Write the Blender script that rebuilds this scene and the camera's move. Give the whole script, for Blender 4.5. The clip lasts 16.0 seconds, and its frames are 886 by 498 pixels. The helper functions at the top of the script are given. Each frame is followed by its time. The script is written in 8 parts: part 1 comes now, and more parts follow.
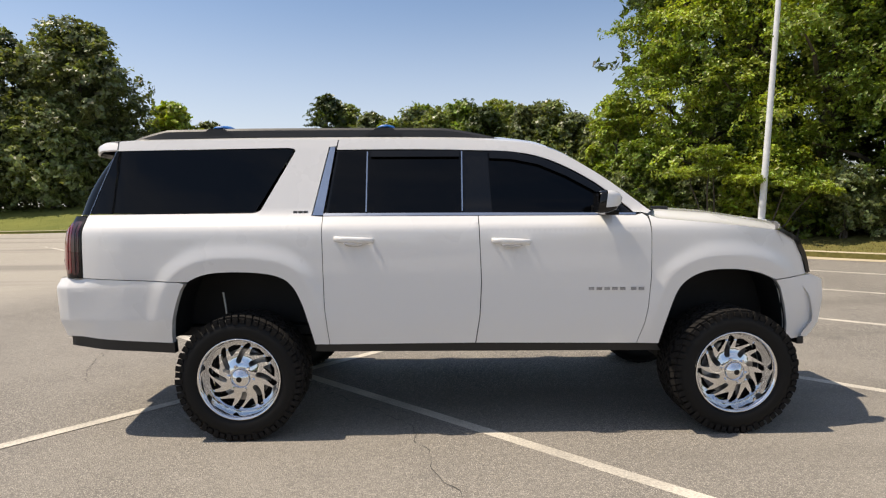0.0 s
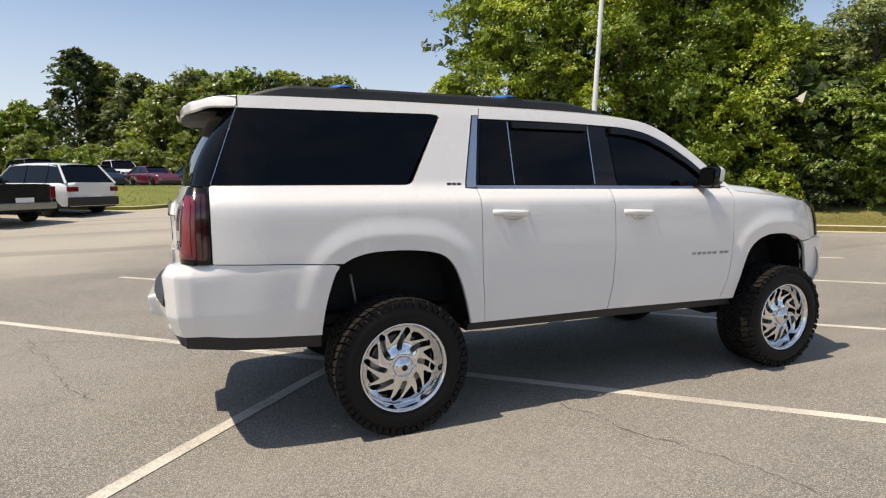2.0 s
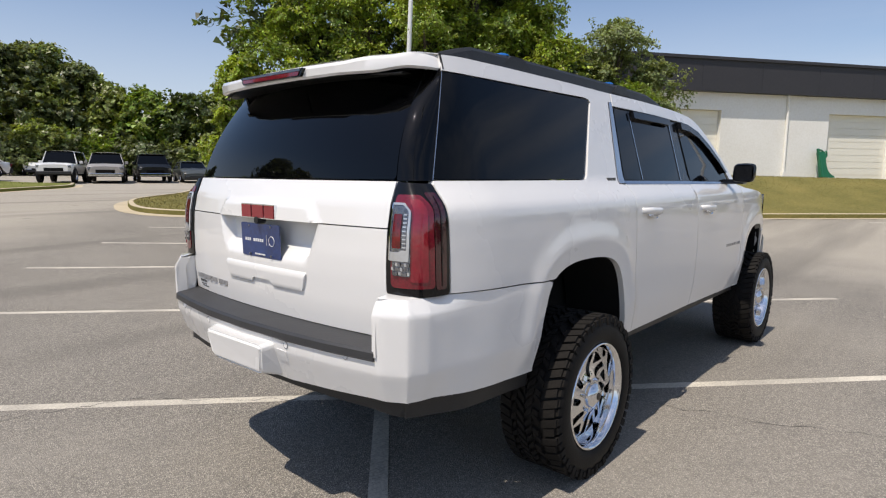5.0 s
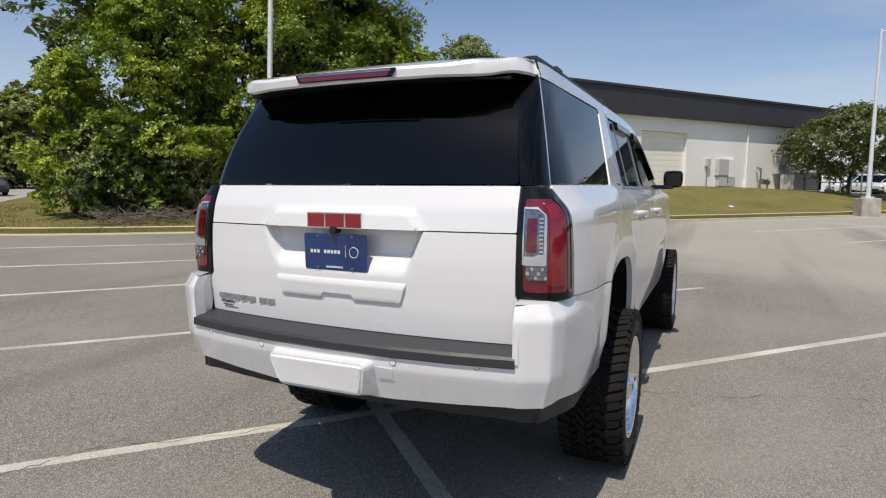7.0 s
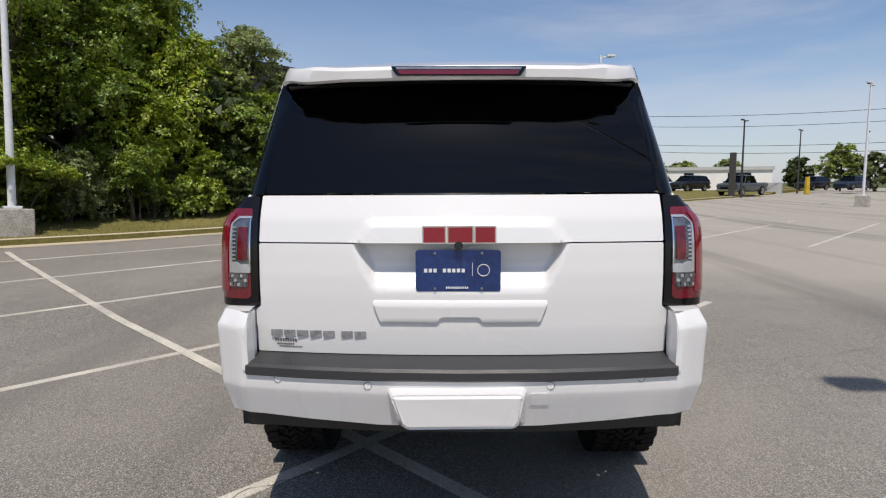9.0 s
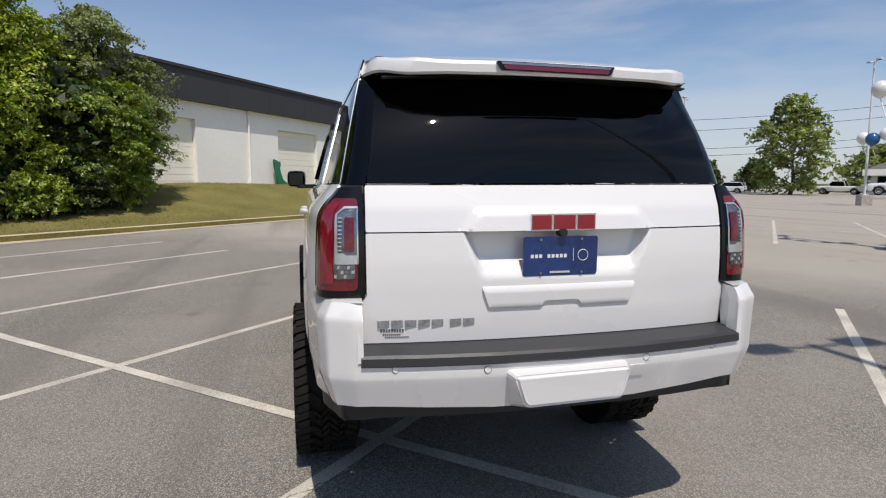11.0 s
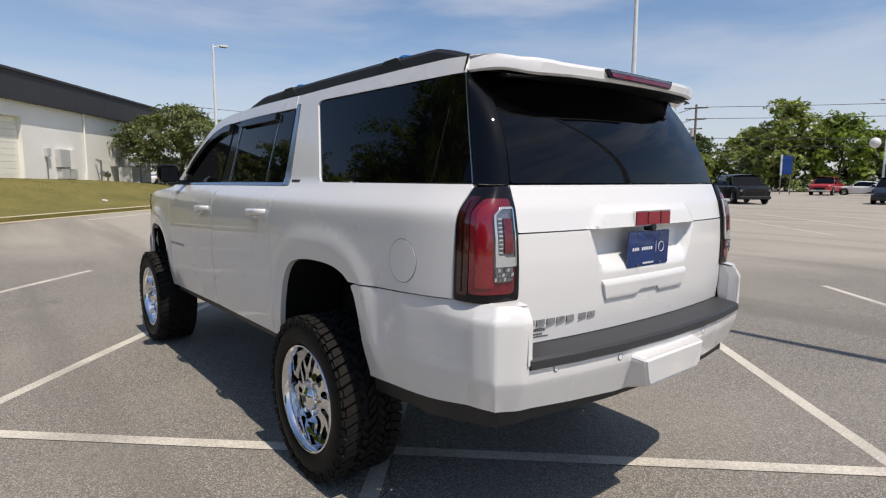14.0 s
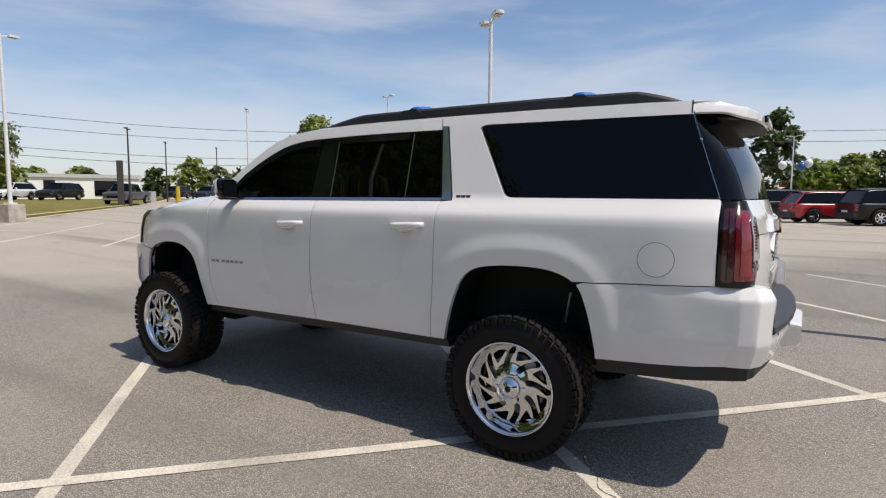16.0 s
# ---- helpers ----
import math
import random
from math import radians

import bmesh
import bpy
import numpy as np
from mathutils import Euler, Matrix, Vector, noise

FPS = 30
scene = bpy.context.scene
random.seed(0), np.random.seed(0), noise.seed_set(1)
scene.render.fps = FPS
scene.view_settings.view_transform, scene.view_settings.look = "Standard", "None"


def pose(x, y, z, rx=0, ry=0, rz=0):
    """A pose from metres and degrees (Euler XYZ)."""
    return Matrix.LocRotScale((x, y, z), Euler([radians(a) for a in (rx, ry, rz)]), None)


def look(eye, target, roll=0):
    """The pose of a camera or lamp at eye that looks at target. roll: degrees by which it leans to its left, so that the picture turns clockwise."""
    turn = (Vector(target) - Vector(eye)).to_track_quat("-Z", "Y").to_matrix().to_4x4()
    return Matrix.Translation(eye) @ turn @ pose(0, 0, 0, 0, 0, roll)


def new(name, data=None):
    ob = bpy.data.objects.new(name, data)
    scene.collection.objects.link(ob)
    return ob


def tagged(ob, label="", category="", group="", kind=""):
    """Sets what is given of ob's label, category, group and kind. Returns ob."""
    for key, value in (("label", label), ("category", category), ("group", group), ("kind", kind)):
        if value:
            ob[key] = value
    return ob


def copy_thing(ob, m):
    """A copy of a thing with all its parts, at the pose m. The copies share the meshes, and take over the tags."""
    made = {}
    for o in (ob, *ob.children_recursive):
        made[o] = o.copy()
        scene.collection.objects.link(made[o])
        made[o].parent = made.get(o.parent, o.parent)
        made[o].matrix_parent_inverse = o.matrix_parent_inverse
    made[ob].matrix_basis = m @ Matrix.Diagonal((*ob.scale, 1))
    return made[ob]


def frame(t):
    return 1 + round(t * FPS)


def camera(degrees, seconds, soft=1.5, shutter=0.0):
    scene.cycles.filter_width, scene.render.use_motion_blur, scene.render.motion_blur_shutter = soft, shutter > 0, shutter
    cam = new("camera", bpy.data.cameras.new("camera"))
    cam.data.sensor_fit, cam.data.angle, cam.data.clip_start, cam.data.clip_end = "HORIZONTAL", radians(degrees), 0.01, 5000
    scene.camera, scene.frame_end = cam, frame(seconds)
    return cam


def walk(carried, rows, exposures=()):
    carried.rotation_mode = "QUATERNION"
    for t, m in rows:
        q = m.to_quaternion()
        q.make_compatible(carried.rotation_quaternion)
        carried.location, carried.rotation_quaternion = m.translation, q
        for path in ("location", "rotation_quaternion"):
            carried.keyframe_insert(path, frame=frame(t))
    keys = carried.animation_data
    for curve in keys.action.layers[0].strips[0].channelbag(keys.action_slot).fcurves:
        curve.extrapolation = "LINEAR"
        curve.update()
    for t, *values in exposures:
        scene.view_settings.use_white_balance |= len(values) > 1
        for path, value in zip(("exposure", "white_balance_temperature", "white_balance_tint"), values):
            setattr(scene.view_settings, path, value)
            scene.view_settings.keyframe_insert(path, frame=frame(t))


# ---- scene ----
cam = camera(74.5, 16.0, soft=1.2)
PATH = [
    (0, (1.307, -4.758, 1.53), (1.338, -2.764, 1.38), -0.6),
    (0.5, (0.772, -4.732, 1.526), (0.944, -2.747, 1.35), -0.4),
    (1, (0.106, -4.656, 1.547), (0.47, -2.7, 1.34), -0.1),
    (1.5, (-0.493, -4.479, 1.534), (0.077, -2.576, 1.297), -0.0),
    (2, (-1.075, -4.192, 1.513), (-0.295, -2.366, 1.281), -0.1),
    (2.5, (-1.543, -3.821, 1.486), (-0.578, -2.086, 1.242), -0.2),
    (3, (-1.919, -3.392, 1.499), (-0.79, -1.761, 1.242), -0.1),
    (3.2, (-2.06, -3.273, 1.483), (-0.882, -1.673, 1.249), -0.7),
    (5.3, (-2.608, -2.241, 1.515), (-1.079, -0.975, 1.268), 0.7),
    (5.5, (-2.603, -2.237, 1.509), (-1.051, -0.998, 1.271), 0.7),
    (6, (-2.662, -2.149, 1.511), (-1.052, -0.988, 1.266), 0.6),
    (6.5, (-2.942, -1.83, 1.512), (-1.247, -0.791, 1.291), 0.1),
    (7, (-3.157, -1.392, 1.49), (-1.357, -0.548, 1.271), 0.1),
    (7.5, (-3.343, -0.905, 1.492), (-1.453, -0.286, 1.287), -0.1),
    (8, (-3.327, -0.5, 1.489), (-1.375, -0.121, 1.274), -0.2),
    (8.5, (-3.281, -0.14, 1.509), (-1.3, 0.036, 1.302), -0.1),
    (8.7, (-3.277, -0.068, 1.527), (-1.292, 0.051, 1.314), -0.2),
    (11, (-3.261, 0.949, 1.49), (-1.326, 0.496, 1.269), -0.1),
    (11.5, (-3.181, 1.491, 1.504), (-1.316, 0.807, 1.271), -0.4),
    (12, (-2.948, 1.87, 1.473), (-1.181, 0.967, 1.23), -0.3),
    (12.5, (-2.727, 2.109, 1.517), (-1.037, 1.07, 1.262), -0.2),
    (13, (-2.631, 2.181, 1.512), (-1.011, 1.036, 1.26), 0.1),
    (13.5, (-2.626, 2.174, 1.511), (-1.039, 0.982, 1.265), 0.2),
    (14, (-2.588, 2.246, 1.508), (-1.041, 1.002, 1.269), 0.2),
    (14.5, (-2.459, 2.664, 1.505), (-0.984, 1.329, 1.3), 0.3),
    (15, (-2.171, 3.083, 1.495), (-0.794, 1.648, 1.282), 0.5),
    (15.5, (-1.784, 3.583, 1.51), (-0.557, 2.014, 1.326), 0.5),
    (16, (-1.341, 3.938, 1.513), (-0.292, 2.245, 1.322), 0.3),
]
walk(cam, [(t, look(eye, target, roll)) for t, eye, target, roll in PATH],
     exposures=((0, 0.43, 7100, 12), (2.5, 0.42, 6950, 11), (5.5, 0.15, 6500, 12), (8.5, 0.0, 6400, 12), (11.0, 0.0, 6400, 12), (13.0, 0.04, 6450, 12), (16, 0.21, 6650, 12)))

# ---------------------------------------------------------------- light
SUN_ELEV, SUN_FROM = 63.0, 181.0          # degrees; the side from which the sun shines, from +x towards +y
to_sun = Vector((math.cos(radians(SUN_ELEV)) * math.cos(radians(SUN_FROM)),
                 math.cos(radians(SUN_ELEV)) * math.sin(radians(SUN_FROM)), math.sin(radians(SUN_ELEV))))
sun_data = bpy.data.lights.new("sun", "SUN")
sun_data.energy, sun_data.angle, sun_data.color = 3.9, radians(0.53), (1.0, 0.93, 0.82)
sun = new("sun", sun_data)
sun.matrix_world = look(to_sun * 50, (0, 0, 0))


def link(tree, a, b):
    tree.links.new(a, b)


world = bpy.data.worlds.new("sky")
scene.world = world
world.use_nodes = True
wt = world.node_tree
wt.nodes.clear()
w_out = wt.nodes.new("ShaderNodeOutputWorld")
w_bg = wt.nodes.new("ShaderNodeBackground")
w_sky = wt.nodes.new("ShaderNodeTexSky")
w_sky.sky_type, w_sky.sun_disc = "NISHITA", False
w_sky.sun_elevation, w_sky.sun_rotation = radians(SUN_ELEV), radians(90 - SUN_FROM)
w_sky.altitude, w_sky.air_density, w_sky.dust_density, w_sky.ozone_density = 200, 1.0, 0.7, 3.6
w_bg.inputs["Strength"].default_value = 0.112
# thin, drawn-out cirrus, mostly low on the sky
w_tc = wt.nodes.new("ShaderNodeTexCoord")
w_sep = wt.nodes.new("ShaderNodeSeparateXYZ")
link(wt, w_tc.outputs["Generated"], w_sep.inputs[0])
w_map = wt.nodes.new("ShaderNodeMapping")
w_map.inputs["Scale"].default_value = (1.6, 1.1, 7.5)
w_map.inputs["Rotation"].default_value = (0.10, 0.16, 0.6)
link(wt, w_tc.outputs["Generated"], w_map.inputs["Vector"])
w_noise = wt.nodes.new("ShaderNodeTexNoise")
w_noise.inputs["Scale"].default_value, w_noise.inputs["Detail"].default_value = 1.5, 7
w_noise.inputs["Roughness"].default_value, w_noise.inputs["Distortion"].default_value = 0.55, 0.25
link(wt, w_map.outputs[0], w_noise.inputs["Vector"])
w_ramp = wt.nodes.new("ShaderNodeMapRange")
w_ramp.inputs["From Min"].default_value, w_ramp.inputs["From Max"].default_value = 0.42, 0.70
w_ramp.inputs["To Max"].default_value = 0.62
link(wt, w_noise.outputs["Fac"], w_ramp.inputs["Value"])
w_side = wt.nodes.new("ShaderNodeMapRange")       # clearer towards +y, more cloud towards -y
w_side.inputs["From Min"].default_value, w_side.inputs["From Max"].default_value = 0.30, -0.30
link(wt, w_sep.outputs["Y"], w_side.inputs["Value"])
w_haze = wt.nodes.new("ShaderNodeMapRange")       # pale haze near the horizon
w_haze.inputs["From Min"].default_value, w_haze.inputs["From Max"].default_value = 0.02, 0.36
w_haze.inputs["To Min"].default_value, w_haze.inputs["To Max"].default_value = 0.56, 0.0
w_haze.interpolation_type = "SMOOTHSTEP"
w_off = wt.nodes.new("ShaderNodeMath")            # the haze ends in drawn-out streaks where the cirrus lies
w_off.operation = "SUBTRACT"
w_off.inputs[0].default_value = 0.5
link(wt, w_noise.outputs["Fac"], w_off.inputs[1])
w_streak = wt.nodes.new("ShaderNodeMath")
w_streak.operation = "MULTIPLY"
link(wt, w_off.outputs[0], w_streak.inputs[0])
link(wt, w_side.outputs[0], w_streak.inputs[1])
w_high = wt.nodes.new("ShaderNodeMath")
w_high.operation = "MULTIPLY_ADD"
w_high.inputs[1].default_value = 0.75
link(wt, w_streak.outputs[0], w_high.inputs[0])
link(wt, w_sep.outputs["Z"], w_high.inputs[2])
link(wt, w_high.outputs[0], w_haze.inputs["Value"])
w_mul = wt.nodes.new("ShaderNodeMath")
w_mul.operation = "MULTIPLY"
link(wt, w_ramp.outputs[0], w_mul.inputs[0])
link(wt, w_side.outputs[0], w_mul.inputs[1])
w_add = wt.nodes.new("ShaderNodeMath")
w_add.operation, w_add.use_clamp = "MAXIMUM", True
link(wt, w_mul.outputs[0], w_add.inputs[0])
link(wt, w_haze.outputs[0], w_add.inputs[1])
w_mix = wt.nodes.new("ShaderNodeMix")
w_mix.data_type = "RGBA"
w_mix.inputs["B"].default_value = (5.45, 5.65, 6.2, 1)
link(wt, w_add.outputs[0], w_mix.inputs["Factor"])
link(wt, w_sky.outputs[0], w_mix.inputs["A"])
link(wt, w_mix.outputs["Result"], w_bg.inputs["Color"])
link(wt, w_bg.outputs[0], w_out.inputs[0])

# ---------------------------------------------------------------- materials
def pbr(name, base, dark=None, rough=0.5, metal=0.0, scale=3.0, fine=60.0, bump=0.0, coat=0.0, spread=0.12,
        transmission=0.0, rand=0.0, island=0.0, detail=6, rough_vary=0.08, spec=0.5, space="Object"):
    """A procedural surface: colour varied at two scales, uneven roughness, fine relief."""
    m = bpy.data.materials.new(name)
    m.use_nodes = True
    t = m.node_tree
    b = t.nodes["Principled BSDF"]
    tc = t.nodes.new("ShaderNodeTexCoord")
    n1 = t.nodes.new("ShaderNodeTexNoise")
    n1.inputs["Scale"].default_value, n1.inputs["Detail"].default_value = scale, detail
    n2 = t.nodes.new("ShaderNodeTexNoise")
    n2.inputs["Scale"].default_value, n2.inputs["Detail"].default_value = fine, 3
    for n in (n1, n2):
        t.links.new(tc.outputs[space], n.inputs["Vector"])
    mixn = t.nodes.new("ShaderNodeMath")
    mixn.operation = "MULTIPLY_ADD"
    mixn.inputs[1].default_value, mixn.inputs[2].default_value = 0.5, 0.0
    t.links.new(n2.outputs["Fac"], mixn.inputs[0])
    addn = t.nodes.new("ShaderNodeMath")
    addn.operation = "MULTIPLY_ADD"
    addn.inputs[1].default_value = 0.5
    t.links.new(n1.outputs["Fac"], addn.inputs[0])
    t.links.new(mixn.outputs[0], addn.inputs[2])
    ramp = t.nodes.new("ShaderNodeMapRange")
    ramp.inputs["From Min"].default_value, ramp.inputs["From Max"].default_value = 0.35, 0.65
    t.links.new(addn.outputs[0], ramp.inputs["Value"])
    mix = t.nodes.new("ShaderNodeMix")
    mix.data_type = "RGBA"
    dark = dark or tuple(c * (1 - spread) for c in base)
    mix.inputs["A"].default_value, mix.inputs["B"].default_value = (*dark, 1), (*base, 1)
    t.links.new(ramp.outputs[0], mix.inputs["Factor"])
    colour = mix.outputs["Result"]
    if rand or island:
        hsv = t.nodes.new("ShaderNodeHueSaturation")
        if island:
            src = t.nodes.new("ShaderNodeNewGeometry").outputs["Random Per Island"]
        else:
            src = t.nodes.new("ShaderNodeObjectInfo").outputs["Random"]
        k = island or rand
        v = t.nodes.new("ShaderNodeMapRange")
        v.inputs["To Min"].default_value, v.inputs["To Max"].default_value = 1 - k, 1 + k
        t.links.new(src, v.inputs["Value"])
        t.links.new(v.outputs[0], hsv.inputs["Value"])
        hu = t.nodes.new("ShaderNodeMapRange")
        hu.inputs["To Min"].default_value, hu.inputs["To Max"].default_value = 0.5 - 0.05 * k, 0.5 + 0.05 * k
        t.links.new(src, hu.inputs["Value"])
        t.links.new(hu.outputs[0], hsv.inputs["Hue"])
        t.links.new(colour, hsv.inputs["Color"])
        colour = hsv.outputs["Color"]
    t.links.new(colour, b.inputs["Base Color"])
    rr = t.nodes.new("ShaderNodeMapRange")
    rr.inputs["To Min"].default_value, rr.inputs["To Max"].default_value = max(rough - rough_vary, 0.0), min(rough + rough_vary, 1)
    t.links.new(n1.outputs["Fac"], rr.inputs["Value"])
    t.links.new(rr.outputs[0], b.inputs["Roughness"])
    b.inputs["Metallic"].default_value = metal
    b.inputs["Coat Weight"].default_value = coat
    b.inputs["Coat Roughness"].default_value = 0.03
    b.inputs["Specular IOR Level"].default_value = spec
    b.inputs["Transmission Weight"].default_value = transmission
    if bump:
        bp = t.nodes.new("ShaderNodeBump")
        bp.inputs["Strength"].default_value, bp.inputs["Distance"].default_value = 1.0, bump
        t.links.new(n2.outputs["Fac"], bp.inputs["Height"])
        t.links.new(bp.outputs[0], b.inputs["Normal"])
    return m


def foliage(name, base, dark):
    """Leaf: two-tone by island, lets some light through."""
    m = pbr(name, base, dark, rough=0.38, scale=0.5, fine=2.0, island=0.5, spec=0.5, detail=3)
    t = m.node_tree
    b = t.nodes["Principled BSDF"]
    out = next(n for n in t.nodes if n.type == "OUTPUT_MATERIAL")
    tr = t.nodes.new("ShaderNodeBsdfTranslucent")
    src = b.inputs["Base Color"].links[0].from_socket
    gain = t.nodes.new("ShaderNodeMix")
    gain.data_type, gain.blend_type = "RGBA", "MULTIPLY"
    gain.inputs["Factor"].default_value, gain.inputs["B"].default_value = 1.0, (1.5, 1.5, 0.5, 1)
    t.links.new(src, gain.inputs["A"])
    t.links.new(gain.outputs["Result"], tr.inputs["Color"])
    mx = t.nodes.new("ShaderNodeMixShader")
    mx.inputs[0].default_value = 0.34
    t.links.new(b.outputs[0], mx.inputs[1])
    t.links.new(tr.outputs[0], mx.inputs[2])
    t.links.new(mx.outputs[0], out.inputs["Surface"])
    return m


def asphalt_material():
    """Worn grey asphalt: pale stones in a dark binder, broad stains, tyre-dark lanes, hairline cracks."""
    m = bpy.data.materials.new("asphalt")
    m.use_nodes = True
    t = m.node_tree
    b = t.nodes["Principled BSDF"]
    tc = t.nodes.new("ShaderNodeTexCoord")

    def noise_node(scale, detail=5, rough=0.6):
        n = t.nodes.new("ShaderNodeTexNoise")
        n.inputs["Scale"].default_value, n.inputs["Detail"].default_value, n.inputs["Roughness"].default_value = scale, detail, rough
        t.links.new(tc.outputs["Object"], n.inputs["Vector"])
        return n.outputs["Fac"]

    def rng(src, a, b_, c=0.0, d=1.0):
        n = t.nodes.new("ShaderNodeMapRange")
        for key, val in zip(("From Min", "From Max", "To Min", "To Max"), (a, b_, c, d)):
            n.inputs[key].default_value = val
        t.links.new(src, n.inputs["Value"])
        return n.outputs[0]

    def mixc(fac, a, b_, blend="MIX"):
        n = t.nodes.new("ShaderNodeMix")
        n.data_type, n.blend_type = "RGBA", blend
        for sock, val in (("A", a), ("B", b_)):
            if isinstance(val, tuple):
                n.inputs[sock].default_value = (*val, 1)
            else:
                t.links.new(val, n.inputs[sock])
        if isinstance(fac, float):
            n.inputs["Factor"].default_value = fac
        else:
            t.links.new(fac, n.inputs["Factor"])
        return n.outputs["Result"]

    stones = t.nodes.new("ShaderNodeTexVoronoi")
    stones.inputs["Scale"].default_value = 140.0
    t.links.new(tc.outputs["Object"], stones.inputs["Vector"])
    grey = t.nodes.new("ShaderNodeSeparateColor")
    t.links.new(stones.outputs["Color"], grey.inputs[0])
    body = mixc(rng(grey.outputs[0], 0.22, 0.90), (0.088, 0.081, 0.072), (0.56, 0.508, 0.430))
    body = mixc(rng(stones.outputs["Distance"], 0.25, 0.75), body, (0.125, 0.116, 0.103))
    body = mixc(rng(noise_node(0.33, 5), 0.38, 0.68, 0.0, 0.6), body, (0.305, 0.278, 0.238))
    body = mixc(rng(noise_node(1.7, 6), 0.56, 0.75, 0.0, 0.45), body, (0.155, 0.144, 0.130))
    body = mixc(rng(noise_node(34.0, 4, 0.7), 0.42, 0.68, 0.0, 0.34), body, (0.36, 0.325, 0.275))
    body = mixc(rng(noise_node(21.0, 4, 0.7), 0.56, 0.72, 0.0, 0.45), body, (0.095, 0.088, 0.079))
    # driving aisles on both sides of the stall row: grazing-view brightening painted into colour
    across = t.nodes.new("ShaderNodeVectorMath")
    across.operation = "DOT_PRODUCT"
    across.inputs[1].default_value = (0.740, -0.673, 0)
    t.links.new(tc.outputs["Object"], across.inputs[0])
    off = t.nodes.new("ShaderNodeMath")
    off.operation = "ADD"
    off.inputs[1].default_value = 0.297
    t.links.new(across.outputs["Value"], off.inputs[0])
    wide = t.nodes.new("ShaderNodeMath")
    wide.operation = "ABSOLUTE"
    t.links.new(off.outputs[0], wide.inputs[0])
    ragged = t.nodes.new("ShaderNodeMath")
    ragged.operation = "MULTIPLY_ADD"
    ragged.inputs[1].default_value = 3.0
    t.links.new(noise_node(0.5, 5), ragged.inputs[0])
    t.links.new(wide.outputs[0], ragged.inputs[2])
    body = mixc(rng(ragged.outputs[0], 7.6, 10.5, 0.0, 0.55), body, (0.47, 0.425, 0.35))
    # darker drive lanes, drawn out along the aisles
    lane = t.nodes.new("ShaderNodeMapping")
    lane.inputs["Rotation"].default_value = (0, 0, -0.833)
    lane.inputs["Scale"].default_value = (0.05, 0.75, 1.0)
    t.links.new(tc.outputs["Object"], lane.inputs["Vector"])
    streak = t.nodes.new("ShaderNodeTexNoise")
    streak.inputs["Scale"].default_value, streak.inputs["Detail"].default_value = 1.0, 5
    t.links.new(lane.outputs[0], streak.inputs["Vector"])
    body = mixc(rng(streak.outputs["Fac"], 0.52, 0.66, 0.0, 0.5), body, (0.150, 0.137, 0.118))
    # oil spots
    spots = t.nodes.new("ShaderNodeTexVoronoi")
    spots.inputs["Scale"].default_value = 0.5
    t.links.new(tc.outputs["Object"], spots.inputs["Vector"])
    body = mixc(rng(spots.outputs["Distance"], 0.07, 0.03, 0.0, 0.4), body, (0.09, 0.085, 0.08))
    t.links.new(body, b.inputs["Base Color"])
    b.inputs["Roughness"].default_value = 0.85
    b.inputs["Specular IOR Level"].default_value = 0.35
    bp = t.nodes.new("ShaderNodeBump")
    bp.inputs["Strength"].default_value, bp.inputs["Distance"].default_value = 1.0, 0.004
    t.links.new(stones.outputs["Distance"], bp.inputs["Height"])
    t.links.new(bp.outputs[0], b.inputs["Normal"])
    return m


def line_material():
    """Traffic paint worn through to the asphalt in flecks."""
    m = pbr("line_paint", (0.70, 0.645, 0.54), (0.33, 0.30, 0.255), rough=0.75, scale=2.0, fine=70, bump=0.002)
    return m


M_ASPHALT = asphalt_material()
M_LINE = line_material()
M_CRACK = pbr("crack_filler", (0.085, 0.080, 0.074), rough=0.8, scale=5, fine=80)
M_CONCRETE = pbr("concrete", (0.56, 0.52, 0.45), (0.24, 0.215, 0.18), rough=0.85, scale=3.5, fine=40, bump=0.003)
M_KERB = pbr("kerb_concrete", (0.58, 0.485, 0.33), (0.42, 0.35, 0.24), rough=0.85, scale=1.5, fine=40, bump=0.003)
M_GRASS = pbr("grass", (0.225, 0.19, 0.066), (0.115, 0.112, 0.035), rough=0.9, scale=0.7, fine=14, bump=0.02, spec=0.1)
M_BLADE = pbr("grass_blade", (0.27, 0.22, 0.078), (0.18, 0.16, 0.052), rough=0.7, scale=0.6, fine=5, island=0.35, spec=0.2)
M_GRASS_GREEN = pbr("green_grass", (0.21, 0.215, 0.06), (0.115, 0.135, 0.035), rough=0.9, scale=0.7, fine=14, bump=0.02, spec=0.1)
M_BLADE_GREEN = pbr("green_blade", (0.24, 0.25, 0.068), (0.17, 0.185, 0.05), rough=0.7, scale=0.6, fine=5, island=0.35, spec=0.2)
M_EARTH = pbr("earth", (0.16, 0.11, 0.065), (0.09, 0.065, 0.04), rough=0.95, scale=1.2, fine=20, bump=0.02, spec=0.1)
M_FIELD = pbr("far_ground", (0.11, 0.12, 0.045), (0.07, 0.085, 0.03), rough=0.95, scale=0.05, fine=1.0, spec=0.1)
M_WHITE = pbr("white_car_paint", (0.775, 0.762, 0.742), (0.76, 0.747, 0.727), rough=0.28, scale=0.8, fine=300, coat=1.0, rough_vary=0.05)
M_WHITE_PLAIN = pbr("white_plastic", (0.80, 0.79, 0.775), rough=0.35, scale=2, coat=0.6, spread=0.04)
M_GLASS = pbr("tinted_glass", (0.0014, 0.0015, 0.0018), rough=0.015, scale=2, rough_vary=0.01, spec=0.32)
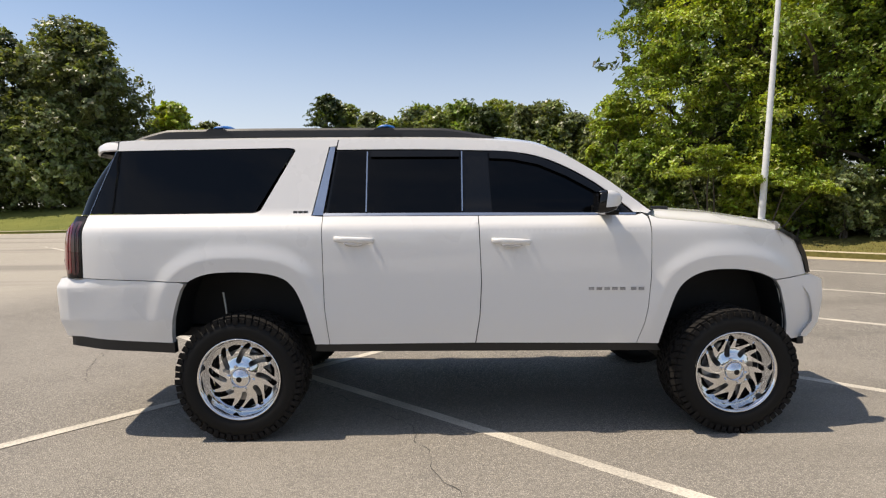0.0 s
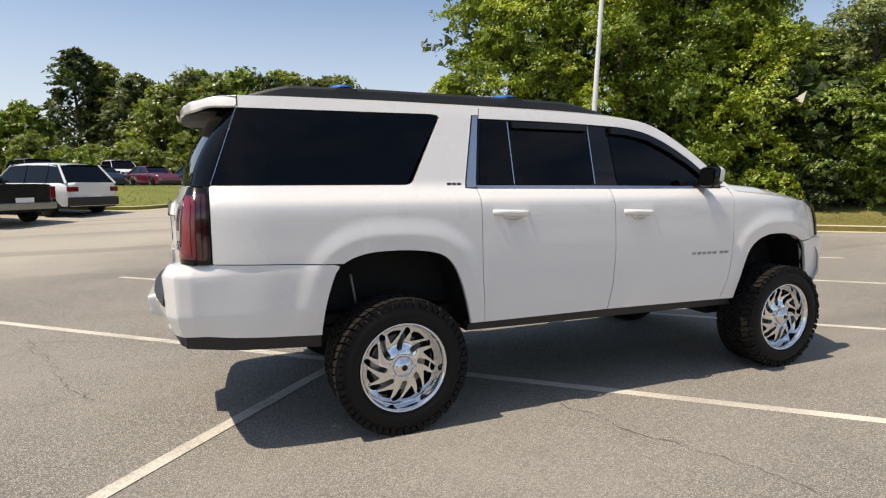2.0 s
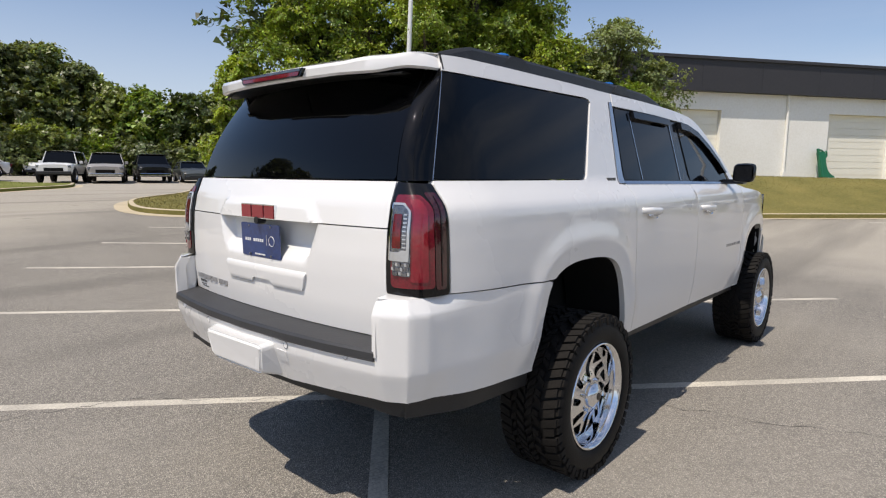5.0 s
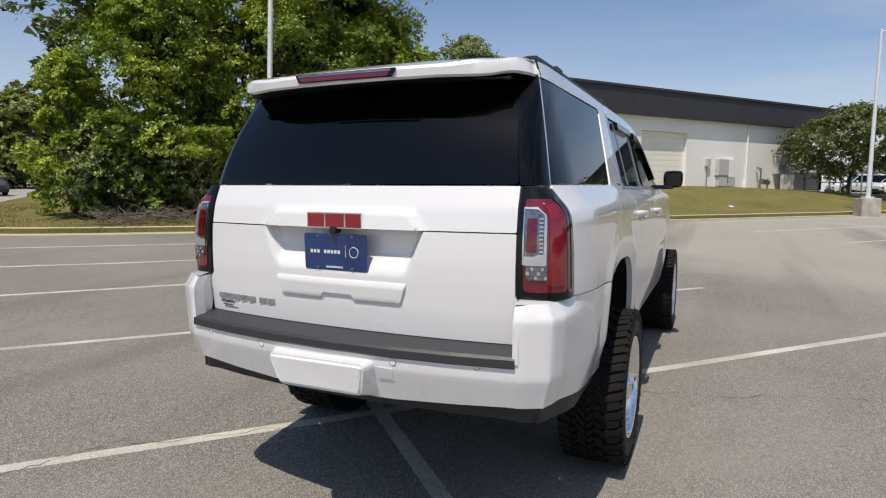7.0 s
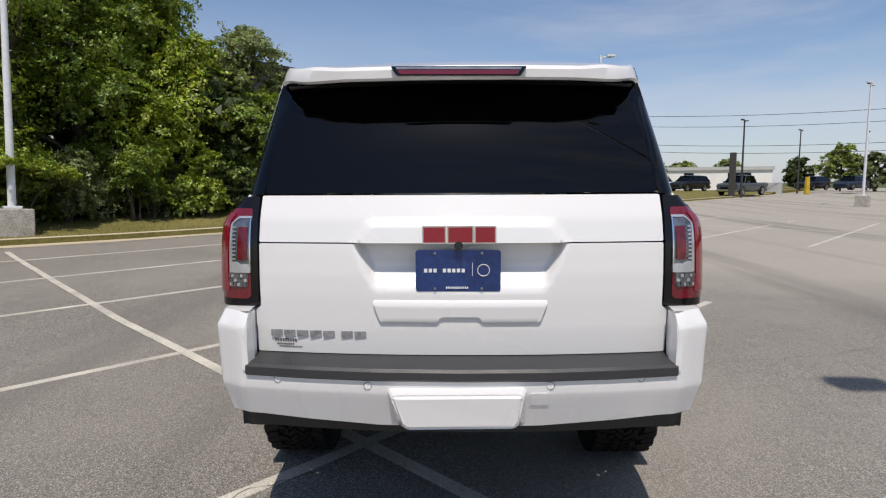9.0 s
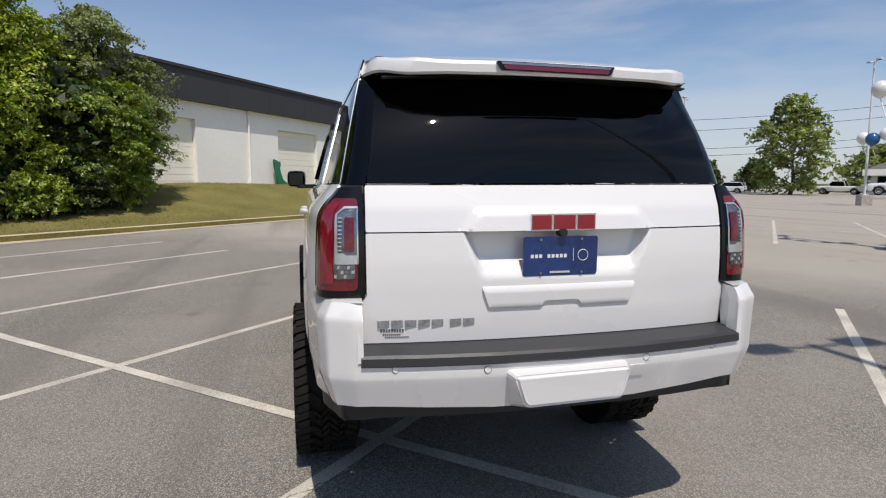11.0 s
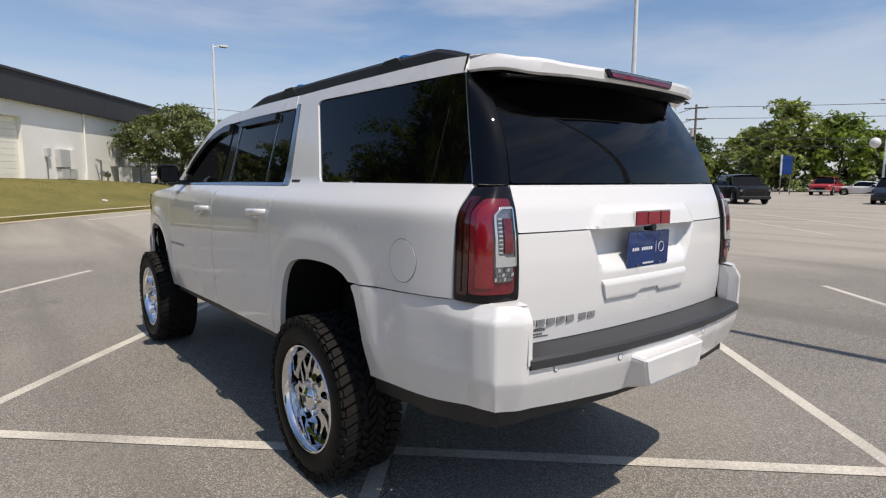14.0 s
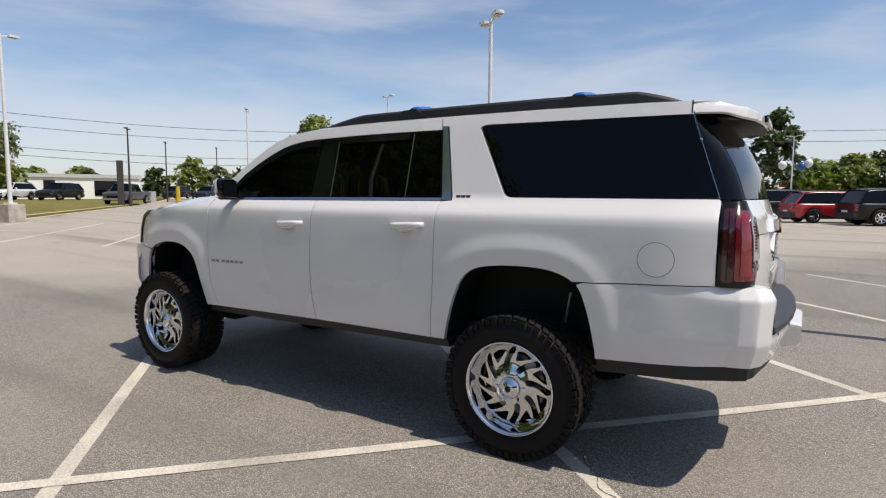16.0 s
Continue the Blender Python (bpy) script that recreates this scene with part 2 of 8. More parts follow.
M_SIDE_GLASS = pbr("side_glass", (0.0014, 0.0015, 0.0018), rough=0.015, scale=2, rough_vary=0.01, spec=0.23)
M_GLOSS_BLACK = pbr("gloss_black", (0.006, 0.006, 0.0065), rough=0.10, scale=4, spec=0.4)
M_BLACK = pbr("black_plastic", (0.016, 0.016, 0.0165), rough=0.5, scale=8, fine=150, bump=0.0006)
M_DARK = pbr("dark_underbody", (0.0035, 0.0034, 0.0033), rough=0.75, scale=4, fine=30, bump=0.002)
M_GREY_PAD = pbr("charcoal_plastic", (0.034, 0.034, 0.036), rough=0.48, scale=6, fine=90, bump=0.001)
M_RUBBER = pbr("tyre_rubber", (0.008, 0.0077, 0.0074), (0.006, 0.0057, 0.0055), rough=0.6, spec=0.22, scale=9, fine=120, bump=0.0008)
M_TREAD = pbr("dusty_tread", (0.016, 0.0135, 0.0115), (0.006, 0.0055, 0.005), spec=0.25, rough=0.85, scale=12, fine=90, bump=0.001)
M_CHROME = pbr("chrome", (0.78, 0.79, 0.81), rough=0.06, metal=1.0, scale=3, spread=0.03, rough_vary=0.03)
M_ALU = pbr("satin_trim", (0.55, 0.58, 0.63), rough=0.22, metal=1.0, scale=3, spread=0.06)
M_BRIGHT = pbr("bright_frame", (0.62, 0.63, 0.64), rough=0.22, metal=0.6, scale=20, spread=0.15)
M_STEEL = pbr("steel", (0.42, 0.42, 0.42), rough=0.35, metal=1.0, scale=10, spread=0.3)
M_RED_LENS = pbr("red_lens", (0.185, 0.006, 0.016), (0.10, 0.003, 0.008), rough=0.12, scale=8, fine=120, coat=1.0)
M_DARK_RED = pbr("dark_red_lens", (0.15, 0.004, 0.010), (0.07, 0.002, 0.005), rough=0.15, scale=30, coat=0.8)
M_DARK_LENS = pbr("smoked_lens", (0.070, 0.003, 0.007), (0.020, 0.001, 0.003), rough=0.12, scale=9, coat=1.0)
M_GUIDE_RED = pbr("light_guide_red", (0.235, 0.007, 0.018), (0.17, 0.005, 0.013), rough=0.10, scale=12, coat=1.0)
M_CLEAR = pbr("clear_lens", (0.34, 0.34, 0.35), (0.10, 0.10, 0.11), rough=0.12, metal=0.8, scale=30, fine=160, coat=1.0, bump=0.002)
M_PLATE = pbr("blue_plate", (0.012, 0.045, 0.19), (0.006, 0.02, 0.09), rough=0.3, scale=4, coat=0.6)
M_INK_WHITE = pbr("white_print", (0.8, 0.8, 0.8), rough=0.4, scale=5)
M_BADGE = pbr("badge_grey", (0.40, 0.40, 0.41), (0.20, 0.20, 0.205), rough=0.3, metal=0.4, scale=40)
M_INK_GREY = pbr("grey_print", (0.09, 0.09, 0.09), rough=0.4, scale=5)
M_BLUE_FOAM = pbr("blue_cover", (0.008, 0.16, 0.52), (0.006, 0.10, 0.36), rough=0.5, scale=9, fine=60, bump=0.002)
M_WALL = pbr("painted_block", (0.90, 0.88, 0.83), (0.82, 0.795, 0.73), rough=0.8, scale=0.5, fine=12, bump=0.004)
M_WALL_GREY = pbr("painted_block_grey", (0.55, 0.58, 0.56), (0.48, 0.5, 0.48), rough=0.8, scale=0.5, fine=12)
M_DOOR_PANEL = pbr("cream_panel", (0.90, 0.865, 0.76), (0.84, 0.80, 0.69), rough=0.5, scale=0.8, fine=20)
M_FASCIA = pbr("dark_fascia", (0.038, 0.036, 0.040), (0.030, 0.029, 0.032), rough=0.6, scale=0.6, fine=8)
M_POLE = pbr("white_pole_paint", (0.74, 0.75, 0.75), (0.60, 0.61, 0.61), rough=0.45, scale=1.5, fine=12)
M_POLE_DARK = pbr("bronze_pole", (0.05, 0.045, 0.04), rough=0.5, scale=2)
M_WOOD = pbr("weathered_wood", (0.20, 0.16, 0.12), (0.11, 0.09, 0.07), rough=0.85, scale=1.0, fine=15, bump=0.004)
M_BARK = pbr("bark", (0.12, 0.095, 0.07), (0.05, 0.04, 0.03), rough=0.95, scale=2.5, fine=14, bump=0.02)
M_LEAF = foliage("leaf_green", (0.29, 0.36, 0.062), (0.095, 0.145, 0.025))
M_LEAF_BRIGHT = foliage("leaf_bright", (0.42, 0.47, 0.070), (0.17, 0.235, 0.032))
M_LEAF_DARK = foliage("leaf_dark", (0.105, 0.135, 0.045), (0.045, 0.068, 0.020))
M_LEAF_GREY = foliage("leaf_grey", (0.31, 0.345, 0.155), (0.13, 0.165, 0.06))
M_LEAF_FAR = foliage("leaf_far", (0.29, 0.325, 0.090), (0.135, 0.170, 0.045))
M_LEAF_OAK = foliage("leaf_oak", (0.20, 0.225, 0.098), (0.085, 0.105, 0.042))
M_GREENBOX = pbr("green_enamel", (0.012, 0.16, 0.075), rough=0.4, scale=3)
M_RAIL_GREEN = pbr("grey_green_paint", (0.20, 0.27, 0.25), (0.15, 0.20, 0.19), rough=0.5, scale=3)
M_METAL_BOX = pbr("grey_enamel", (0.55, 0.55, 0.53), (0.46, 0.46, 0.44), rough=0.5, scale=3)
M_WIRE = pbr("wire", (0.03, 0.03, 0.03), rough=0.6, scale=3)
M_ROOF_GREY = pbr("shingle_grey", (0.16, 0.155, 0.14), (0.10, 0.10, 0.09), rough=0.9, scale=1.0, fine=10)
M_BALLOON_WHITE = pbr("white_balloon", (0.78, 0.77, 0.74), rough=0.3, scale=1)
M_BALLOON_BLUE = pbr("blue_balloon", (0.02, 0.10, 0.27), rough=0.2, scale=1)
M_BALLOON_RED = pbr("red_balloon", (0.5, 0.02, 0.02), rough=0.2, scale=1)
M_SIGN_BLUE = pbr("blue_sign", (0.01, 0.06, 0.28), rough=0.4, scale=2)
M_YELLOW = pbr("yellow_paint", (0.6, 0.4, 0.02), rough=0.5, scale=2)
M_EMBLEM = pbr("emblem_red", (0.26, 0.010, 0.022), rough=0.2, scale=4, coat=0.6)
M_RED_PAINT = pbr("red_enamel", (0.42, 0.015, 0.02), rough=0.3, scale=2, coat=0.6)
CAR_PAINTS = {}


def car_paint(name, c):
    if name not in CAR_PAINTS:
        CAR_PAINTS[name] = pbr(name + "_car_paint", c, rough=0.3, scale=1.0, fine=200, coat=1.0 if max(c) > 0.1 else 0.45, spread=0.06, spec=0.5 if max(c) > 0.1 else 0.15)
    return CAR_PAINTS[name]


# ---------------------------------------------------------------- building blocks
def finish(bm, name, material, smooth=False):
    me = bpy.data.meshes.new(name)
    bm.to_mesh(me)
    bm.free()
    me.materials.append(material)
    if smooth:
        me.polygons.foreach_set("use_smooth", [True] * len(me.polygons))
    return me


def part(name, bm, material, parent=None, label="", smooth=False):
    """Links a bmesh as one mesh object under a thing or a part."""
    ob = new(name, finish(bm, name, material, smooth))
    if parent is not None:
        ob.parent = parent
    if label:
        ob["label"] = label
    return ob


def thing(name, label, category, group="", m=None):
    ob = new(name)
    ob.empty_display_size = 0.3
    if m is not None:
        ob.matrix_world = m
    return tagged(ob, label, category, group)


def box(bm, x0, y0, z0, x1, y1, z1, bevel=0.0, m=None):
    r = bmesh.ops.create_cube(bm, size=1.0)
    vs = r["verts"]
    for v in vs:
        v.co = Vector(((x0 + x1) / 2 + v.co.x * (x1 - x0), (y0 + y1) / 2 + v.co.y * (y1 - y0), (z0 + z1) / 2 + v.co.z * (z1 - z0)))
    if bevel:
        es = list({e for v in vs for e in v.link_edges})
        bmesh.ops.bevel(bm, geom=es, offset=bevel, segments=2, affect="EDGES", profile=0.5)
        if m is not None:
            raise ValueError("bevel and pose together")
    elif m is not None:
        for v in vs:
            v.co = m @ v.co
    return bm


def rod(bm, a, b, r0, r1=None, seg=12, caps=True):
    """A straight round bar from a to b."""
    a, b = Vector(a), Vector(b)
    r1 = r0 if r1 is None else r1
    q = (b - a).to_track_quat("Z", "Y").to_matrix()
    rings = []
    for p, r in ((a, r0), (b, r1)):
        rings.append([bm.verts.new(p + q @ Vector((r * math.cos(2 * math.pi * i / seg), r * math.sin(2 * math.pi * i / seg), 0))) for i in range(seg)])
    for i in range(seg):
        j = (i + 1) % seg
        bm.faces.new((rings[0][i], rings[0][j], rings[1][j], rings[1][i]))
    if caps:
        bm.faces.new(rings[0][::-1])
        bm.faces.new(rings[1])
    return bm


def lathe(bm, profile, seg=48, axis="y", sign=1.0, closed=False):
    """Turns (r, h) round an axis."""
    rings = []
    for r, h in profile:
        ring = []
        for i in range(seg):
            a = 2 * math.pi * i / seg
            c = (r * math.cos(a), sign * h, r * math.sin(a)) if axis == "y" else (r * math.cos(a), r * math.sin(a), h)
            ring.append(bm.verts.new(c))
        rings.append(ring)
    pairs = list(zip(rings, rings[1:])) + ([(rings[-1], rings[0])] if closed else [])
    for p, q in pairs:
        for i in range(seg):
            j = (i + 1) % seg
            bm.faces.new((p[i], p[j], q[j], q[i]))
    bmesh.ops.recalc_face_normals(bm, faces=bm.faces)
    return bm


def prism(bm, outline, z0, z1, to=lambda x, y, z: (x, y, z)):
    """A flat outline given thickness."""
    lo = [bm.verts.new(to(x, y, z0)) for x, y in outline]
    hi = [bm.verts.new(to(x, y, z1)) for x, y in outline]
    n = len(outline)
    bm.faces.new(lo[::-1])
    bm.faces.new(hi)
    for i in range(n):
        j = (i + 1) % n
        bm.faces.new((lo[i], lo[j], hi[j], hi[i]))
    bmesh.ops.recalc_face_normals(bm, faces=bm.faces)
    return bm


def grid_mesh(name, verts, nu, nv, material, smooth=True, wrap=False):
    """A mesh from nu x nv points, row by row."""
    faces = []
    for i in range(nu - 1 if not wrap else nu):
        for j in range(nv - 1):
            a, b = i % nu, (i + 1) % nu
            faces.append((a * nv + j, a * nv + j + 1, b * nv + j + 1, b * nv + j))
    me = bpy.data.meshes.new(name)
    me.from_pydata([tuple(v) for v in verts], [], faces)
    me.materials.append(material)
    if smooth:
        me.polygons.foreach_set("use_smooth", [True] * len(me.polygons))
    return me


def harden(me, degrees):
    """Sharp shading along edges that bend by more than so many degrees."""
    bm = bmesh.new()
    bm.from_mesh(me)
    bm.normal_update()
    for e in bm.edges:
        if len(e.link_faces) == 2 and e.calc_face_angle(0.0) > radians(degrees):
            e.smooth = False
    bm.to_mesh(me)
    bm.free()


def dense(poly, step, closed=True):
    """Points along a polyline no further apart than step."""
    out = []
    n = len(poly)
    for i in range(n if closed else n - 1):
        a, b = Vector(poly[i]), Vector(poly[(i + 1) % n])
        k = max(1, int(math.ceil((b - a).length / step)))
        out += [tuple(a + (b - a) * (j / k)) for j in range(k)]
    if not closed:
        out.append(tuple(poly[-1]))
    return out


def rounded(poly, radius, seg=4):
    """A closed outline with its corners rounded."""
    out, n = [], len(poly)
    for i in range(n):
        p, a, b = Vector(poly[i]), Vector(poly[i - 1]), Vector(poly[(i + 1) % n])
        r = min(radius, (a - p).length * 0.45, (b - p).length * 0.45)
        s, e = p + (a - p).normalized() * r, p + (b - p).normalized() * r
        for k in range(seg + 1):
            t = k / seg
            out.append(tuple((1 - t) ** 2 * s + 2 * t * (1 - t) * p + t * t * e))
    return out


def smooth_line(pts, n=6):
    """Catmull-Rom through open points."""
    P = [Vector(p) for p in pts]
    P = [2 * P[0] - P[1]] + P + [2 * P[-1] - P[-2]]
    out = []
    for i in range(1, len(P) - 2):
        for k in range(n):
            t = k / n
            a, b, c, d = P[i - 1], P[i], P[i + 1], P[i + 2]
            out.append(tuple(0.5 * ((2 * b) + (c - a) * t + (2 * a - 5 * b + 4 * c - d) * t * t + (3 * b - a - 3 * c + d) * t ** 3)))
    out.append(tuple(P[-2]))
    return out


def inside(x, y, poly):
    hit, n = False, len(poly)
    for i in range(n):
        (x1, y1), (x2, y2) = poly[i], poly[i - 1]
        if (y1 > y) != (y2 > y) and x < (x2 - x1) * (y - y1) / (y2 - y1) + x1:
            hit = not hit
    return hit


def skin(outline, to, step=0.05, depth=0.025, holes=(), flip=False, creases=(), hard=None):
    """A shaped sheet: a 2D outline (with holes) triangulated finely, laid on a curved surface by to(u, v, off),
    with its rims turned in by depth. Returns a bmesh whose skin is smooth and whose rims are sharp."""
    from mathutils.geometry import delaunay_2d_cdt
    loops = [dense(outline, step)] + [dense(h, step) for h in holes]
    pts, edges = [], []
    for lp in loops:
        o = len(pts)
        pts += [Vector(p) for p in lp]
        edges += [(o + i, o + (i + 1) % len(lp)) for i in range(len(lp))]
    for cr in creases:                         # lines along which the sheet may bend sharply
        o = len(pts)
        cp = [p for p in dense(cr, step, closed=False) if inside(p[0], p[1], loops[0])]
        pts += [Vector(p) for p in cp]
        edges += [(o + i, o + i + 1) for i in range(len(cp) - 1)]
    us, vs = [p[0] for p in loops[0]], [p[1] for p in loops[0]]
    nu, nv = int((max(us) - min(us)) / step), int((max(vs) - min(vs)) / step)
    rim = np.array([tuple(p) for p in pts])
    for i in range(1, nu + 1):
        for j in range(1, nv + 1):
            u, v = min(us) + i * step, min(vs) + j * step
            if np.min((rim[:, 0] - u) ** 2 + (rim[:, 1] - v) ** 2) < (0.45 * step) ** 2:
                continue
            if inside(u, v, loops[0]) and not any(inside(u, v, h) for h in loops[1:]):
                pts.append(Vector((u, v)))
    vv, _, ff, *_ = delaunay_2d_cdt(pts, edges, [], 0, 1e-7)
    bm = bmesh.new()
    top = [bm.verts.new(to(p.x, p.y, 0.0)) for p in vv]
    for f in ff:
        c = sum((vv[i] for i in f), Vector((0, 0))) / len(f)
        area = abs(sum(vv[p].x * vv[q].y - vv[q].x * vv[p].y for p, q in zip(f, list(f[1:]) + [f[0]]))) / 2
        if area > 1.5e-6 and inside(c.x, c.y, loops[0]) and not any(inside(c.x, c.y, h) for h in loops[1:]):
            face = bm.faces.new([top[i] for i in (f[::-1] if flip else f)])
            face.smooth = True
    where = {v: vv[i] for i, v in enumerate(top)}
    low = {}
    for e in [e for e in bm.edges if len(e.link_faces) == 1]:
        e.smooth = False
        f = e.link_faces[0]
        a, b = e.verts
        lp = next(l for l in f.loops if l.edge == e)
        a, b = lp.vert, lp.link_loop_next.vert
        for v in (a, b):
            if v not in low:
                p = where[v]
                low[v] = bm.verts.new(to(p.x, p.y, -depth))
        bm.faces.new((b, a, low[a], low[b]))
    bmesh.ops.delete(bm, geom=[v for v in bm.verts if not v.link_faces], context="VERTS")
    if hard is not None:
        bm.normal_update()
        for e in bm.edges:
            if len(e.link_faces) == 2 and e.calc_face_angle(0.0) > hard:
                e.smooth = False
    return bm

# ---------------------------------------------------------------- ground, lot, kerbs, lawns
U, V, P0 = Vector((0.690, 0.724)), Vector((0.740, -0.673)), Vector((1.90, 2.53))   # along and across the stall rows


def lie(x, y):
    """Height of the paved ground: flat round the car, rising gently beyond."""
    d = (x - P0.x) * U.x + (y - P0.y) * U.y
    return 0.03 * min(max(0.0, d - 2.0), 8.0) + 0.02 * min(max(0.0, y - 8.0), 52.0)


def sheet(name, xs, ys, fz, material, label, category=""):
    verts = [(x, y, fz(x, y)) for x in xs for y in ys]
    ob = new(name, grid_mesh(name, verts, len(xs), len(ys), material))
    ob.data.polygons.foreach_set("use_smooth", [True] * len(ob.data.polygons))
    return tagged(ob, label, category, kind="structure")


far_ticks = [-3000, -1200, -500, -250, -150, -110, -80] + list(range(-60, 62, 4)) + [80, 110, 150, 250, 500, 1200, 3000]
sheet("ground", far_ticks, far_ticks, lambda x, y: lie(x, y) - 0.12, M_FIELD, "open ground running out to the horizon", "ground")
lot_x = [-150, -120, -90, -70, -50] + list(range(-40, -10, 3)) + list(range(-10, 30, 1)) + list(range(30, 70, 4)) + [80, 100, 130]
lot_y = [-170, -140, -110, -90, -70, -50] + list(range(-40, -10, 3)) + list(range(-10, 40, 1)) + list(range(40, 66, 4)) + [70]
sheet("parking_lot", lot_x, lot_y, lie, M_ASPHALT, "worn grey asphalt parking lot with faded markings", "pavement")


def stripe(a, b, w=0.10, lift=0.0012):
    """A painted line on the lot."""
    a, b = Vector(a), Vector(b)
    d = (b - a).normalized()
    n = Vector((-d.y, d.x)) * w / 2
    k = max(2, int((b - a).length / 0.5))
    bm = bmesh.new()
    rows = []
    for i in range(k + 1):
        p = a + (b - a) * (i / k)
        jit = 0.006 * math.sin(i * 7.3 + a.x * 3)
        rows.append([bm.verts.new((q.x, q.y, lie(q.x, q.y) + lift)) for q in (p + n * (1 + jit * 10), p - n * (1 - jit * 8))])
    for p, q in zip(rows, rows[1:]):
        bm.faces.new((p[0], p[1], q[1], q[0]))
    bmesh.ops.recalc_face_normals(bm, faces=bm.faces)
    for f in bm.faces:
        if f.normal.z < 0:
            f.normal_flip()
    return tagged(part("parking_line", bm, M_LINE), "worn cream-white stall line on the asphalt", "parking line", "stall lines", kind="structure")


SPACING = 2.73
for u in (-19.1, -16.4, -13.65, -10.9, -8.2, -5.45, -2.72, 0.0, 2.95, 5.35, 7.6):
    c = P0 + U * u
    stripe(c - V * 5.55, c + V * 5.65, 0.095)
stripe(P0 - U * 20.0, P0 + U * 8.9, 0.095, 0.005)
for k in range(-16, 5):
    c = P0 + U * (SPACING * k + 0.6) + V * 19.3
    stripe(c - V * 5.4, c + V * 5.4)
stripe(P0 + V * 19.3 - U * 46, P0 + V * 19.3 + U * 12, 0.1, 0.005)
for k in range(-4, 6):
    c = Vector((-9.2, 15.2)) + U * (2.83 * (k + 0.5))
    if k < 2:
        stripe(c + V * 1.6, c - V * 3.6)

# hairline cracks across the lot
rnd = random.Random(11)
for (ax, ay), (bx, by) in (((1.1, -0.75), (2.1, -3.9)), ((-1.0, 1.62), (1.1, -0.75)), ((-3.4, 2.55), (-1.0, 1.62)), ((-2.6, 2.44), (-1.85, 0.33))):
    bm = bmesh.new()
    n = 60
    side = Vector((-(by - ay), bx - ax)).normalized()
    rows, off = [], 0.0
    for i in range(n + 1):
        off = off * 0.9 + rnd.uniform(-0.03, 0.03)
        p = Vector((ax, ay)).lerp(Vector((bx, by)), i / n) + side * off
        w = rnd.uniform(0.0006, 0.0036)
        rows.append([bm.verts.new((q.x, q.y, lie(q.x, q.y) + 0.004)) for q in (p + side * w, p - side * w)])
    for p, q in zip(rows, rows[1:]):
        f = bm.faces.new((p[0], p[1], q[1], q[0]))
    bmesh.ops.recalc_face_normals(bm, faces=bm.faces)
    tagged(part("crack", bm, M_CRACK), "thin dark crack in the asphalt", "crack", "cracks", kind="structure")

KERB_1 = smooth_line([(16.8, 33.4), (11.2, 26.2), (8.6, 22.4), (5.7, 19.4), (4.5, 16.8), (4.15, 14.7), (4.9, 13.2), (7.2, 11.0), (10.4, 8.2), (15.2, 4.1), (19.7, 0.1), (25.0, -4.9), (29.0, -8.4),
                      (54, -29.0), (80, -48), (128, -82)], 5)
KERB_2 = smooth_line([(-80, 26), (-20, 24.4), (-12, 24.6), (-8.5, 24.2), (-5.4, 21.4), (-4.0, 20.4), (-2.4, 20.3), (-0.4, 23.3), (4.3, 28.4), (7.0, 31.0), (8.2, 34.0)], 5)


def path_distance(x, y, pts):
    best = 1e9
    for (ax, ay), (bx, by) in zip(pts, pts[1:]):
        dx, dy = bx - ax, by - ay
        t = min(max(((x - ax) * dx + (y - ay) * dy) / (dx * dx + dy * dy + 1e-12), 0), 1)
        best = min(best, math.hypot(x - ax - t * dx, y - ay - t * dy))
    return best


K1_SHORT = [p for p in KERB_1 if p[0] < 60]


def bank(x, y):
    """Height of the planted ground behind the first kerb."""
    d = path_distance(x, y, K1_SHORT)
    q = (x - 19.5) * 0.755 - (y - 0.4) * 0.656
    crest = float(np.interp(q, (-30, -14, -4, 0, 12, 19, 30, 60), (0.10, 0.25, 1.10, 1.22, 1.0, 0.75, 0.35, 0.2)))
    return lie(x, y) + 0.125 + crest * step_s(0.3, 6.8, d)


def step_s(a, b, t):
    t = min(max((t - a) / (b - a), 0), 1)
    return t * t * (3 - 2 * t)


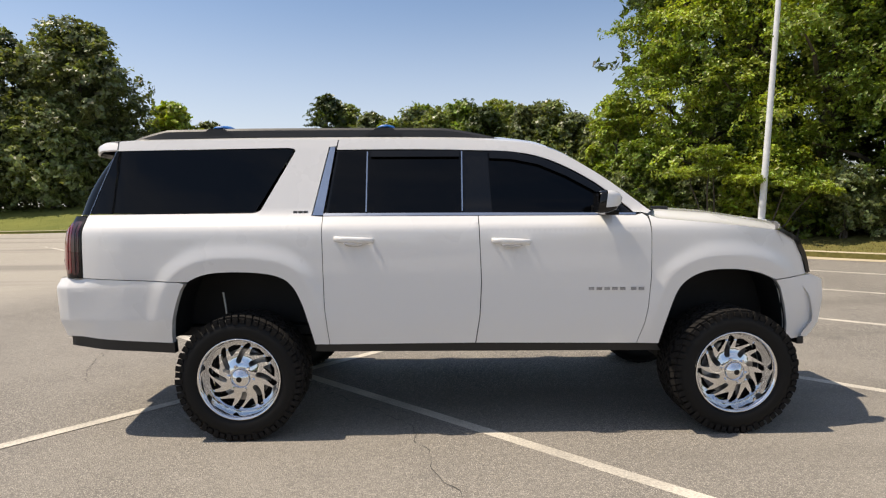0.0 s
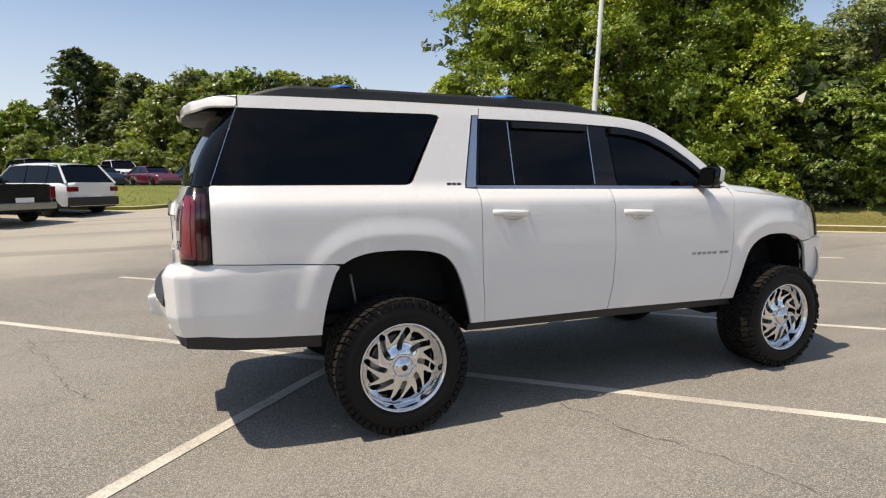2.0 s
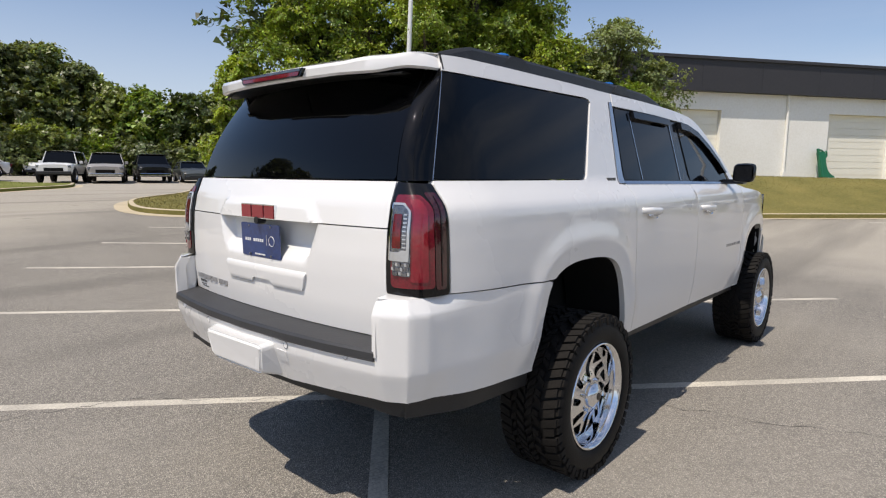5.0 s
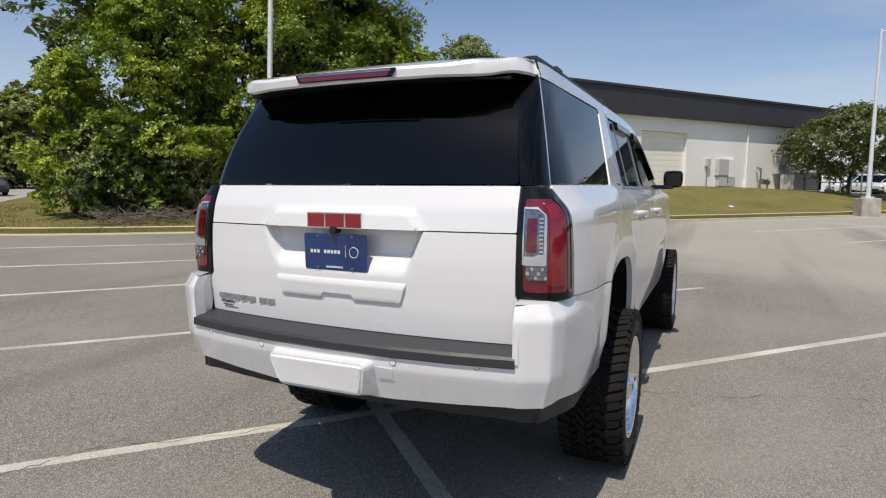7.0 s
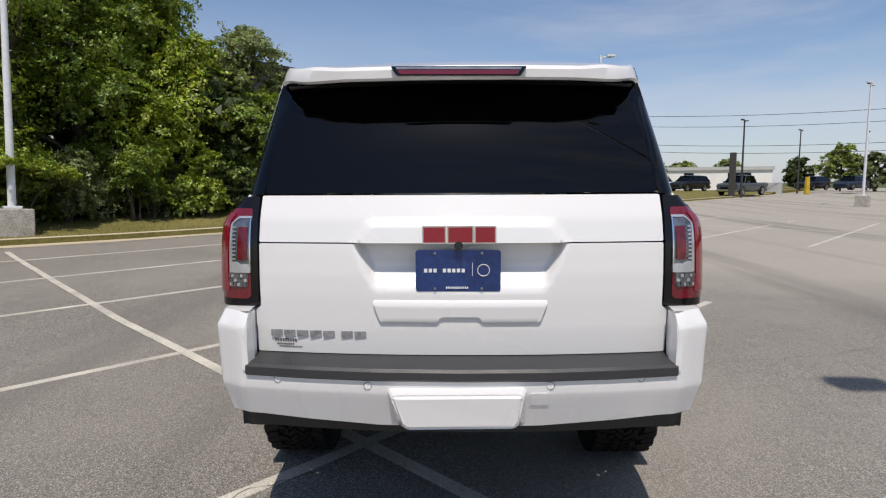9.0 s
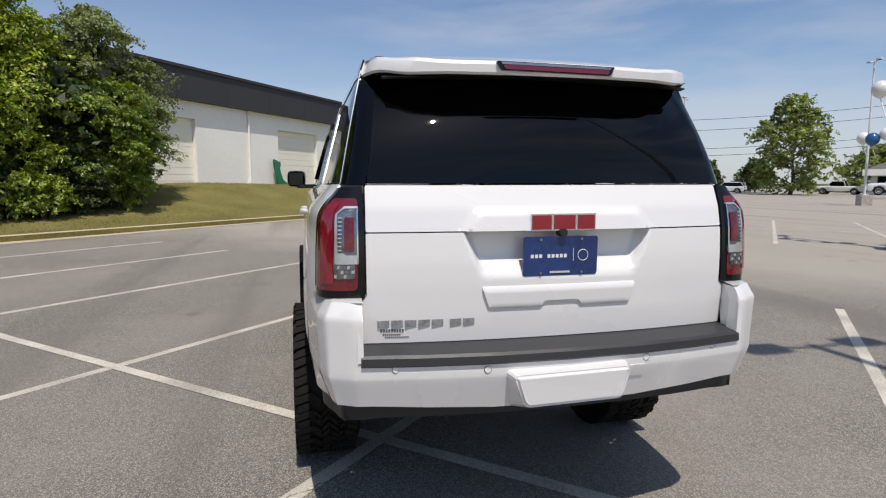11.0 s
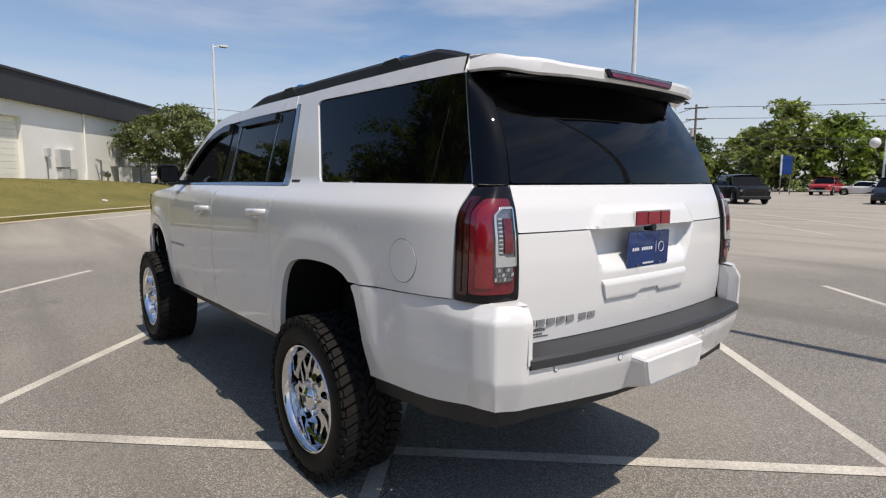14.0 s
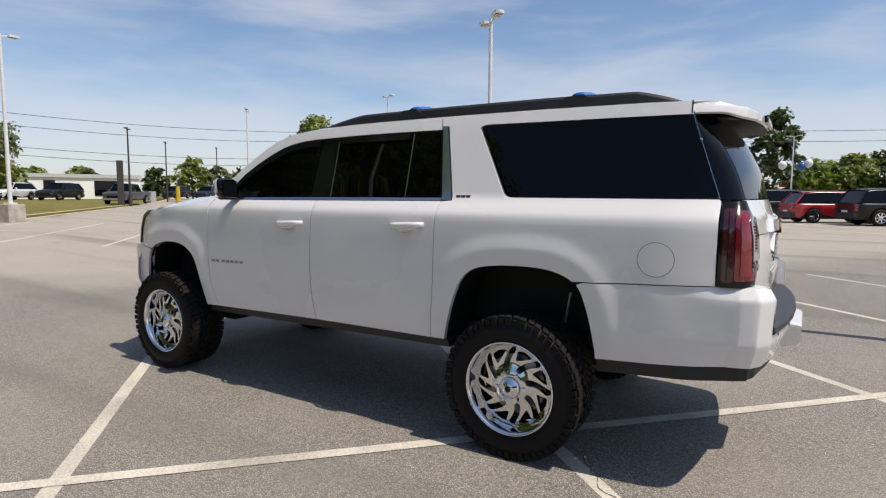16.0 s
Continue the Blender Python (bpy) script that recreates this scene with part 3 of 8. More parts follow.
def kerb(pts, name, label):
    """A concrete kerb in cast lengths along a line; its lawn lies to the left of the line's course."""
    pts = [Vector(p) for p in pts]
    root = tagged(new(name), label, "kerb", kind="structure")
    line = dense([tuple(p) for p in pts], 0.75, closed=False)
    seg = []
    total = 0.0
    for i in range(len(line) - 1):
        seg.append(i)
        total += math.dist(line[i], line[i + 1])
        if total > 3.0 or i == len(line) - 2:
            idx = seg + [seg[-1] + 1]
            bm = bmesh.new()
            rings = []
            for n_, j in enumerate(idx):
                p = Vector(line[j])
                a, b = Vector(line[max(j - 1, 0)]), Vector(line[min(j + 1, len(line) - 1)])
                d = (b - a).normalized()
                nrm = Vector((-d.y, d.x))
                if n_ == 0:
                    p = p + d * 0.006
                if n_ == len(idx) - 1:
                    p = p - d * 0.006
                z = lie(p.x, p.y)
                rings.append([bm.verts.new((p.x + nrm.x * o, p.y + nrm.y * o, z + h)) for o, h in ((0, -0.05), (0.012, 0.11), (0.03, 0.138), (0.06, 0.145), (0.16, 0.145), (0.165, -0.05))])
            for r0, r1 in zip(rings, rings[1:]):
                for k in range(6):
                    bm.faces.new((r0[k], r0[(k + 1) % 6], r1[(k + 1) % 6], r1[k]))
            bm.faces.new(rings[0])
            bm.faces.new(rings[-1])
            bmesh.ops.recalc_face_normals(bm, faces=bm.faces)
            part("kerb_stone", bm, M_KERB, root)
            seg, total = [], 0.0
    # gutter pan
    bm = bmesh.new()
    rows = []
    for j, p in enumerate(line):
        p = Vector(p)
        a, b = Vector(line[max(j - 1, 0)]), Vector(line[min(j + 1, len(line) - 1)])
        d = (b - a).normalized()
        nrm = Vector((-d.y, d.x))
        rows.append([bm.verts.new((p.x - nrm.x * o, p.y - nrm.y * o, lie(p.x - nrm.x * o, p.y - nrm.y * o) + 0.006)) for o in (-0.01, 0.40)])
    for p, q in zip(rows, rows[1:]):
        bm.faces.new((p[0], q[0], q[1], p[1]))
    bmesh.ops.recalc_face_normals(bm, faces=bm.faces)
    part("gutter", bm, M_KERB, root)
    return root


def rise_2(x, y):
    """Height of the second lawn over the paving: a low bank that grows towards the oaks."""
    return 0.125 + (0.35 + 0.55 * step_s(-13, -21, x)) * step_s(1, 9, path_distance(x, y, KERB_2))


kerb(KERB_1, "kerb_1", "sunlit concrete kerb with a gutter pan")
kerb([p for p in KERB_2], "kerb_2", "sunlit concrete kerb beside the drive")
bed_1 = [p for p in KERB_1] + [(170, -60), (150, 60), (110, 120), (60, 110), (30, 55)]
lawn_1 = part("lawn_1", skin(bed_1, lambda u, v, off: (u, v, bank(u, v) + off), 1.4, 0.3), M_GRASS)
tagged(lawn_1, "dry mown grass bank, olive and straw-coloured", "lawn", kind="structure")
bed_2 = [p for p in KERB_2] + [(3.5, 36.0), (-8, 35.5), (-30, 36), (-80, 42)]
lawn_2 = part("lawn_2", skin(bed_2, lambda u, v, off: (u, v, lie(u, v) + rise_2(u, v) + off), 1.4, 0.3), M_GRASS_GREEN)
tagged(lawn_2, "rough green grass with yellow flowers", "lawn", kind="structure")


def scatter_blades(name, n, pick, height, mat, label, width=0.012):
    """Short blades of grass in one mesh."""
    vs, fs = [], []
    r = random.Random(3)
    for i in range(n):
        x, y, z = pick(r)
        a, h = r.uniform(0, 6.28), height * r.uniform(0.5, 1.3)
        lx, ly = r.uniform(-0.5, 0.5) * h, r.uniform(-0.5, 0.5) * h
        c, s_ = math.cos(a) * width, math.sin(a) * width
        o = len(vs)
        vs += [(x - c, y - s_, z - 0.01), (x + c, y + s_, z - 0.01), (x + lx, y + ly, z + h)]
        fs.append((o, o + 1, o + 2))
    me = bpy.data.meshes.new(name)
    me.from_pydata(vs, [], fs)
    me.materials.append(mat)
    return tagged(new(name, me), label, "grass", kind="stuff")


def pick_bank(r):
    while True:
        q, d = r.uniform(-3, 24), r.uniform(0.25, 7.5) ** 1.0
        x, y = 19.5 + 0.755 * q + 0.656 * d, 0.4 - 0.656 * q + 0.755 * d
        if path_distance(x, y, K1_SHORT[20:]) > 0.2 and inside(x, y, bed_1):
            return x, y, bank(x, y)


def pick_verge(r):
    while True:
        x, y = r.uniform(4.2, 19), r.uniform(0.5, 24)
        d = path_distance(x, y, K1_SHORT)
        if 0.2 < d < 2.2 and inside(x, y, bed_1):
            return x, y, bank(x, y)


def pick_far(r):
    while True:
        x, y = r.uniform(-40, 8), r.uniform(20, 36)
        if inside(x, y, bed_2) and path_distance(x, y, KERB_2) > 0.25:
            return x, y, lie(x, y) + rise_2(x, y)


scatter_blades("bank_grass", 14000, pick_bank, 0.030, M_BLADE, "dry grass tufts on the bank", 0.014)
scatter_blades("verge_grass", 9000, pick_verge, 0.045, M_BLADE, "grass tufts along the kerb", 0.012)
scatter_blades("rough_grass", 14000, pick_far, 0.05, M_BLADE_GREEN, "rough green grass tufts with seed heads", 0.016)

# ---------------------------------------------------------------- the white lifted suv
suv = thing("suv", "tall white lifted suv with black glass and chrome wheels", "suv")
W_Z = (0.0, 0.45, 0.60, 0.72, 0.80, 0.95, 1.10, 1.25, 1.34, 1.372, 1.392, 1.412, 1.455, 1.485, 1.50, 1.93, 2.0)
W_Y = (0.90, 0.912, 0.931, 0.947, 0.953, 0.957, 0.958, 0.954, 0.949, 0.945, 0.938, 0.925, 0.886, 0.862, 0.856, 0.735, 0.712)
ARCH_LINES = []


def step01(a, b, t):
    t = min(max((t - a) / (b - a), 0), 1)
    return t * t * (3 - 2 * t)


def half_width(x, z):
    """Half the width of the body at x, z."""
    w = float(np.interp(z, W_Z, W_Y))
    if x < -0.7:
        w -= 0.045 * ((-0.7 - x) / 0.33) ** 2
    if x > 3.1:
        w -= 0.115 * ((x - 3.1) / 0.75) ** 2
    for arch in ARCH_LINES:                    # ridge round the wheel arches, with a flare that turns in to the lip
        if abs(x - arch[0]) < 0.75 and 0.5 < z < 1.32:
            d = float(np.min(np.hypot(arch[1] - x, arch[2] - z)))
            w += (0.013 * step01(0.19, 0.086, d) - 0.013 * max(0.0, 1 - d / 0.086)) * step01(0.60, 0.85, z)
    return w


def on_side(s, lift=0.0):
    return lambda u, v, off: (u, s * (half_width(u, v) + off + lift), v)


ARCH_R = smooth_line([(0.512, 0.617), (0.48, 0.744), (0.433, 0.90), (0.372, 1.015), (0.288, 1.074), (0.149, 1.101), (-0.016, 1.108),
                      (-0.156, 1.100), (-0.262, 1.070), (-0.335, 1.018), (-0.37, 0.95), (-0.408, 0.821), (-0.427, 0.703), (-0.432, 0.638)], 4)
ARCH_F = smooth_line([(2.804, 0.592), (2.852, 0.767), (2.919, 0.95), (3.0, 1.035), (3.122, 1.082), (3.276, 1.09), (3.42, 1.073), (3.55, 1.032),
                      (3.633, 0.951), (3.673, 0.821), (3.70, 0.70), (3.706, 0.585)], 4)
ROOF_EDGE = smooth_line([(0.668, 1.988), (1.2, 1.986), (1.587, 1.977), (1.85, 1.962), (2.04, 1.932), (2.233, 1.852), (2.489, 1.690), (2.762, 1.478)], 5)
WIN_EDGE = smooth_line([(0.655, 1.915), (1.2, 1.913), (1.585, 1.904), (1.836, 1.892), (2.035, 1.855), (2.228, 1.775), (2.422, 1.660), (2.606, 1.512), (2.648, 1.468)], 5)
ARCH_LINES += [(cx, np.array([p[0] for p in dense(a, 0.012, False)]), np.array([p[1] for p in dense(a, 0.012, False)])) for cx, a in ((0.03, ARCH_R), (3.28, ARCH_F))]
arch_top = [p for p in ARCH_R if not (p[0] < -0.30 and p[1] < 1.045)]
arch_low = [p for p in ARCH_R if p[0] < -0.30 and p[1] < 1.04]

def ridge(arch, cx, out):
    return [tuple(Vector(p) + (Vector(p) - Vector((cx, 0.66))).normalized() * out) for p in arch]


FLARE_R = [ridge(ARCH_R, 0.03, k) for k in (0.076, 0.086, 0.096)]
FLARE_F = [ridge(ARCH_F, 3.28, k) for k in (0.076, 0.086, 0.096)]
SHOULDER = [[(-1.2, z), (3.0, z)] for z in (1.372, 1.392, 1.412)]
QUARTER = (arch_top[::-1] + [(0.606, 0.616), (0.581, 0.872), (0.574, 1.256), (0.571, 1.462), (0.494, 1.468), (0.600, 1.934), (0.650, 1.938), (0.660, 1.987)]
           + [(0.2, 1.992), (-0.4, 1.992), (-0.70, 1.989), (-0.828, 1.982), (-0.838, 1.918)]
           + [(0.32, 1.930), (0.362, 1.924), (0.374, 1.908), (0.16, 1.512), (0.135, 1.495), (0.10, 1.489), (-0.987, 1.489)]
           + [(-0.996, 1.476), (-0.996, 1.078), (-0.6, 1.062), (-0.345, 1.048)])
QUARTER_GLASS = rounded([(-0.982, 1.4945), (0.118, 1.4945), (0.366, 1.921), (-0.834, 1.913)], 0.022)
REAR_DOOR = [(0.610, 0.616), (1.575, 0.614), (1.603, 0.795), (1.615, 1.021), (1.607, 1.25), (1.600, 1.458), (0.5755, 1.466), (0.5785, 1.256), (0.5855, 0.872)]
FRONT_DOOR = [(1.582, 0.614), (2.655, 0.597), (2.70, 0.73), (2.722, 0.845), (2.740, 1.053), (2.740, 1.336), (2.730, 1.44), (2.70, 1.463), (2.658, 1.452),
              (1.606, 1.458), (1.612, 1.25), (1.621, 1.021), (1.609, 0.795)]
FENDER = ([(2.660, 0.597)] + [p for p in ARCH_F if not (p[0] > 3.5 and p[1] < 1.03)] + [(3.600, 1.012), (3.84, 1.040), (3.80, 1.16), (3.735, 1.275), (3.62, 1.340), (3.2, 1.392), (2.80, 1.428), (2.742, 1.452),
          (2.745, 1.336), (2.745, 1.053), (2.727, 0.845), (2.705, 0.73)])
SIDE_RAIL = ROOF_EDGE + [(2.735, 1.462), (2.70, 1.470), (2.655, 1.472)] + WIN_EDGE[::-1][1:]
DOOR_FRAME = [(0.586, 1.483)] + [(2.62, 1.466), (2.652, 1.478)] + [(x, z - 0.003) for x, z in WIN_EDGE[::-1]][1:]
REAR_VENT = rounded([(0.605, 1.492), (0.848, 1.490), (0.855, 1.902), (0.668, 1.902)], 0.01)
REAR_PANE = rounded([(0.866, 1.490), (1.490, 1.486), (1.492, 1.898), (0.873, 1.902)], 0.012)
FRONT_PANE = [(1.700, 1.482), (2.560, 1.478), (2.575, 1.495), (2.50, 1.575), (2.40, 1.655), (2.22, 1.758), (2.03, 1.838), (1.84, 1.876), (1.680, 1.884)]
CHROME_PILLAR = [(0.503, 1.472), (0.571, 1.472), (0.644, 1.932), (0.608, 1.932)]


def quarter_bez(a, b, c, t):
    return tuple((1 - t) ** 2 * p + 2 * t * (1 - t) * q + t * t * r for p, q, r in zip(a, b, c))


# rear face of the body: x as a function of y and z
R_Z = (0.86, 0.92, 1.0, 1.12, 1.20, 1.31, 1.40, 1.485, 1.50)
R_X = (-1.188, -1.194, -1.202, -1.207, -1.207, -1.200, -1.182, -1.148, -1.142)


def rear_x(y, z):
    ay = abs(y)
    x = float(np.interp(z, R_Z, R_X))
    bow = 0.055 * (ay / 0.75) ** 2.2
    if z > 1.50:                                                # the raked, bowed window
        k = z - 1.50
        m = min(1.0, k / 0.43)
        x += 0.127 * k + 0.81 * k * k
        bow = bow * (1 - m) + 0.20 * y * y * m
    x += bow
    if 1.3145 < z < 1.42:                                       # upper bulge
        edge = 0.400 - (z - 1.313) * 0.62
        x -= 0.020 * (1 - step01(edge - 0.040, edge, ay)) * (1 - step01(1.374, 1.402, z))
    if 1.13 < z < 1.3145:                                       # plate recess
        edge = 0.385 - (1.313 - z) * 0.38
        x += 0.052 * (1 - step01(edge - 0.03, edge, ay)) * step01(1.135, 1.222, z)
    return x


def on_rear(lift=0.0):
    return lambda u, v, off: (rear_x(u, v) - off - lift, u, v)


for s in (-1, 1):
    fl = s > 0
    q = part("quarter_panel", skin(QUARTER, on_side(s), 0.026, 0.03, flip=fl, creases=SHOULDER + FLARE_R), M_WHITE, suv)
    part("quarter_glass", skin(QUARTER_GLASS, on_side(s, -0.004), 0.06, 0.012, flip=fl), M_SIDE_GLASS, suv, "black tinted rear side glass")
    rd = part("rear_door", skin(REAR_DOOR, on_side(s), 0.035, 0.03, flip=fl, creases=SHOULDER), M_WHITE, suv)
    fd = part("front_door", skin(FRONT_DOOR, on_side(s), 0.035, 0.03, flip=fl, creases=SHOULDER), M_WHITE, suv)
    part("front_fender", skin(FENDER, on_side(s), 0.026, 0.05, flip=fl, creases=FLARE_F), M_WHITE, suv)
    part("side_rail", skin(SIDE_RAIL, on_side(s, 0.001), 0.04, 0.03, flip=fl), M_WHITE, suv)
    part("window_surround", skin(DOOR_FRAME, on_side(s, -0.012), 0.06, 0.02, flip=fl), M_GLOSS_BLACK, suv, "gloss black door window surround")
    part("rear_vent_pane", skin(REAR_VENT, on_side(s, -0.004), 0.06, 0.012, flip=fl), M_SIDE_GLASS, rd, "black tinted glass")
    part("rear_pane", skin(REAR_PANE, on_side(s, -0.006), 0.06, 0.012, flip=fl), M_SIDE_GLASS, rd, "black tinted glass")
    part("front_pane", skin(FRONT_PANE, on_side(s, -0.006), 0.06, 0.012, flip=fl), M_SIDE_GLASS, fd, "black tinted glass")
    part("pillar_trim", skin(CHROME_PILLAR, on_side(s, 0.003), 0.05, 0.012, flip=fl), M_ALU, suv, "satin metal pillar trim")
    part("belt_trim", skin([(0.575, 1.468), (1.6, 1.461), (2.655, 1.455), (2.66, 1.468), (1.6, 1.479), (0.577, 1.485)], on_side(s, 0.004), 0.05, 0.012, flip=fl), M_ALU, suv, "satin metal belt strip")
    for xx in (0.857, 1.499):
        part("window_divider", skin([(xx - 0.004, 1.49), (xx + 0.004, 1.49), (xx + 0.008, 1.90), (xx, 1.90)], on_side(s, 0.000), 0.08, 0.01, flip=fl), M_ALU, rd, "thin bright divider bar")
    part("rain_visor", skin([(0.885, 1.862), (1.485, 1.858), (1.488, 1.900), (0.885, 1.904)], on_side(s, 0.022), 0.05, 0.028, flip=fl), M_GLOSS_BLACK, rd, "smoked rain visor")
    visor = [(1.69, 1.845), (1.84, 1.838), (2.02, 1.800), (2.20, 1.722), (2.38, 1.622), (2.50, 1.54), (2.535, 1.548), (2.40, 1.66), (2.22, 1.764), (2.035, 1.846), (1.84, 1.886), (1.69, 1.896)]
    part("rain_visor", skin(visor, on_side(s, 0.022), 0.05, 0.028, flip=fl), M_GLOSS_BLACK, fd, "smoked rain visor")
    # door handles: a bowed bar over a cup; chrome and outward tilt imitate sunlight
    for door, x0, z0 in ((rd, 0.652, 1.322), (fd, 1.685, 1.302)):
        bm = bmesh.new()
        n = 14
        rows = []
        for i in range(n + 1):
            t = i / n
            x = x0 + 0.262 * t
            bow = 0.036 * min(1, 4.5 * t, 4.5 * (1 - t)) ** 0.5 + 0.004
            hh = 0.022 - 0.005 * abs(2 * t - 1) ** 3
            zc = z0 - 0.006 - 0.012 * t
            y = half_width(x, zc)
            rows.append([bm.verts.new((x, s * (y + d), zc + e)) for d, e in ((bow - 0.016, -hh), (bow, -hh * 0.6), (bow + 0.003, hh * 0.3), (bow - 0.004, hh), (bow - 0.02, hh * 0.8))])
        for a, b in zip(rows, rows[1:]):
            for k in range(5):
                f = bm.faces.new((a[k], a[(k + 1) % 5], b[(k + 1) % 5], b[k]))
        bm.faces.new(rows[0]); bm.faces.new(rows[-1])
        bmesh.ops.recalc_face_normals(bm, faces=bm.faces)
        part("door_handle", bm, M_WHITE, door, smooth=True)
        cup = [(x0 + 0.06 + 0.075 * (1 - math.cos(a)), z0 - 0.020 - 0.036 * math.sin(a)) for a in [math.pi * k / 12 for k in range(13)]]
        part("handle_gleam", skin(cup, lambda u, v, off: (u, s * (half_width(u, v) + 0.0025 + off * 0.2 + 0.75 * max(0.0, z0 - 0.024 - v)), v), 0.008, 0.01, flip=fl), M_CHROME, door, "chrome lower flap of the grip, tilted out to look sunlit")
    # small badges as plain bars
    bm = bmesh.new()
    for k in range(7):
        x = 2.325 + k * 0.052 + (0.02 if k > 4 else 0)
        zz = 0.972 - (x - 2.325) * 0.012
        box(bm, x, min(s * (half_width(x, 0.97) - 0.002), s * (half_width(x, 0.97) + 0.005)), zz - 0.010, x + 0.036, max(s * (half_width(x, 0.97) - 0.002), s * (half_width(x, 0.97) + 0.004)), zz + 0.010)
    part("door_badge", bm, M_BADGE, fd, "chrome model badge")["kind"] = "stuff"
    bm = bmesh.new()
    for k in range(3):
        x = 0.375 + k * 0.034
        y = half_width(x, 1.495)
        box(bm, x, min(s * (y - 0.012), s * (y + 0.006)), 1.483, x + 0.027, max(s * (y - 0.012), s * (y + 0.006)), 1.502)
    part("pillar_badge", bm, M_INK_GREY, q, "small dark trim badge")["kind"] = "stuff"
    # rocker, sill and liners
    part("rocker_strip", skin([(0.50, 0.556), (2.84, 0.532), (2.80, 0.590), (1.5, 0.606), (0.52, 0.612)], on_side(s, -0.045), 0.08, 0.10, flip=fl), M_BLACK, suv, "matt black sill strip")
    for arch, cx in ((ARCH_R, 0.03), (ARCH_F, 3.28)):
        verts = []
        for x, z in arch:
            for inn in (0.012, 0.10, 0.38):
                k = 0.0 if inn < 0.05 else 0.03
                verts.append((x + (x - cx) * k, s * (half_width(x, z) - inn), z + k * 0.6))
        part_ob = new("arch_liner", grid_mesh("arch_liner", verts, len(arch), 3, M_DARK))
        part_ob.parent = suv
    # near-black strips behind the door gaps, put there as their shade
    for gap in ([(0.608, 0.618), (0.5835, 0.872), (0.5765, 1.256), (0.5735, 1.462)], [(1.5785, 0.616), (1.606, 0.795), (1.618, 1.021), (1.6095, 1.25), (1.603, 1.456)],
                [(2.6575, 0.599), (2.7025, 0.73), (2.7245, 0.845), (2.7425, 1.053), (2.7425, 1.336), (2.736, 1.445)]):
        part("gap_shade", skin([(x - 0.005, z) for x, z in gap] + [(x + 0.005, z) for x, z in gap[::-1]], on_side(s, -0.007), 0.05, 0.004, flip=fl), M_DARK, suv)
    # side mirror
    bm = bmesh.new()
    cols = []
    for x, hh, yy0, yy1 in ((2.352, 0.066, 0.962, 1.105), (2.365, 0.072, 0.955, 1.112), (2.42, 0.071, 0.950, 1.106), (2.475, 0.058, 0.955, 1.080), (2.505, 0.03, 0.970, 1.04)):
        ring = []
        for a in range(16):
            ang = 2 * math.pi * a / 16
            cy, cz = math.cos(ang), math.sin(ang)
            cy, cz = math.copysign(abs(cy) ** 0.45, cy), math.copysign(abs(cz) ** 0.45, cz)
            ring.append(bm.verts.new((x + 0.01 * cz, s * ((yy0 + yy1) / 2 + cy * (yy1 - yy0) / 2), 1.540 + cz * hh)))
        cols.append(ring)
    for a, b in zip(cols, cols[1:]):
        for k in range(16):
            bm.faces.new((a[k], a[(k + 1) % 16], b[(k + 1) % 16], b[k]))
    bm.faces.new(cols[-1])
    bmesh.ops.recalc_face_normals(bm, faces=bm.faces)
    mir = part("mirror_housing", bm, M_GLOSS_BLACK if s > 0 else M_GLOSS_BLACK, suv, "black door mirror housing", smooth=True)
    bm = bmesh.new()
    for a, b in ((2.365, 2.46),):
        cols = []
        for x, hh, yy0, yy1 in ((2.395, 0.076, 0.950, 1.114), (2.42, 0.075, 0.946, 1.110), (2.477, 0.062, 0.950, 1.083), (2.509, 0.03, 0.970, 1.04)):
            ring = []
            for k in range(9):
                ang = math.pi * (-0.06 + 1.12 * k / 8)
                cy, cz = math.cos(ang), math.sin(ang)
                cy, cz = math.copysign(abs(cy) ** 0.45, cy), math.copysign(abs(cz) ** 0.45, cz)
                ring.append(bm.verts.new((x + 0.01 * cz, s * ((yy0 + yy1) / 2 + cy * (yy1 - yy0) / 2), 1.542 + cz * hh)))
            cols.append(ring)
        for p, r in zip(cols, cols[1:]):
            for k in range(8):
                bm.faces.new((p[k], p[k + 1], r[k + 1], r[k]))
    bmesh.ops.recalc_face_normals(bm, faces=bm.faces)
    part("mirror_cap", bm, M_WHITE, mir, "white painted mirror cap", smooth=True)
    # mirror face in gloss black; its dark reflection is put into the colour
    bm = bmesh.new()
    y0, y1 = sorted((s * 0.972, s * 1.096))
    box(bm, 2.347, y0, 1.484, 2.350, y1, 1.596)
    part("mirror_glass", bm, M_GLOSS_BLACK, mir, "gloss black mirror face")
    bm = bmesh.new()
    y0, y1 = sorted((s * 0.86, s * 1.03))
    box(bm, 2.41, y0, 1.455, 2.50, y1, 1.492, 0.008)
    part("mirror_arm", bm, M_GLOSS_BLACK, mir)

for s in (-1, 1):
    part("pillar_seam", skin([(-0.9905, 1.492), (-0.9875, 1.492), (-0.8375, 1.914), (-0.8405, 1.914)], on_side(s, -0.001), 0.06, 0.006, flip=s > 0), M_ALU, suv)
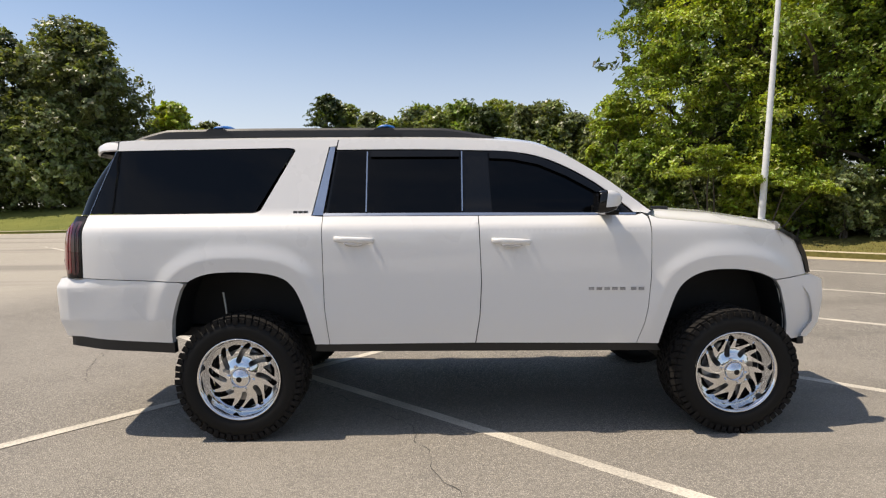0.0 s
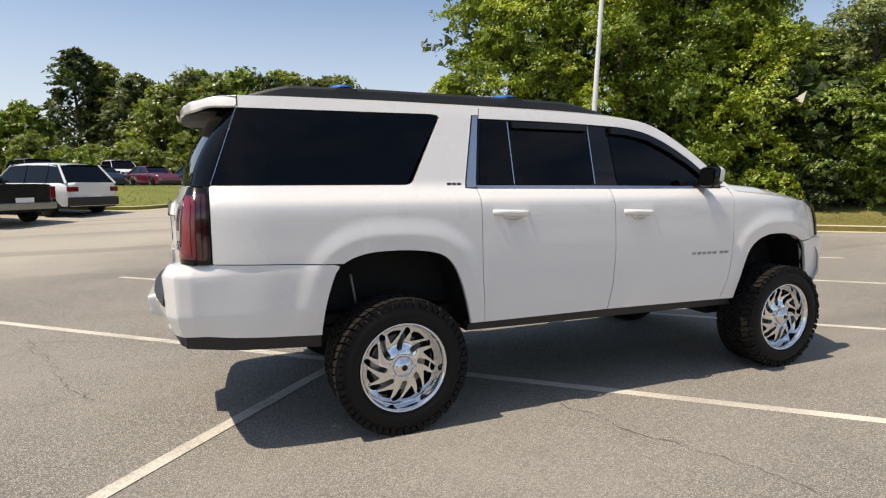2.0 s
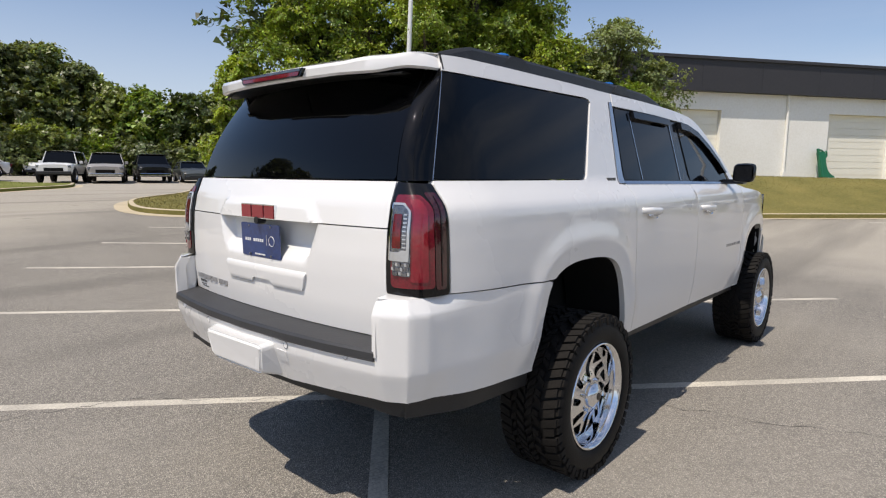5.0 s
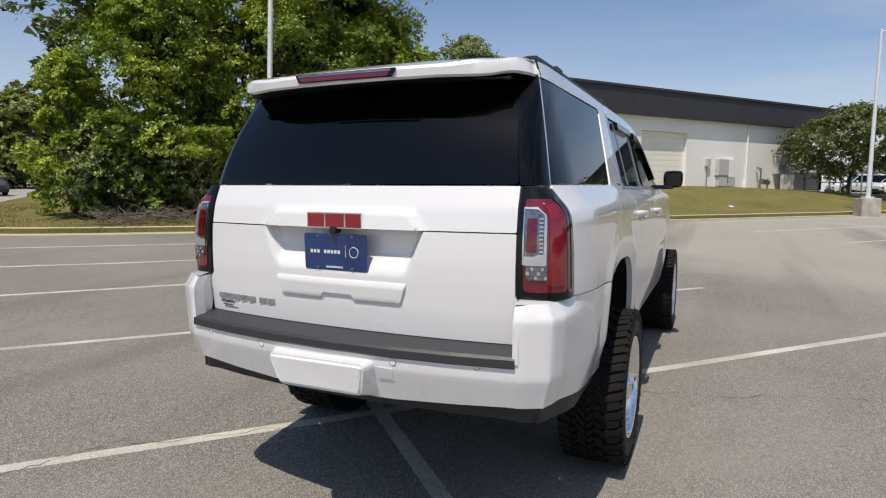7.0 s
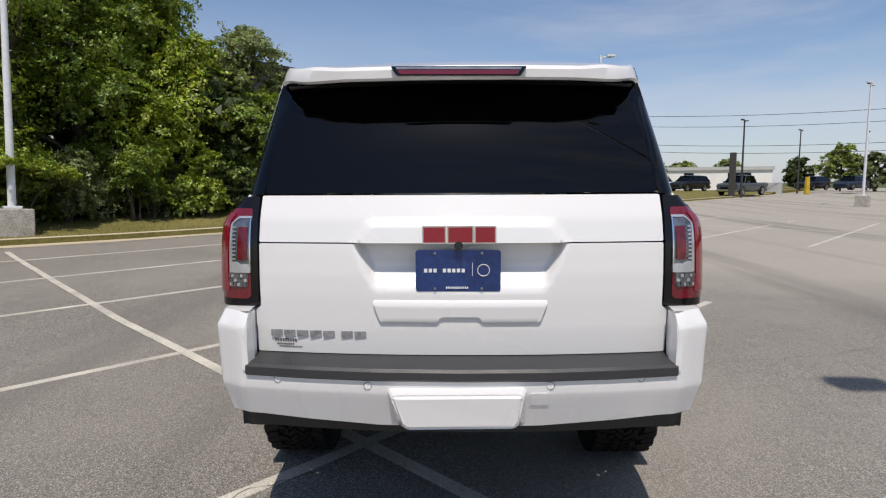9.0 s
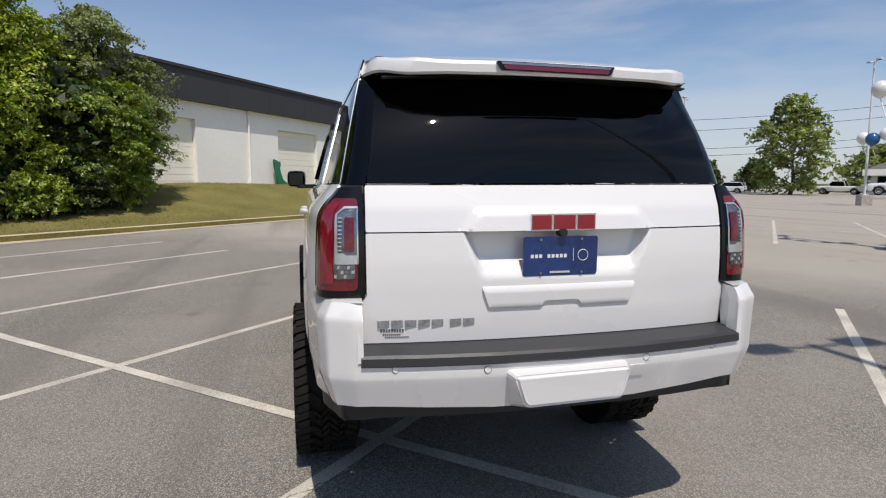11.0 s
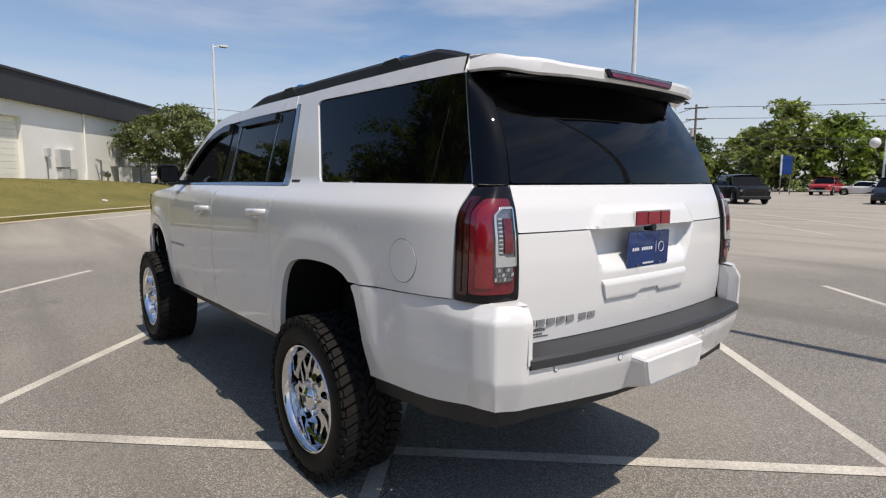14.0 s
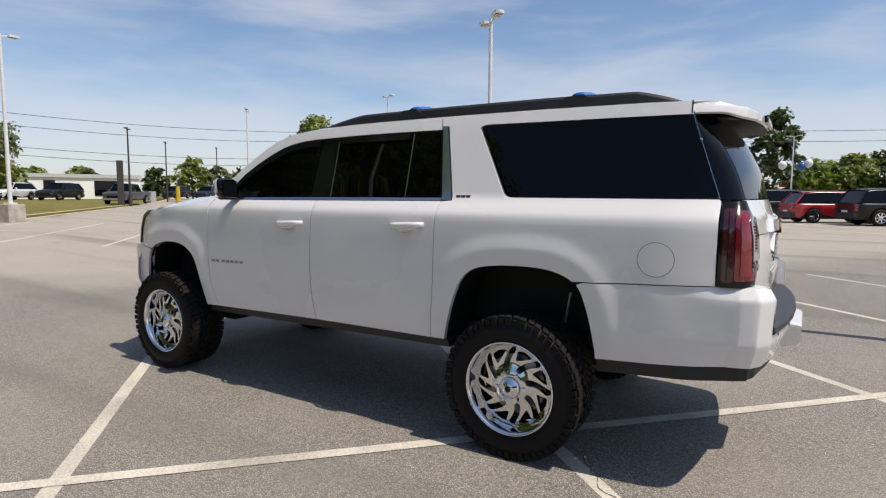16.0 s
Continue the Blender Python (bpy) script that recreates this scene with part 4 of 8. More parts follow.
# corner pillars of smoked glass, from the quarter glass round to the rear glass
for s in (-1, 1):
    rows = []
    nz, nt = 14, 14
    for i in range(nz):
        z = 1.489 + (1.935 - 1.489) * i / (nz - 1)
        k = (z - 1.489) / (1.93 - 1.489)
        xs = -0.992 + 0.152 * k
        yg = 0.735 - 0.075 * k
        a, c = (xs, half_width(xs, z) - 0.004), (rear_x(yg, z) + 0.004, yg)
        b = (c[0] + 0.022, a[1] - 0.012)
        for j in range(nt):
            x, y = quarter_bez(a, b, c, j / (nt - 1))
            rows.append((x, s * y, z))
    ob = new("corner_pillar", grid_mesh("corner_pillar", rows, nz, nt, M_GLASS))
    ob.parent = suv
    # tail lamp: dark housing, red C and clear inner unit
    def lamp_pt(z, t, lift=0.0):
        a, c = (-1.004, half_width(-1.004, z) + 0.002), (rear_x(0.745, z) - 0.004, 0.748)
        b = (c[0] - 0.012, a[1] + 0.004)
        x, y = quarter_bez(a, b, c, t)
        nx, ny = -(0.25 + 0.75 * t), (1 - t) * 0.9 + 0.05
        l = math.hypot(nx, ny)
        return (x + nx / l * lift, s * (y + ny / l * lift), z)

    def lamp_patch(name, outline, lift, mat, parent, label="", depth=0.02):
        return part(name, skin(outline, lambda u, v, off: lamp_pt(v, u / 0.30, lift + off), 0.018, depth, flip=s > 0), mat, parent, label)

    lamp = lamp_patch("tail_lamp", rounded([(0.0, 1.076), (0.30, 1.076), (0.30, 1.484), (0.0, 1.478)], 0.012), 0.0, M_GLOSS_BLACK, suv, "red and clear tail lamp in dark housing", 0.03)
    lamp_patch("smoked_lens", rounded([(0.014, 1.100), (0.066, 1.100), (0.072, 1.40), (0.096, 1.448), (0.014, 1.448)], 0.015), 0.0025, M_DARK_LENS, lamp, "smoked dark red outer lens", 0.006)
    lamp_patch("lens_divider", [(0.034, 1.112), (0.039, 1.112), (0.044, 1.436), (0.039, 1.436)], 0.0045, M_GLOSS_BLACK, lamp, "", 0.004)
    red = lamp_patch("red_lens", rounded([(0.071, 1.106), (0.277, 1.106), (0.277, 1.440), (0.118, 1.440), (0.077, 1.40)], 0.02), 0.003, M_RED_LENS, lamp, "glossy red lens", 0.006)
    lamp_patch("light_guide", rounded([(0.100, 1.130), (0.186, 1.130), (0.176, 1.205), (0.178, 1.398), (0.196, 1.424), (0.130, 1.424), (0.108, 1.390)], 0.014), 0.007, M_GUIDE_RED, red, "brighter red light guide", 0.007)
    clear = lamp_patch("clear_lens", rounded([(0.186, 1.150), (0.268, 1.150), (0.268, 1.204), (0.281, 1.204), (0.281, 1.412), (0.222, 1.412), (0.188, 1.382)], 0.010), 0.006, M_CLEAR, lamp, "clear inner lens", 0.006)
    lamp_patch("red_bar", rounded([(0.231, 1.250), (0.268, 1.250), (0.268, 1.372), (0.231, 1.372)], 0.006), 0.011, M_DARK_RED, clear, "dark red brake element", 0.006)
    lamp_patch("chrome_frame", rounded([(0.192, 1.204), (0.281, 1.204), (0.281, 1.236), (0.240, 1.236), (0.226, 1.244), (0.204, 1.244), (0.200, 1.384), (0.226, 1.404), (0.281, 1.404), (0.281, 1.412), (0.222, 1.412), (0.190, 1.384)], 0.004), 0.010, M_BRIGHT, clear, "bright inner frame of the lamp", 0.006)
    lamp_patch("chrome_edge", rounded([(0.2765, 1.206), (0.281, 1.206), (0.281, 1.410), (0.2765, 1.410)], 0.001), 0.012, M_CHROME, clear, "", 0.005)
    for k in range(9):
        lamp_patch("frame_rib", [(0.206, 1.252 + k * 0.0145), (0.222, 1.252 + k * 0.0145), (0.222, 1.257 + k * 0.0145), (0.206, 1.257 + k * 0.0145)], 0.0125, M_BRIGHT, clear, "", 0.004)
    for k in range(6):
        for j in range(3):
            a0, z0 = 0.189 + k * 0.0130 + 0.003 * (j == 1), 1.153 + j * 0.0165
            lamp_patch("reflector_facet", [(a0, z0), (a0 + 0.0105, z0 + 0.002), (a0 + 0.0105, z0 + 0.013), (a0, z0 + 0.0115)], 0.0085 + 0.002 * ((k * 2 + j) % 3), (M_BRIGHT, M_CLEAR, M_CLEAR)[(k * 5 + j * 2) % 3], clear, "", 0.004)
# tailgate
GATE_LOW = [(-0.763, 0.902), (0.763, 0.902), (0.762, 1.066), (0.742, 1.078), (0.742, 1.312), (-0.742, 1.312), (-0.742, 1.078), (-0.762, 1.066)]
GATE_UP = [(-0.742, 1.317), (0.742, 1.317), (0.738, 1.486), (-0.738, 1.486)]
GATE_LINES = [[(k * (0.385 - d), 1.3125), (k * (0.318 - d), 1.137)] for k in (1, -1) for d in (0, 0.015, 0.03)]
GATE_LINES += [[(-0.27, z), (0.27, z)] for z in (1.137, 1.178, 1.222)]
UP_LINES = [[(k * (0.400 - d), 1.3175), (k * (0.345 - d), 1.402)] for k in (1, -1) for d in (0, 0.02, 0.04)] + [[(-0.30, z), (0.30, z)] for z in (1.374, 1.388, 1.402)]
gate = part("tailgate", skin(rounded(GATE_LOW, 0.008), on_rear(), 0.016, 0.05, flip=True, creases=GATE_LINES), M_WHITE, suv)
part("tailgate_upper", skin(rounded(GATE_UP, 0.006), on_rear(), 0.016, 0.06, flip=True, creases=UP_LINES), M_WHITE, gate)
GRIP = rounded([(-0.318, 1.108), (-0.290, 1.028), (-0.088, 1.020), (-0.070, 1.048), (0.070, 1.048), (0.088, 1.020), (0.290, 1.028), (0.318, 1.108)], 0.012)
grip = part("pull_grip", skin(GRIP, lambda u, v, off: (float(np.interp(v, (1.018, 1.030, 1.092, 1.110), (-1.205, -1.2130, -1.2185, -1.2075))) - off + 0.055 * (abs(u) / 0.75) ** 2.2, u, v), 0.012, 0.03, flip=True, creases=[[(-0.31, z), (0.31, z)] for z in (1.030, 1.092)]), M_WHITE, gate, "moulded white pull grip")
part("rear_glass", skin(rounded([(-0.732, 1.493), (0.732, 1.493), (0.662, 1.93), (-0.662, 1.93)], 0.02), on_rear(-0.002), 0.05, 0.012, flip=True), M_GLASS, suv, "black tinted rear window")
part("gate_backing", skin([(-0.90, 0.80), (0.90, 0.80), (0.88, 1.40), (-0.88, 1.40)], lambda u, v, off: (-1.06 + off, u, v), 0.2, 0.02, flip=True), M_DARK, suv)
# emblem: red blocks with a bright rim
em = new("emblem")
em.parent = suv
def stroke_shape(name, pieces, mat, lift, grow, parent):
    bm = bmesh.new()
    for y0, z0, y1, z1 in pieces:
        y0, y1, z0, z1 = min(y0, y1) - grow, max(y0, y1) + grow, min(z0, z1) - grow, max(z0, z1) + grow
        x = rear_x(0.0, 1.345)
        box(bm, x - lift, y0, z0, x + 0.004, y1, z1)
    return part(name, bm, mat, parent)
for y0, y1 in ((0.131, 0.050), (0.043, -0.047), (-0.054, -0.127)):          # three plain slabs with a bright rim
    stroke_shape("emblem_rim", [(y0, 1.3175, y1, 1.3765)], M_CHROME, 0.009, 0.0025, em)
    stroke_shape("emblem_block", [(y0, 1.3175, y1, 1.3765)], M_EMBLEM, 0.0125, -0.0025, em)
# number plate with plain bars
bm = bmesh.new()
px = -1.206
prism(bm, rounded([(-0.1525, 1.142), (0.1525, 1.142), (0.1525, 1.292), (-0.1525, 1.292)], 0.012), 0, 0.004, lambda a, b, c: (px - c - (b - 1.217) * 0.03, a + 0.006, b))
plate = part("licence_plate", bm, M_PLATE, suv, "deep blue dealer plate with white print")
bm = bmesh.new()
for k in range(9):
    if k == 3:
        continue
    y = 0.128 - k * 0.0168
    box(bm, px - 0.0052, y - 0.0115, 1.211, px - 0.0040, y, 1.2245)
box(bm, px - 0.0062, -0.046, 1.198, px - 0.004, -0.0445, 1.246)
for k in range(11):
    y = 0.05 - k * 0.0075
    box(bm, px - 0.006, y - 0.005, 1.152, px - 0.003, y, 1.159)
part("plate_print", bm, M_INK_WHITE, plate, "white printed bars")["kind"] = "stuff"
bm = bmesh.new()
for k in range(24):
    a, b = 2 * math.pi * k / 24, 2 * math.pi * (k + 1) / 24
    rod(bm, (px - 0.006, -0.085 + 0.021 * math.cos(a), 1.219 + 0.021 * math.sin(a)), (px - 0.006, -0.085 + 0.021 * math.cos(b), 1.219 + 0.021 * math.sin(b)), 0.0014, seg=5)
part("plate_ring", bm, M_INK_WHITE, plate, "white printed ring")
for y in (0.089, -0.079):
    for z in (1.281, 1.153):
        part("plate_bolt", rod(bmesh.new(), (px - 0.002, y, z), (px - 0.009, y, z), 0.005, seg=8), M_STEEL, plate)
bm = bmesh.new()
rod(bm, (rear_x(0, 1.318) - 0.012, 0.004, 1.308), (rear_x(0, 1.318) + 0.03, 0.004, 1.308), 0.016, seg=12)
part("rear_camera", bm, M_BLACK, suv)
# tailgate lettering and dealer sticker as bars
bm = bmesh.new()
for k in range(7):
    y = 0.705 - k * 0.050 - (0.018 if k > 4 else 0)
    zz = 0.978 - 0.0 * k
    xr = min(rear_x(y, zz - 0.0115), rear_x(y - 0.043, zz - 0.0115), rear_x(y, zz + 0.0115))
    box(bm, xr - 0.003, y - 0.043, zz - 0.0115, xr + 0.008, y, zz + 0.0115)
part("gate_badge", bm, M_BADGE, gate, "dull chrome model badge")["kind"] = "stuff"
bm = bmesh.new()
for row, (z, n, h, w) in enumerate(((0.950, 9, 0.011, 0.0098), (0.934, 9, 0.006, 0.0075), (0.924, 12, 0.004, 0.0075))):
    for k in range(n):
        y = 0.694 - row * 0.008 - k * w
        xr = rear_x(y, z)
        box(bm, xr - 0.0022, y - w * 0.72, z - h / 2, xr + 0.002, y, z + h / 2)
part("dealer_sticker", bm, M_INK_GREY, gate, "small dark printed sticker")["kind"] = "stuff"

# rear bumper: an outline in (distance along the plan line, height)
BPLAN = [(-0.33, 0.962), (-0.7, 0.955), (-1.0, 0.934), (-1.11, 0.922), (-1.19, 0.895), (-1.245, 0.80), (-1.288, 0.55), (-1.315, 0.3), (-1.325, 0.0)]
BPLAN = BPLAN + [(x, -y) for x, y in BPLAN[-2::-1]]
BLEN = np.concatenate([[0], np.cumsum([math.hypot(b[0] - a[0], b[1] - a[1]) for a, b in zip(BPLAN, BPLAN[1:])])])
B_END = float(BLEN[-1])
BX, BY = [p[0] for p in BPLAN], [p[1] for p in BPLAN]


def on_bumper(u, v, off):
    x, y = float(np.interp(u, BLEN, BX)), float(np.interp(u, BLEN, BY))
    x2, y2 = float(np.interp(u + 0.02, BLEN, BX)), float(np.interp(u + 0.02, BLEN, BY))
    x1, y1 = float(np.interp(u - 0.02, BLEN, BX)), float(np.interp(u - 0.02, BLEN, BY))
    nx, ny = (y1 - y2), (x2 - x1)
    l = math.hypot(nx, ny) or 1
    nx, ny = nx / l, ny / l
    if nx * (x + 0.5) + ny * y < 0:
        nx, ny = -nx, -ny
    k = step01(-0.98, -0.62, x)                      # follows the flared side towards the arch
    y = y + (math.copysign(half_width(x, v) + 0.002, y) - y) * k
    back = step01(-0.85, -1.10, x)
    tuck = -(0.014 + 0.030 * back) * min(max((0.795 - v) / 0.13, 0), 1)
    crown = -(0.006 + 0.026 * back) * min(max((v - 1.018) / 0.054, 0), 1) + 0.010 * back * min(max((v - 0.795) / 0.2, 0), 1) - 0.010 * back
    return (x + nx * (off + tuck + crown), y + ny * (off + tuck + crown), v)


def u_at_x(x):
    return float(np.interp(-x, [-p[0] for p in BPLAN[:5]], BLEN[:5]))


def u_at_y(y):
    return float(np.interp(-y, [-p for p in BY[4:9]], BLEN[4:9]))


half = [(u_at_x(x), z) for x, z in arch_low] + [(u_at_x(-0.7), 0.655), (u_at_x(-1.05), 0.683), (u_at_y(0.74), 0.685), (u_at_y(0.3), 0.664), (B_END / 2, 0.660)]
bot = half + [(B_END - u, z) for u, z in half[-2::-1]]
upper = [(u_at_x(-0.36), 1.043), (u_at_x(-0.6), 1.056), (u_at_x(-0.996), 1.072), (u_at_y(0.83), 1.072), (u_at_y(0.770), 1.062), (u_at_y(0.766), 0.872), (u_at_y(0.3), 0.852), (B_END / 2, 0.850)]
top = [(B_END - u, z) for u, z in upper] + upper[-2::-1]
BLINES = [[(u, 0.60), (u, 1.10)] for k in (3, 4) for u in (float(BLEN[k]) - 0.006, float(BLEN[k]) + 0.006, B_END - float(BLEN[k]) - 0.006, B_END - float(BLEN[k]) + 0.006)]
BLINES += [[(u_at_x(-0.5), z), (B_END - u_at_x(-0.5), z)] for z in (0.789, 0.801)]
BLINES += [[(u_at_x(-0.8), z), (u_at_y(0.78), z)] for z in (1.010, 1.022)] + [[(B_END - u_at_y(0.78), z), (B_END - u_at_x(-0.8), z)] for z in (1.010, 1.022)]
bumper = part("rear_bumper", skin(bot + top, on_bumper, 0.026, 0.05, flip=True, creases=BLINES), M_WHITE, suv)
for s in (-1, 1):
    verts = []
    for k in range(15):
        u = u_at_x(-0.985) + (u_at_y(0.768) - u_at_x(-0.985)) * k / 14
        a = on_bumper(u if s > 0 else B_END - u, 1.071, 0.0)
        b = (a[0] + 0.09 * k / 14 + 0.02, a[1] - s * 0.05 * (1 - k / 14), 1.075)
        verts += [a, ((a[0] + b[0]) / 2, (a[1] + b[1]) / 2, 1.078), b]
    ob = new("bumper_ledge", grid_mesh("bumper_ledge", verts, 15, 3, M_WHITE))
    ob.parent = bumper
part("bumper_side", skin([(-1.247, 0.86), (-1.15, 0.895), (-1.12, 1.072), (-1.212, 1.066), (-1.247, 1.01)], lambda u, v, off: (u, 0.766 - off, v), 0.03, 0.02), M_WHITE, bumper)
part("bumper_side", skin([(-1.247, 0.86), (-1.15, 0.895), (-1.12, 1.072), (-1.212, 1.066), (-1.247, 1.01)], lambda u, v, off: (u, -0.766 + off, v), 0.03, 0.02), M_WHITE, bumper)
# step pad
bm = bmesh.new()
cols = []
for k in range(41):
    y = -0.775 + 1.55 * k / 40
    ub = B_END / 2 - (B_END / 2 - u_at_y(abs(y))) * (1 if y > 0 else -1)
    xo = float(np.interp(ub, BLEN, BX)) - 0.004
    xi = rear_x(y, 0.93) + 0.02
    cols.append([bm.verts.new(c) for c in ((xi, y, 0.860), (xo + 0.01, y, 0.846 - 0.004), (xo, y, 0.850), (xo + 0.002, y, 0.876), (xo + 0.012, y, 0.886), ((xi + xo) / 2, y, 0.893), (xi - 0.015, y, 0.899), (xi, y, 0.900))])
for a, b in zip(cols, cols[1:]):
    for k in range(8):
        bm.faces.new((a[k], a[(k + 1) % 8], b[(k + 1) % 8], b[k]))
bm.faces.new(cols[0]); bm.faces.new(cols[-1])
bmesh.ops.recalc_face_normals(bm, faces=bm.faces)
part("step_pad", bm, M_GREY_PAD, suv, "charcoal ribbed bumper step pad")
# hitch cover, tow eye flap, parking sensors, dark valance
bm = bmesh.new()
front = [(0.236, 0.806), (-0.222, 0.812), (-0.200, 0.690), (0.190, 0.684)]
back = [(0.262, 0.822), (-0.246, 0.826), (-0.235, 0.668), (0.225, 0.662)]
fo = rounded(front, 0.025, 3)
ba = rounded(back, 0.025, 3)
f1 = [bm.verts.new((-1.372 + 0.012 * (z < 0.74) + 0.2 * y * y, y + 0.004, z)) for y, z in fo]
b1 = [bm.verts.new((-1.29 + 0.02 * (z < 0.74), y + 0.004, z)) for y, z in ba]
bm.faces.new(f1)
for k in range(len(f1)):
    j = (k + 1) % len(f1)
    bm.faces.new((f1[k], f1[j], b1[j], b1[k]))
bmesh.ops.recalc_face_normals(bm, faces=bm.faces)
bmesh.ops.bevel(bm, geom=[e for e in bm.edges if all(v in f1 for v in e.verts)], offset=0.008, segments=3, affect="EDGES")
part("hitch_cover", bm, M_WHITE, bumper, "white moulded hitch cover", smooth=False)
part("tow_flap", skin(rounded([(-0.312, 0.752), (-0.246, 0.752), (-0.246, 0.800), (-0.312, 0.800)], 0.008), lambda u, v, off: (on_bumper(B_END / 2 + (B_END / 2 - u_at_y(abs(u))), v, 0.003 + off)[0], u, v), 0.02, 0.004, flip=True), M_WHITE, bumper)
for y, z in ((0.655, 0.835), (0.325, 0.823), (-0.315, 0.826), (-0.640, 0.842)):
    c = on_bumper(B_END / 2 - (B_END / 2 - u_at_y(abs(y))) * (1 if y > 0 else -1), z, 0)
    bm = bmesh.new()
    rod(bm, (c[0] + 0.01, c[1], z), (c[0] - 0.0015, c[1], z), 0.0125, seg=20)
    sn = part("parking_sensor", bm, M_WHITE_PLAIN, bumper, smooth=False)
    bm = bmesh.new()
    for k in range(20):
        a, b = 2 * math.pi * k / 20, 2 * math.pi * (k + 1) / 20
        rod(bm, (c[0] - 0.001, c[1] + 0.0135 * math.cos(a), z + 0.0135 * math.sin(a)), (c[0] - 0.001, c[1] + 0.0135 * math.cos(b), z + 0.0135 * math.sin(b)), 0.001, seg=4)
    part("sensor_ring", bm, M_BLACK, sn)
part("rear_valance", skin([(u_at_x(-0.432), 0.562), (u_at_x(-1.0), 0.602), (u_at_y(0.7), 0.630), (B_END / 2, 0.632), (B_END - u_at_y(0.7), 0.630), (B_END - u_at_x(-1.0), 0.602), (B_END - u_at_x(-0.432), 0.562)] + [(u, z + 0.012) for u, z in bot[len(arch_low) - 1:len(bot) - len(arch_low) + 1]][::-1],
     lambda u, v, off: on_bumper(u, v, off - 0.022), 0.05, 0.05, flip=True), M_BLACK, bumper, "matt black lower valance")

# roof, spoiler, windscreen, bonnet, front
R_X0 = (-0.84, -0.6, 0.0, 0.8, 1.5, 1.8, 2.05, 2.25)
R_Z0 = (2.016, 2.050, 2.074, 2.072, 2.060, 2.045, 2.010, 1.935)


def roof_z(x, y):
    zc = float(np.interp(x, R_X0, R_Z0))
    e = float(np.interp(x, [p[0] for p in ROOF_EDGE], [p[1] for p in ROOF_EDGE])) if x > 0.67 else 1.989
    k = (abs(y) / 0.715) ** 2.6
    return zc + (e - zc) * k - 0.006 * max(0, (abs(y) / 0.715) - 0.95) * 20


verts, nx, ny = [], 60, 33
for i in range(nx):
    x = -0.828 + (2.10 + 0.828) * i / (nx - 1)
    e = float(np.interp(x, [p[0] for p in ROOF_EDGE], [p[1] for p in ROOF_EDGE])) if x > 0.67 else 1.989
    for j in range(ny):
        y = (-1 + 2 * j / (ny - 1)) * (half_width(x, e) + 0.0)
        verts.append((x, y, roof_z(x, y * 0.715 / half_width(x, e))))
roof = new("roof_panel", grid_mesh("roof_panel", verts, nx, ny, M_WHITE))
roof.parent = suv
# windscreen and A pillars down to the cowl
verts = []
for i in range(14):
    t = i / 13
    for j in range(25):
        w = -1 + 2 * j / 24
        x_e = 2.10 + (2.765 - 2.10) * t
        z_e = float(np.interp(x_e, [p[0] for p in ROOF_EDGE], [p[1] for p in ROOF_EDGE]))
        yy = w * half_width(x_e, z_e)
        x = x_e + (0.0 + 0.22 * t) * (1 - w * w)
        z = z_e + (0.075 - 0.05 * t) * (1 - abs(w) ** 2.6)
        verts.append((x, yy, z))
ws = new("windscreen", grid_mesh("windscreen", verts, 14, 25, M_GLASS))
ws.parent = suv
H_X = (2.745, 2.9, 3.2, 3.5, 3.7, 3.82, 3.90)
H_Z = (1.485, 1.488, 1.462, 1.405, 1.355, 1.300, 1.24)


def hood_z(x, w):
    zc = float(np.interp(x, H_X, H_Z))
    ze = float(np.interp(x, (2.745, 2.80, 3.2, 3.585, 3.7, 3.9), (1.452, 1.428, 1.392, 1.337, 1.27, 1.10)))
    aw = abs(w)
    return ze + (zc - ze) * (1 - step01(0.72, 1.0, aw)) + 0.018 * (1 - step01(0.5, 0.66, aw))


verts = []
for i in range(40):
    x = 2.748 + (3.585 - 2.748) * i / 39
    for j in range(41):
        w = -1 + 2 * j / 40
        ze = hood_z(x, 1.0)
        xx = x + 0.30 * (1 - w * w) * (i / 39) ** 2
        verts.append((xx, w * half_width(x, ze), hood_z(x, w) - 0.02 * (1 - w * w) * (i / 39) ** 3))
hood = new("bonnet", grid_mesh("bonnet", verts, 40, 41, M_WHITE))
hood.parent = suv
verts = []
for i in range(20):
    t = i / 19
    for j in range(41):
        w = -1 + 2 * j / 40
        x0 = 3.60 + 0.30 * (1 - w * w)
        z0 = hood_z(3.585, w) - 0.02 * (1 - w * w)
        bulge = 0.255 * math.sin(min(t * 1.7, 1.57)) * (0.6 + 0.4 * abs(w)) + (0.03 * step01(0.45, 0.62, t) - 0.09 * step01(0.8, 1.0, t))
        yb = w * (half_width(3.585, 1.2) - 0.075 * math.sin(min(t * 1.7, 1.57)) + 0.04 * step01(0.4, 0.6, t))
        verts.append((x0 + bulge + 0.05 * (1 - w * w), yb, z0 + (0.60 - z0) * t))
nose = new("front_clip", grid_mesh("front_clip", verts, 20, 41, M_WHITE))
nose.parent = suv
bm = bmesh.new()
for k in range(5):
    box(bm, 3.95 - 0.004 * k, -0.36, 1.02 + k * 0.058, 4.09 - 0.012 * k, 0.36, 1.05 + k * 0.058, 0.008)
part("grille_bar", bm, M_CHROME, suv, "chrome grille bars")
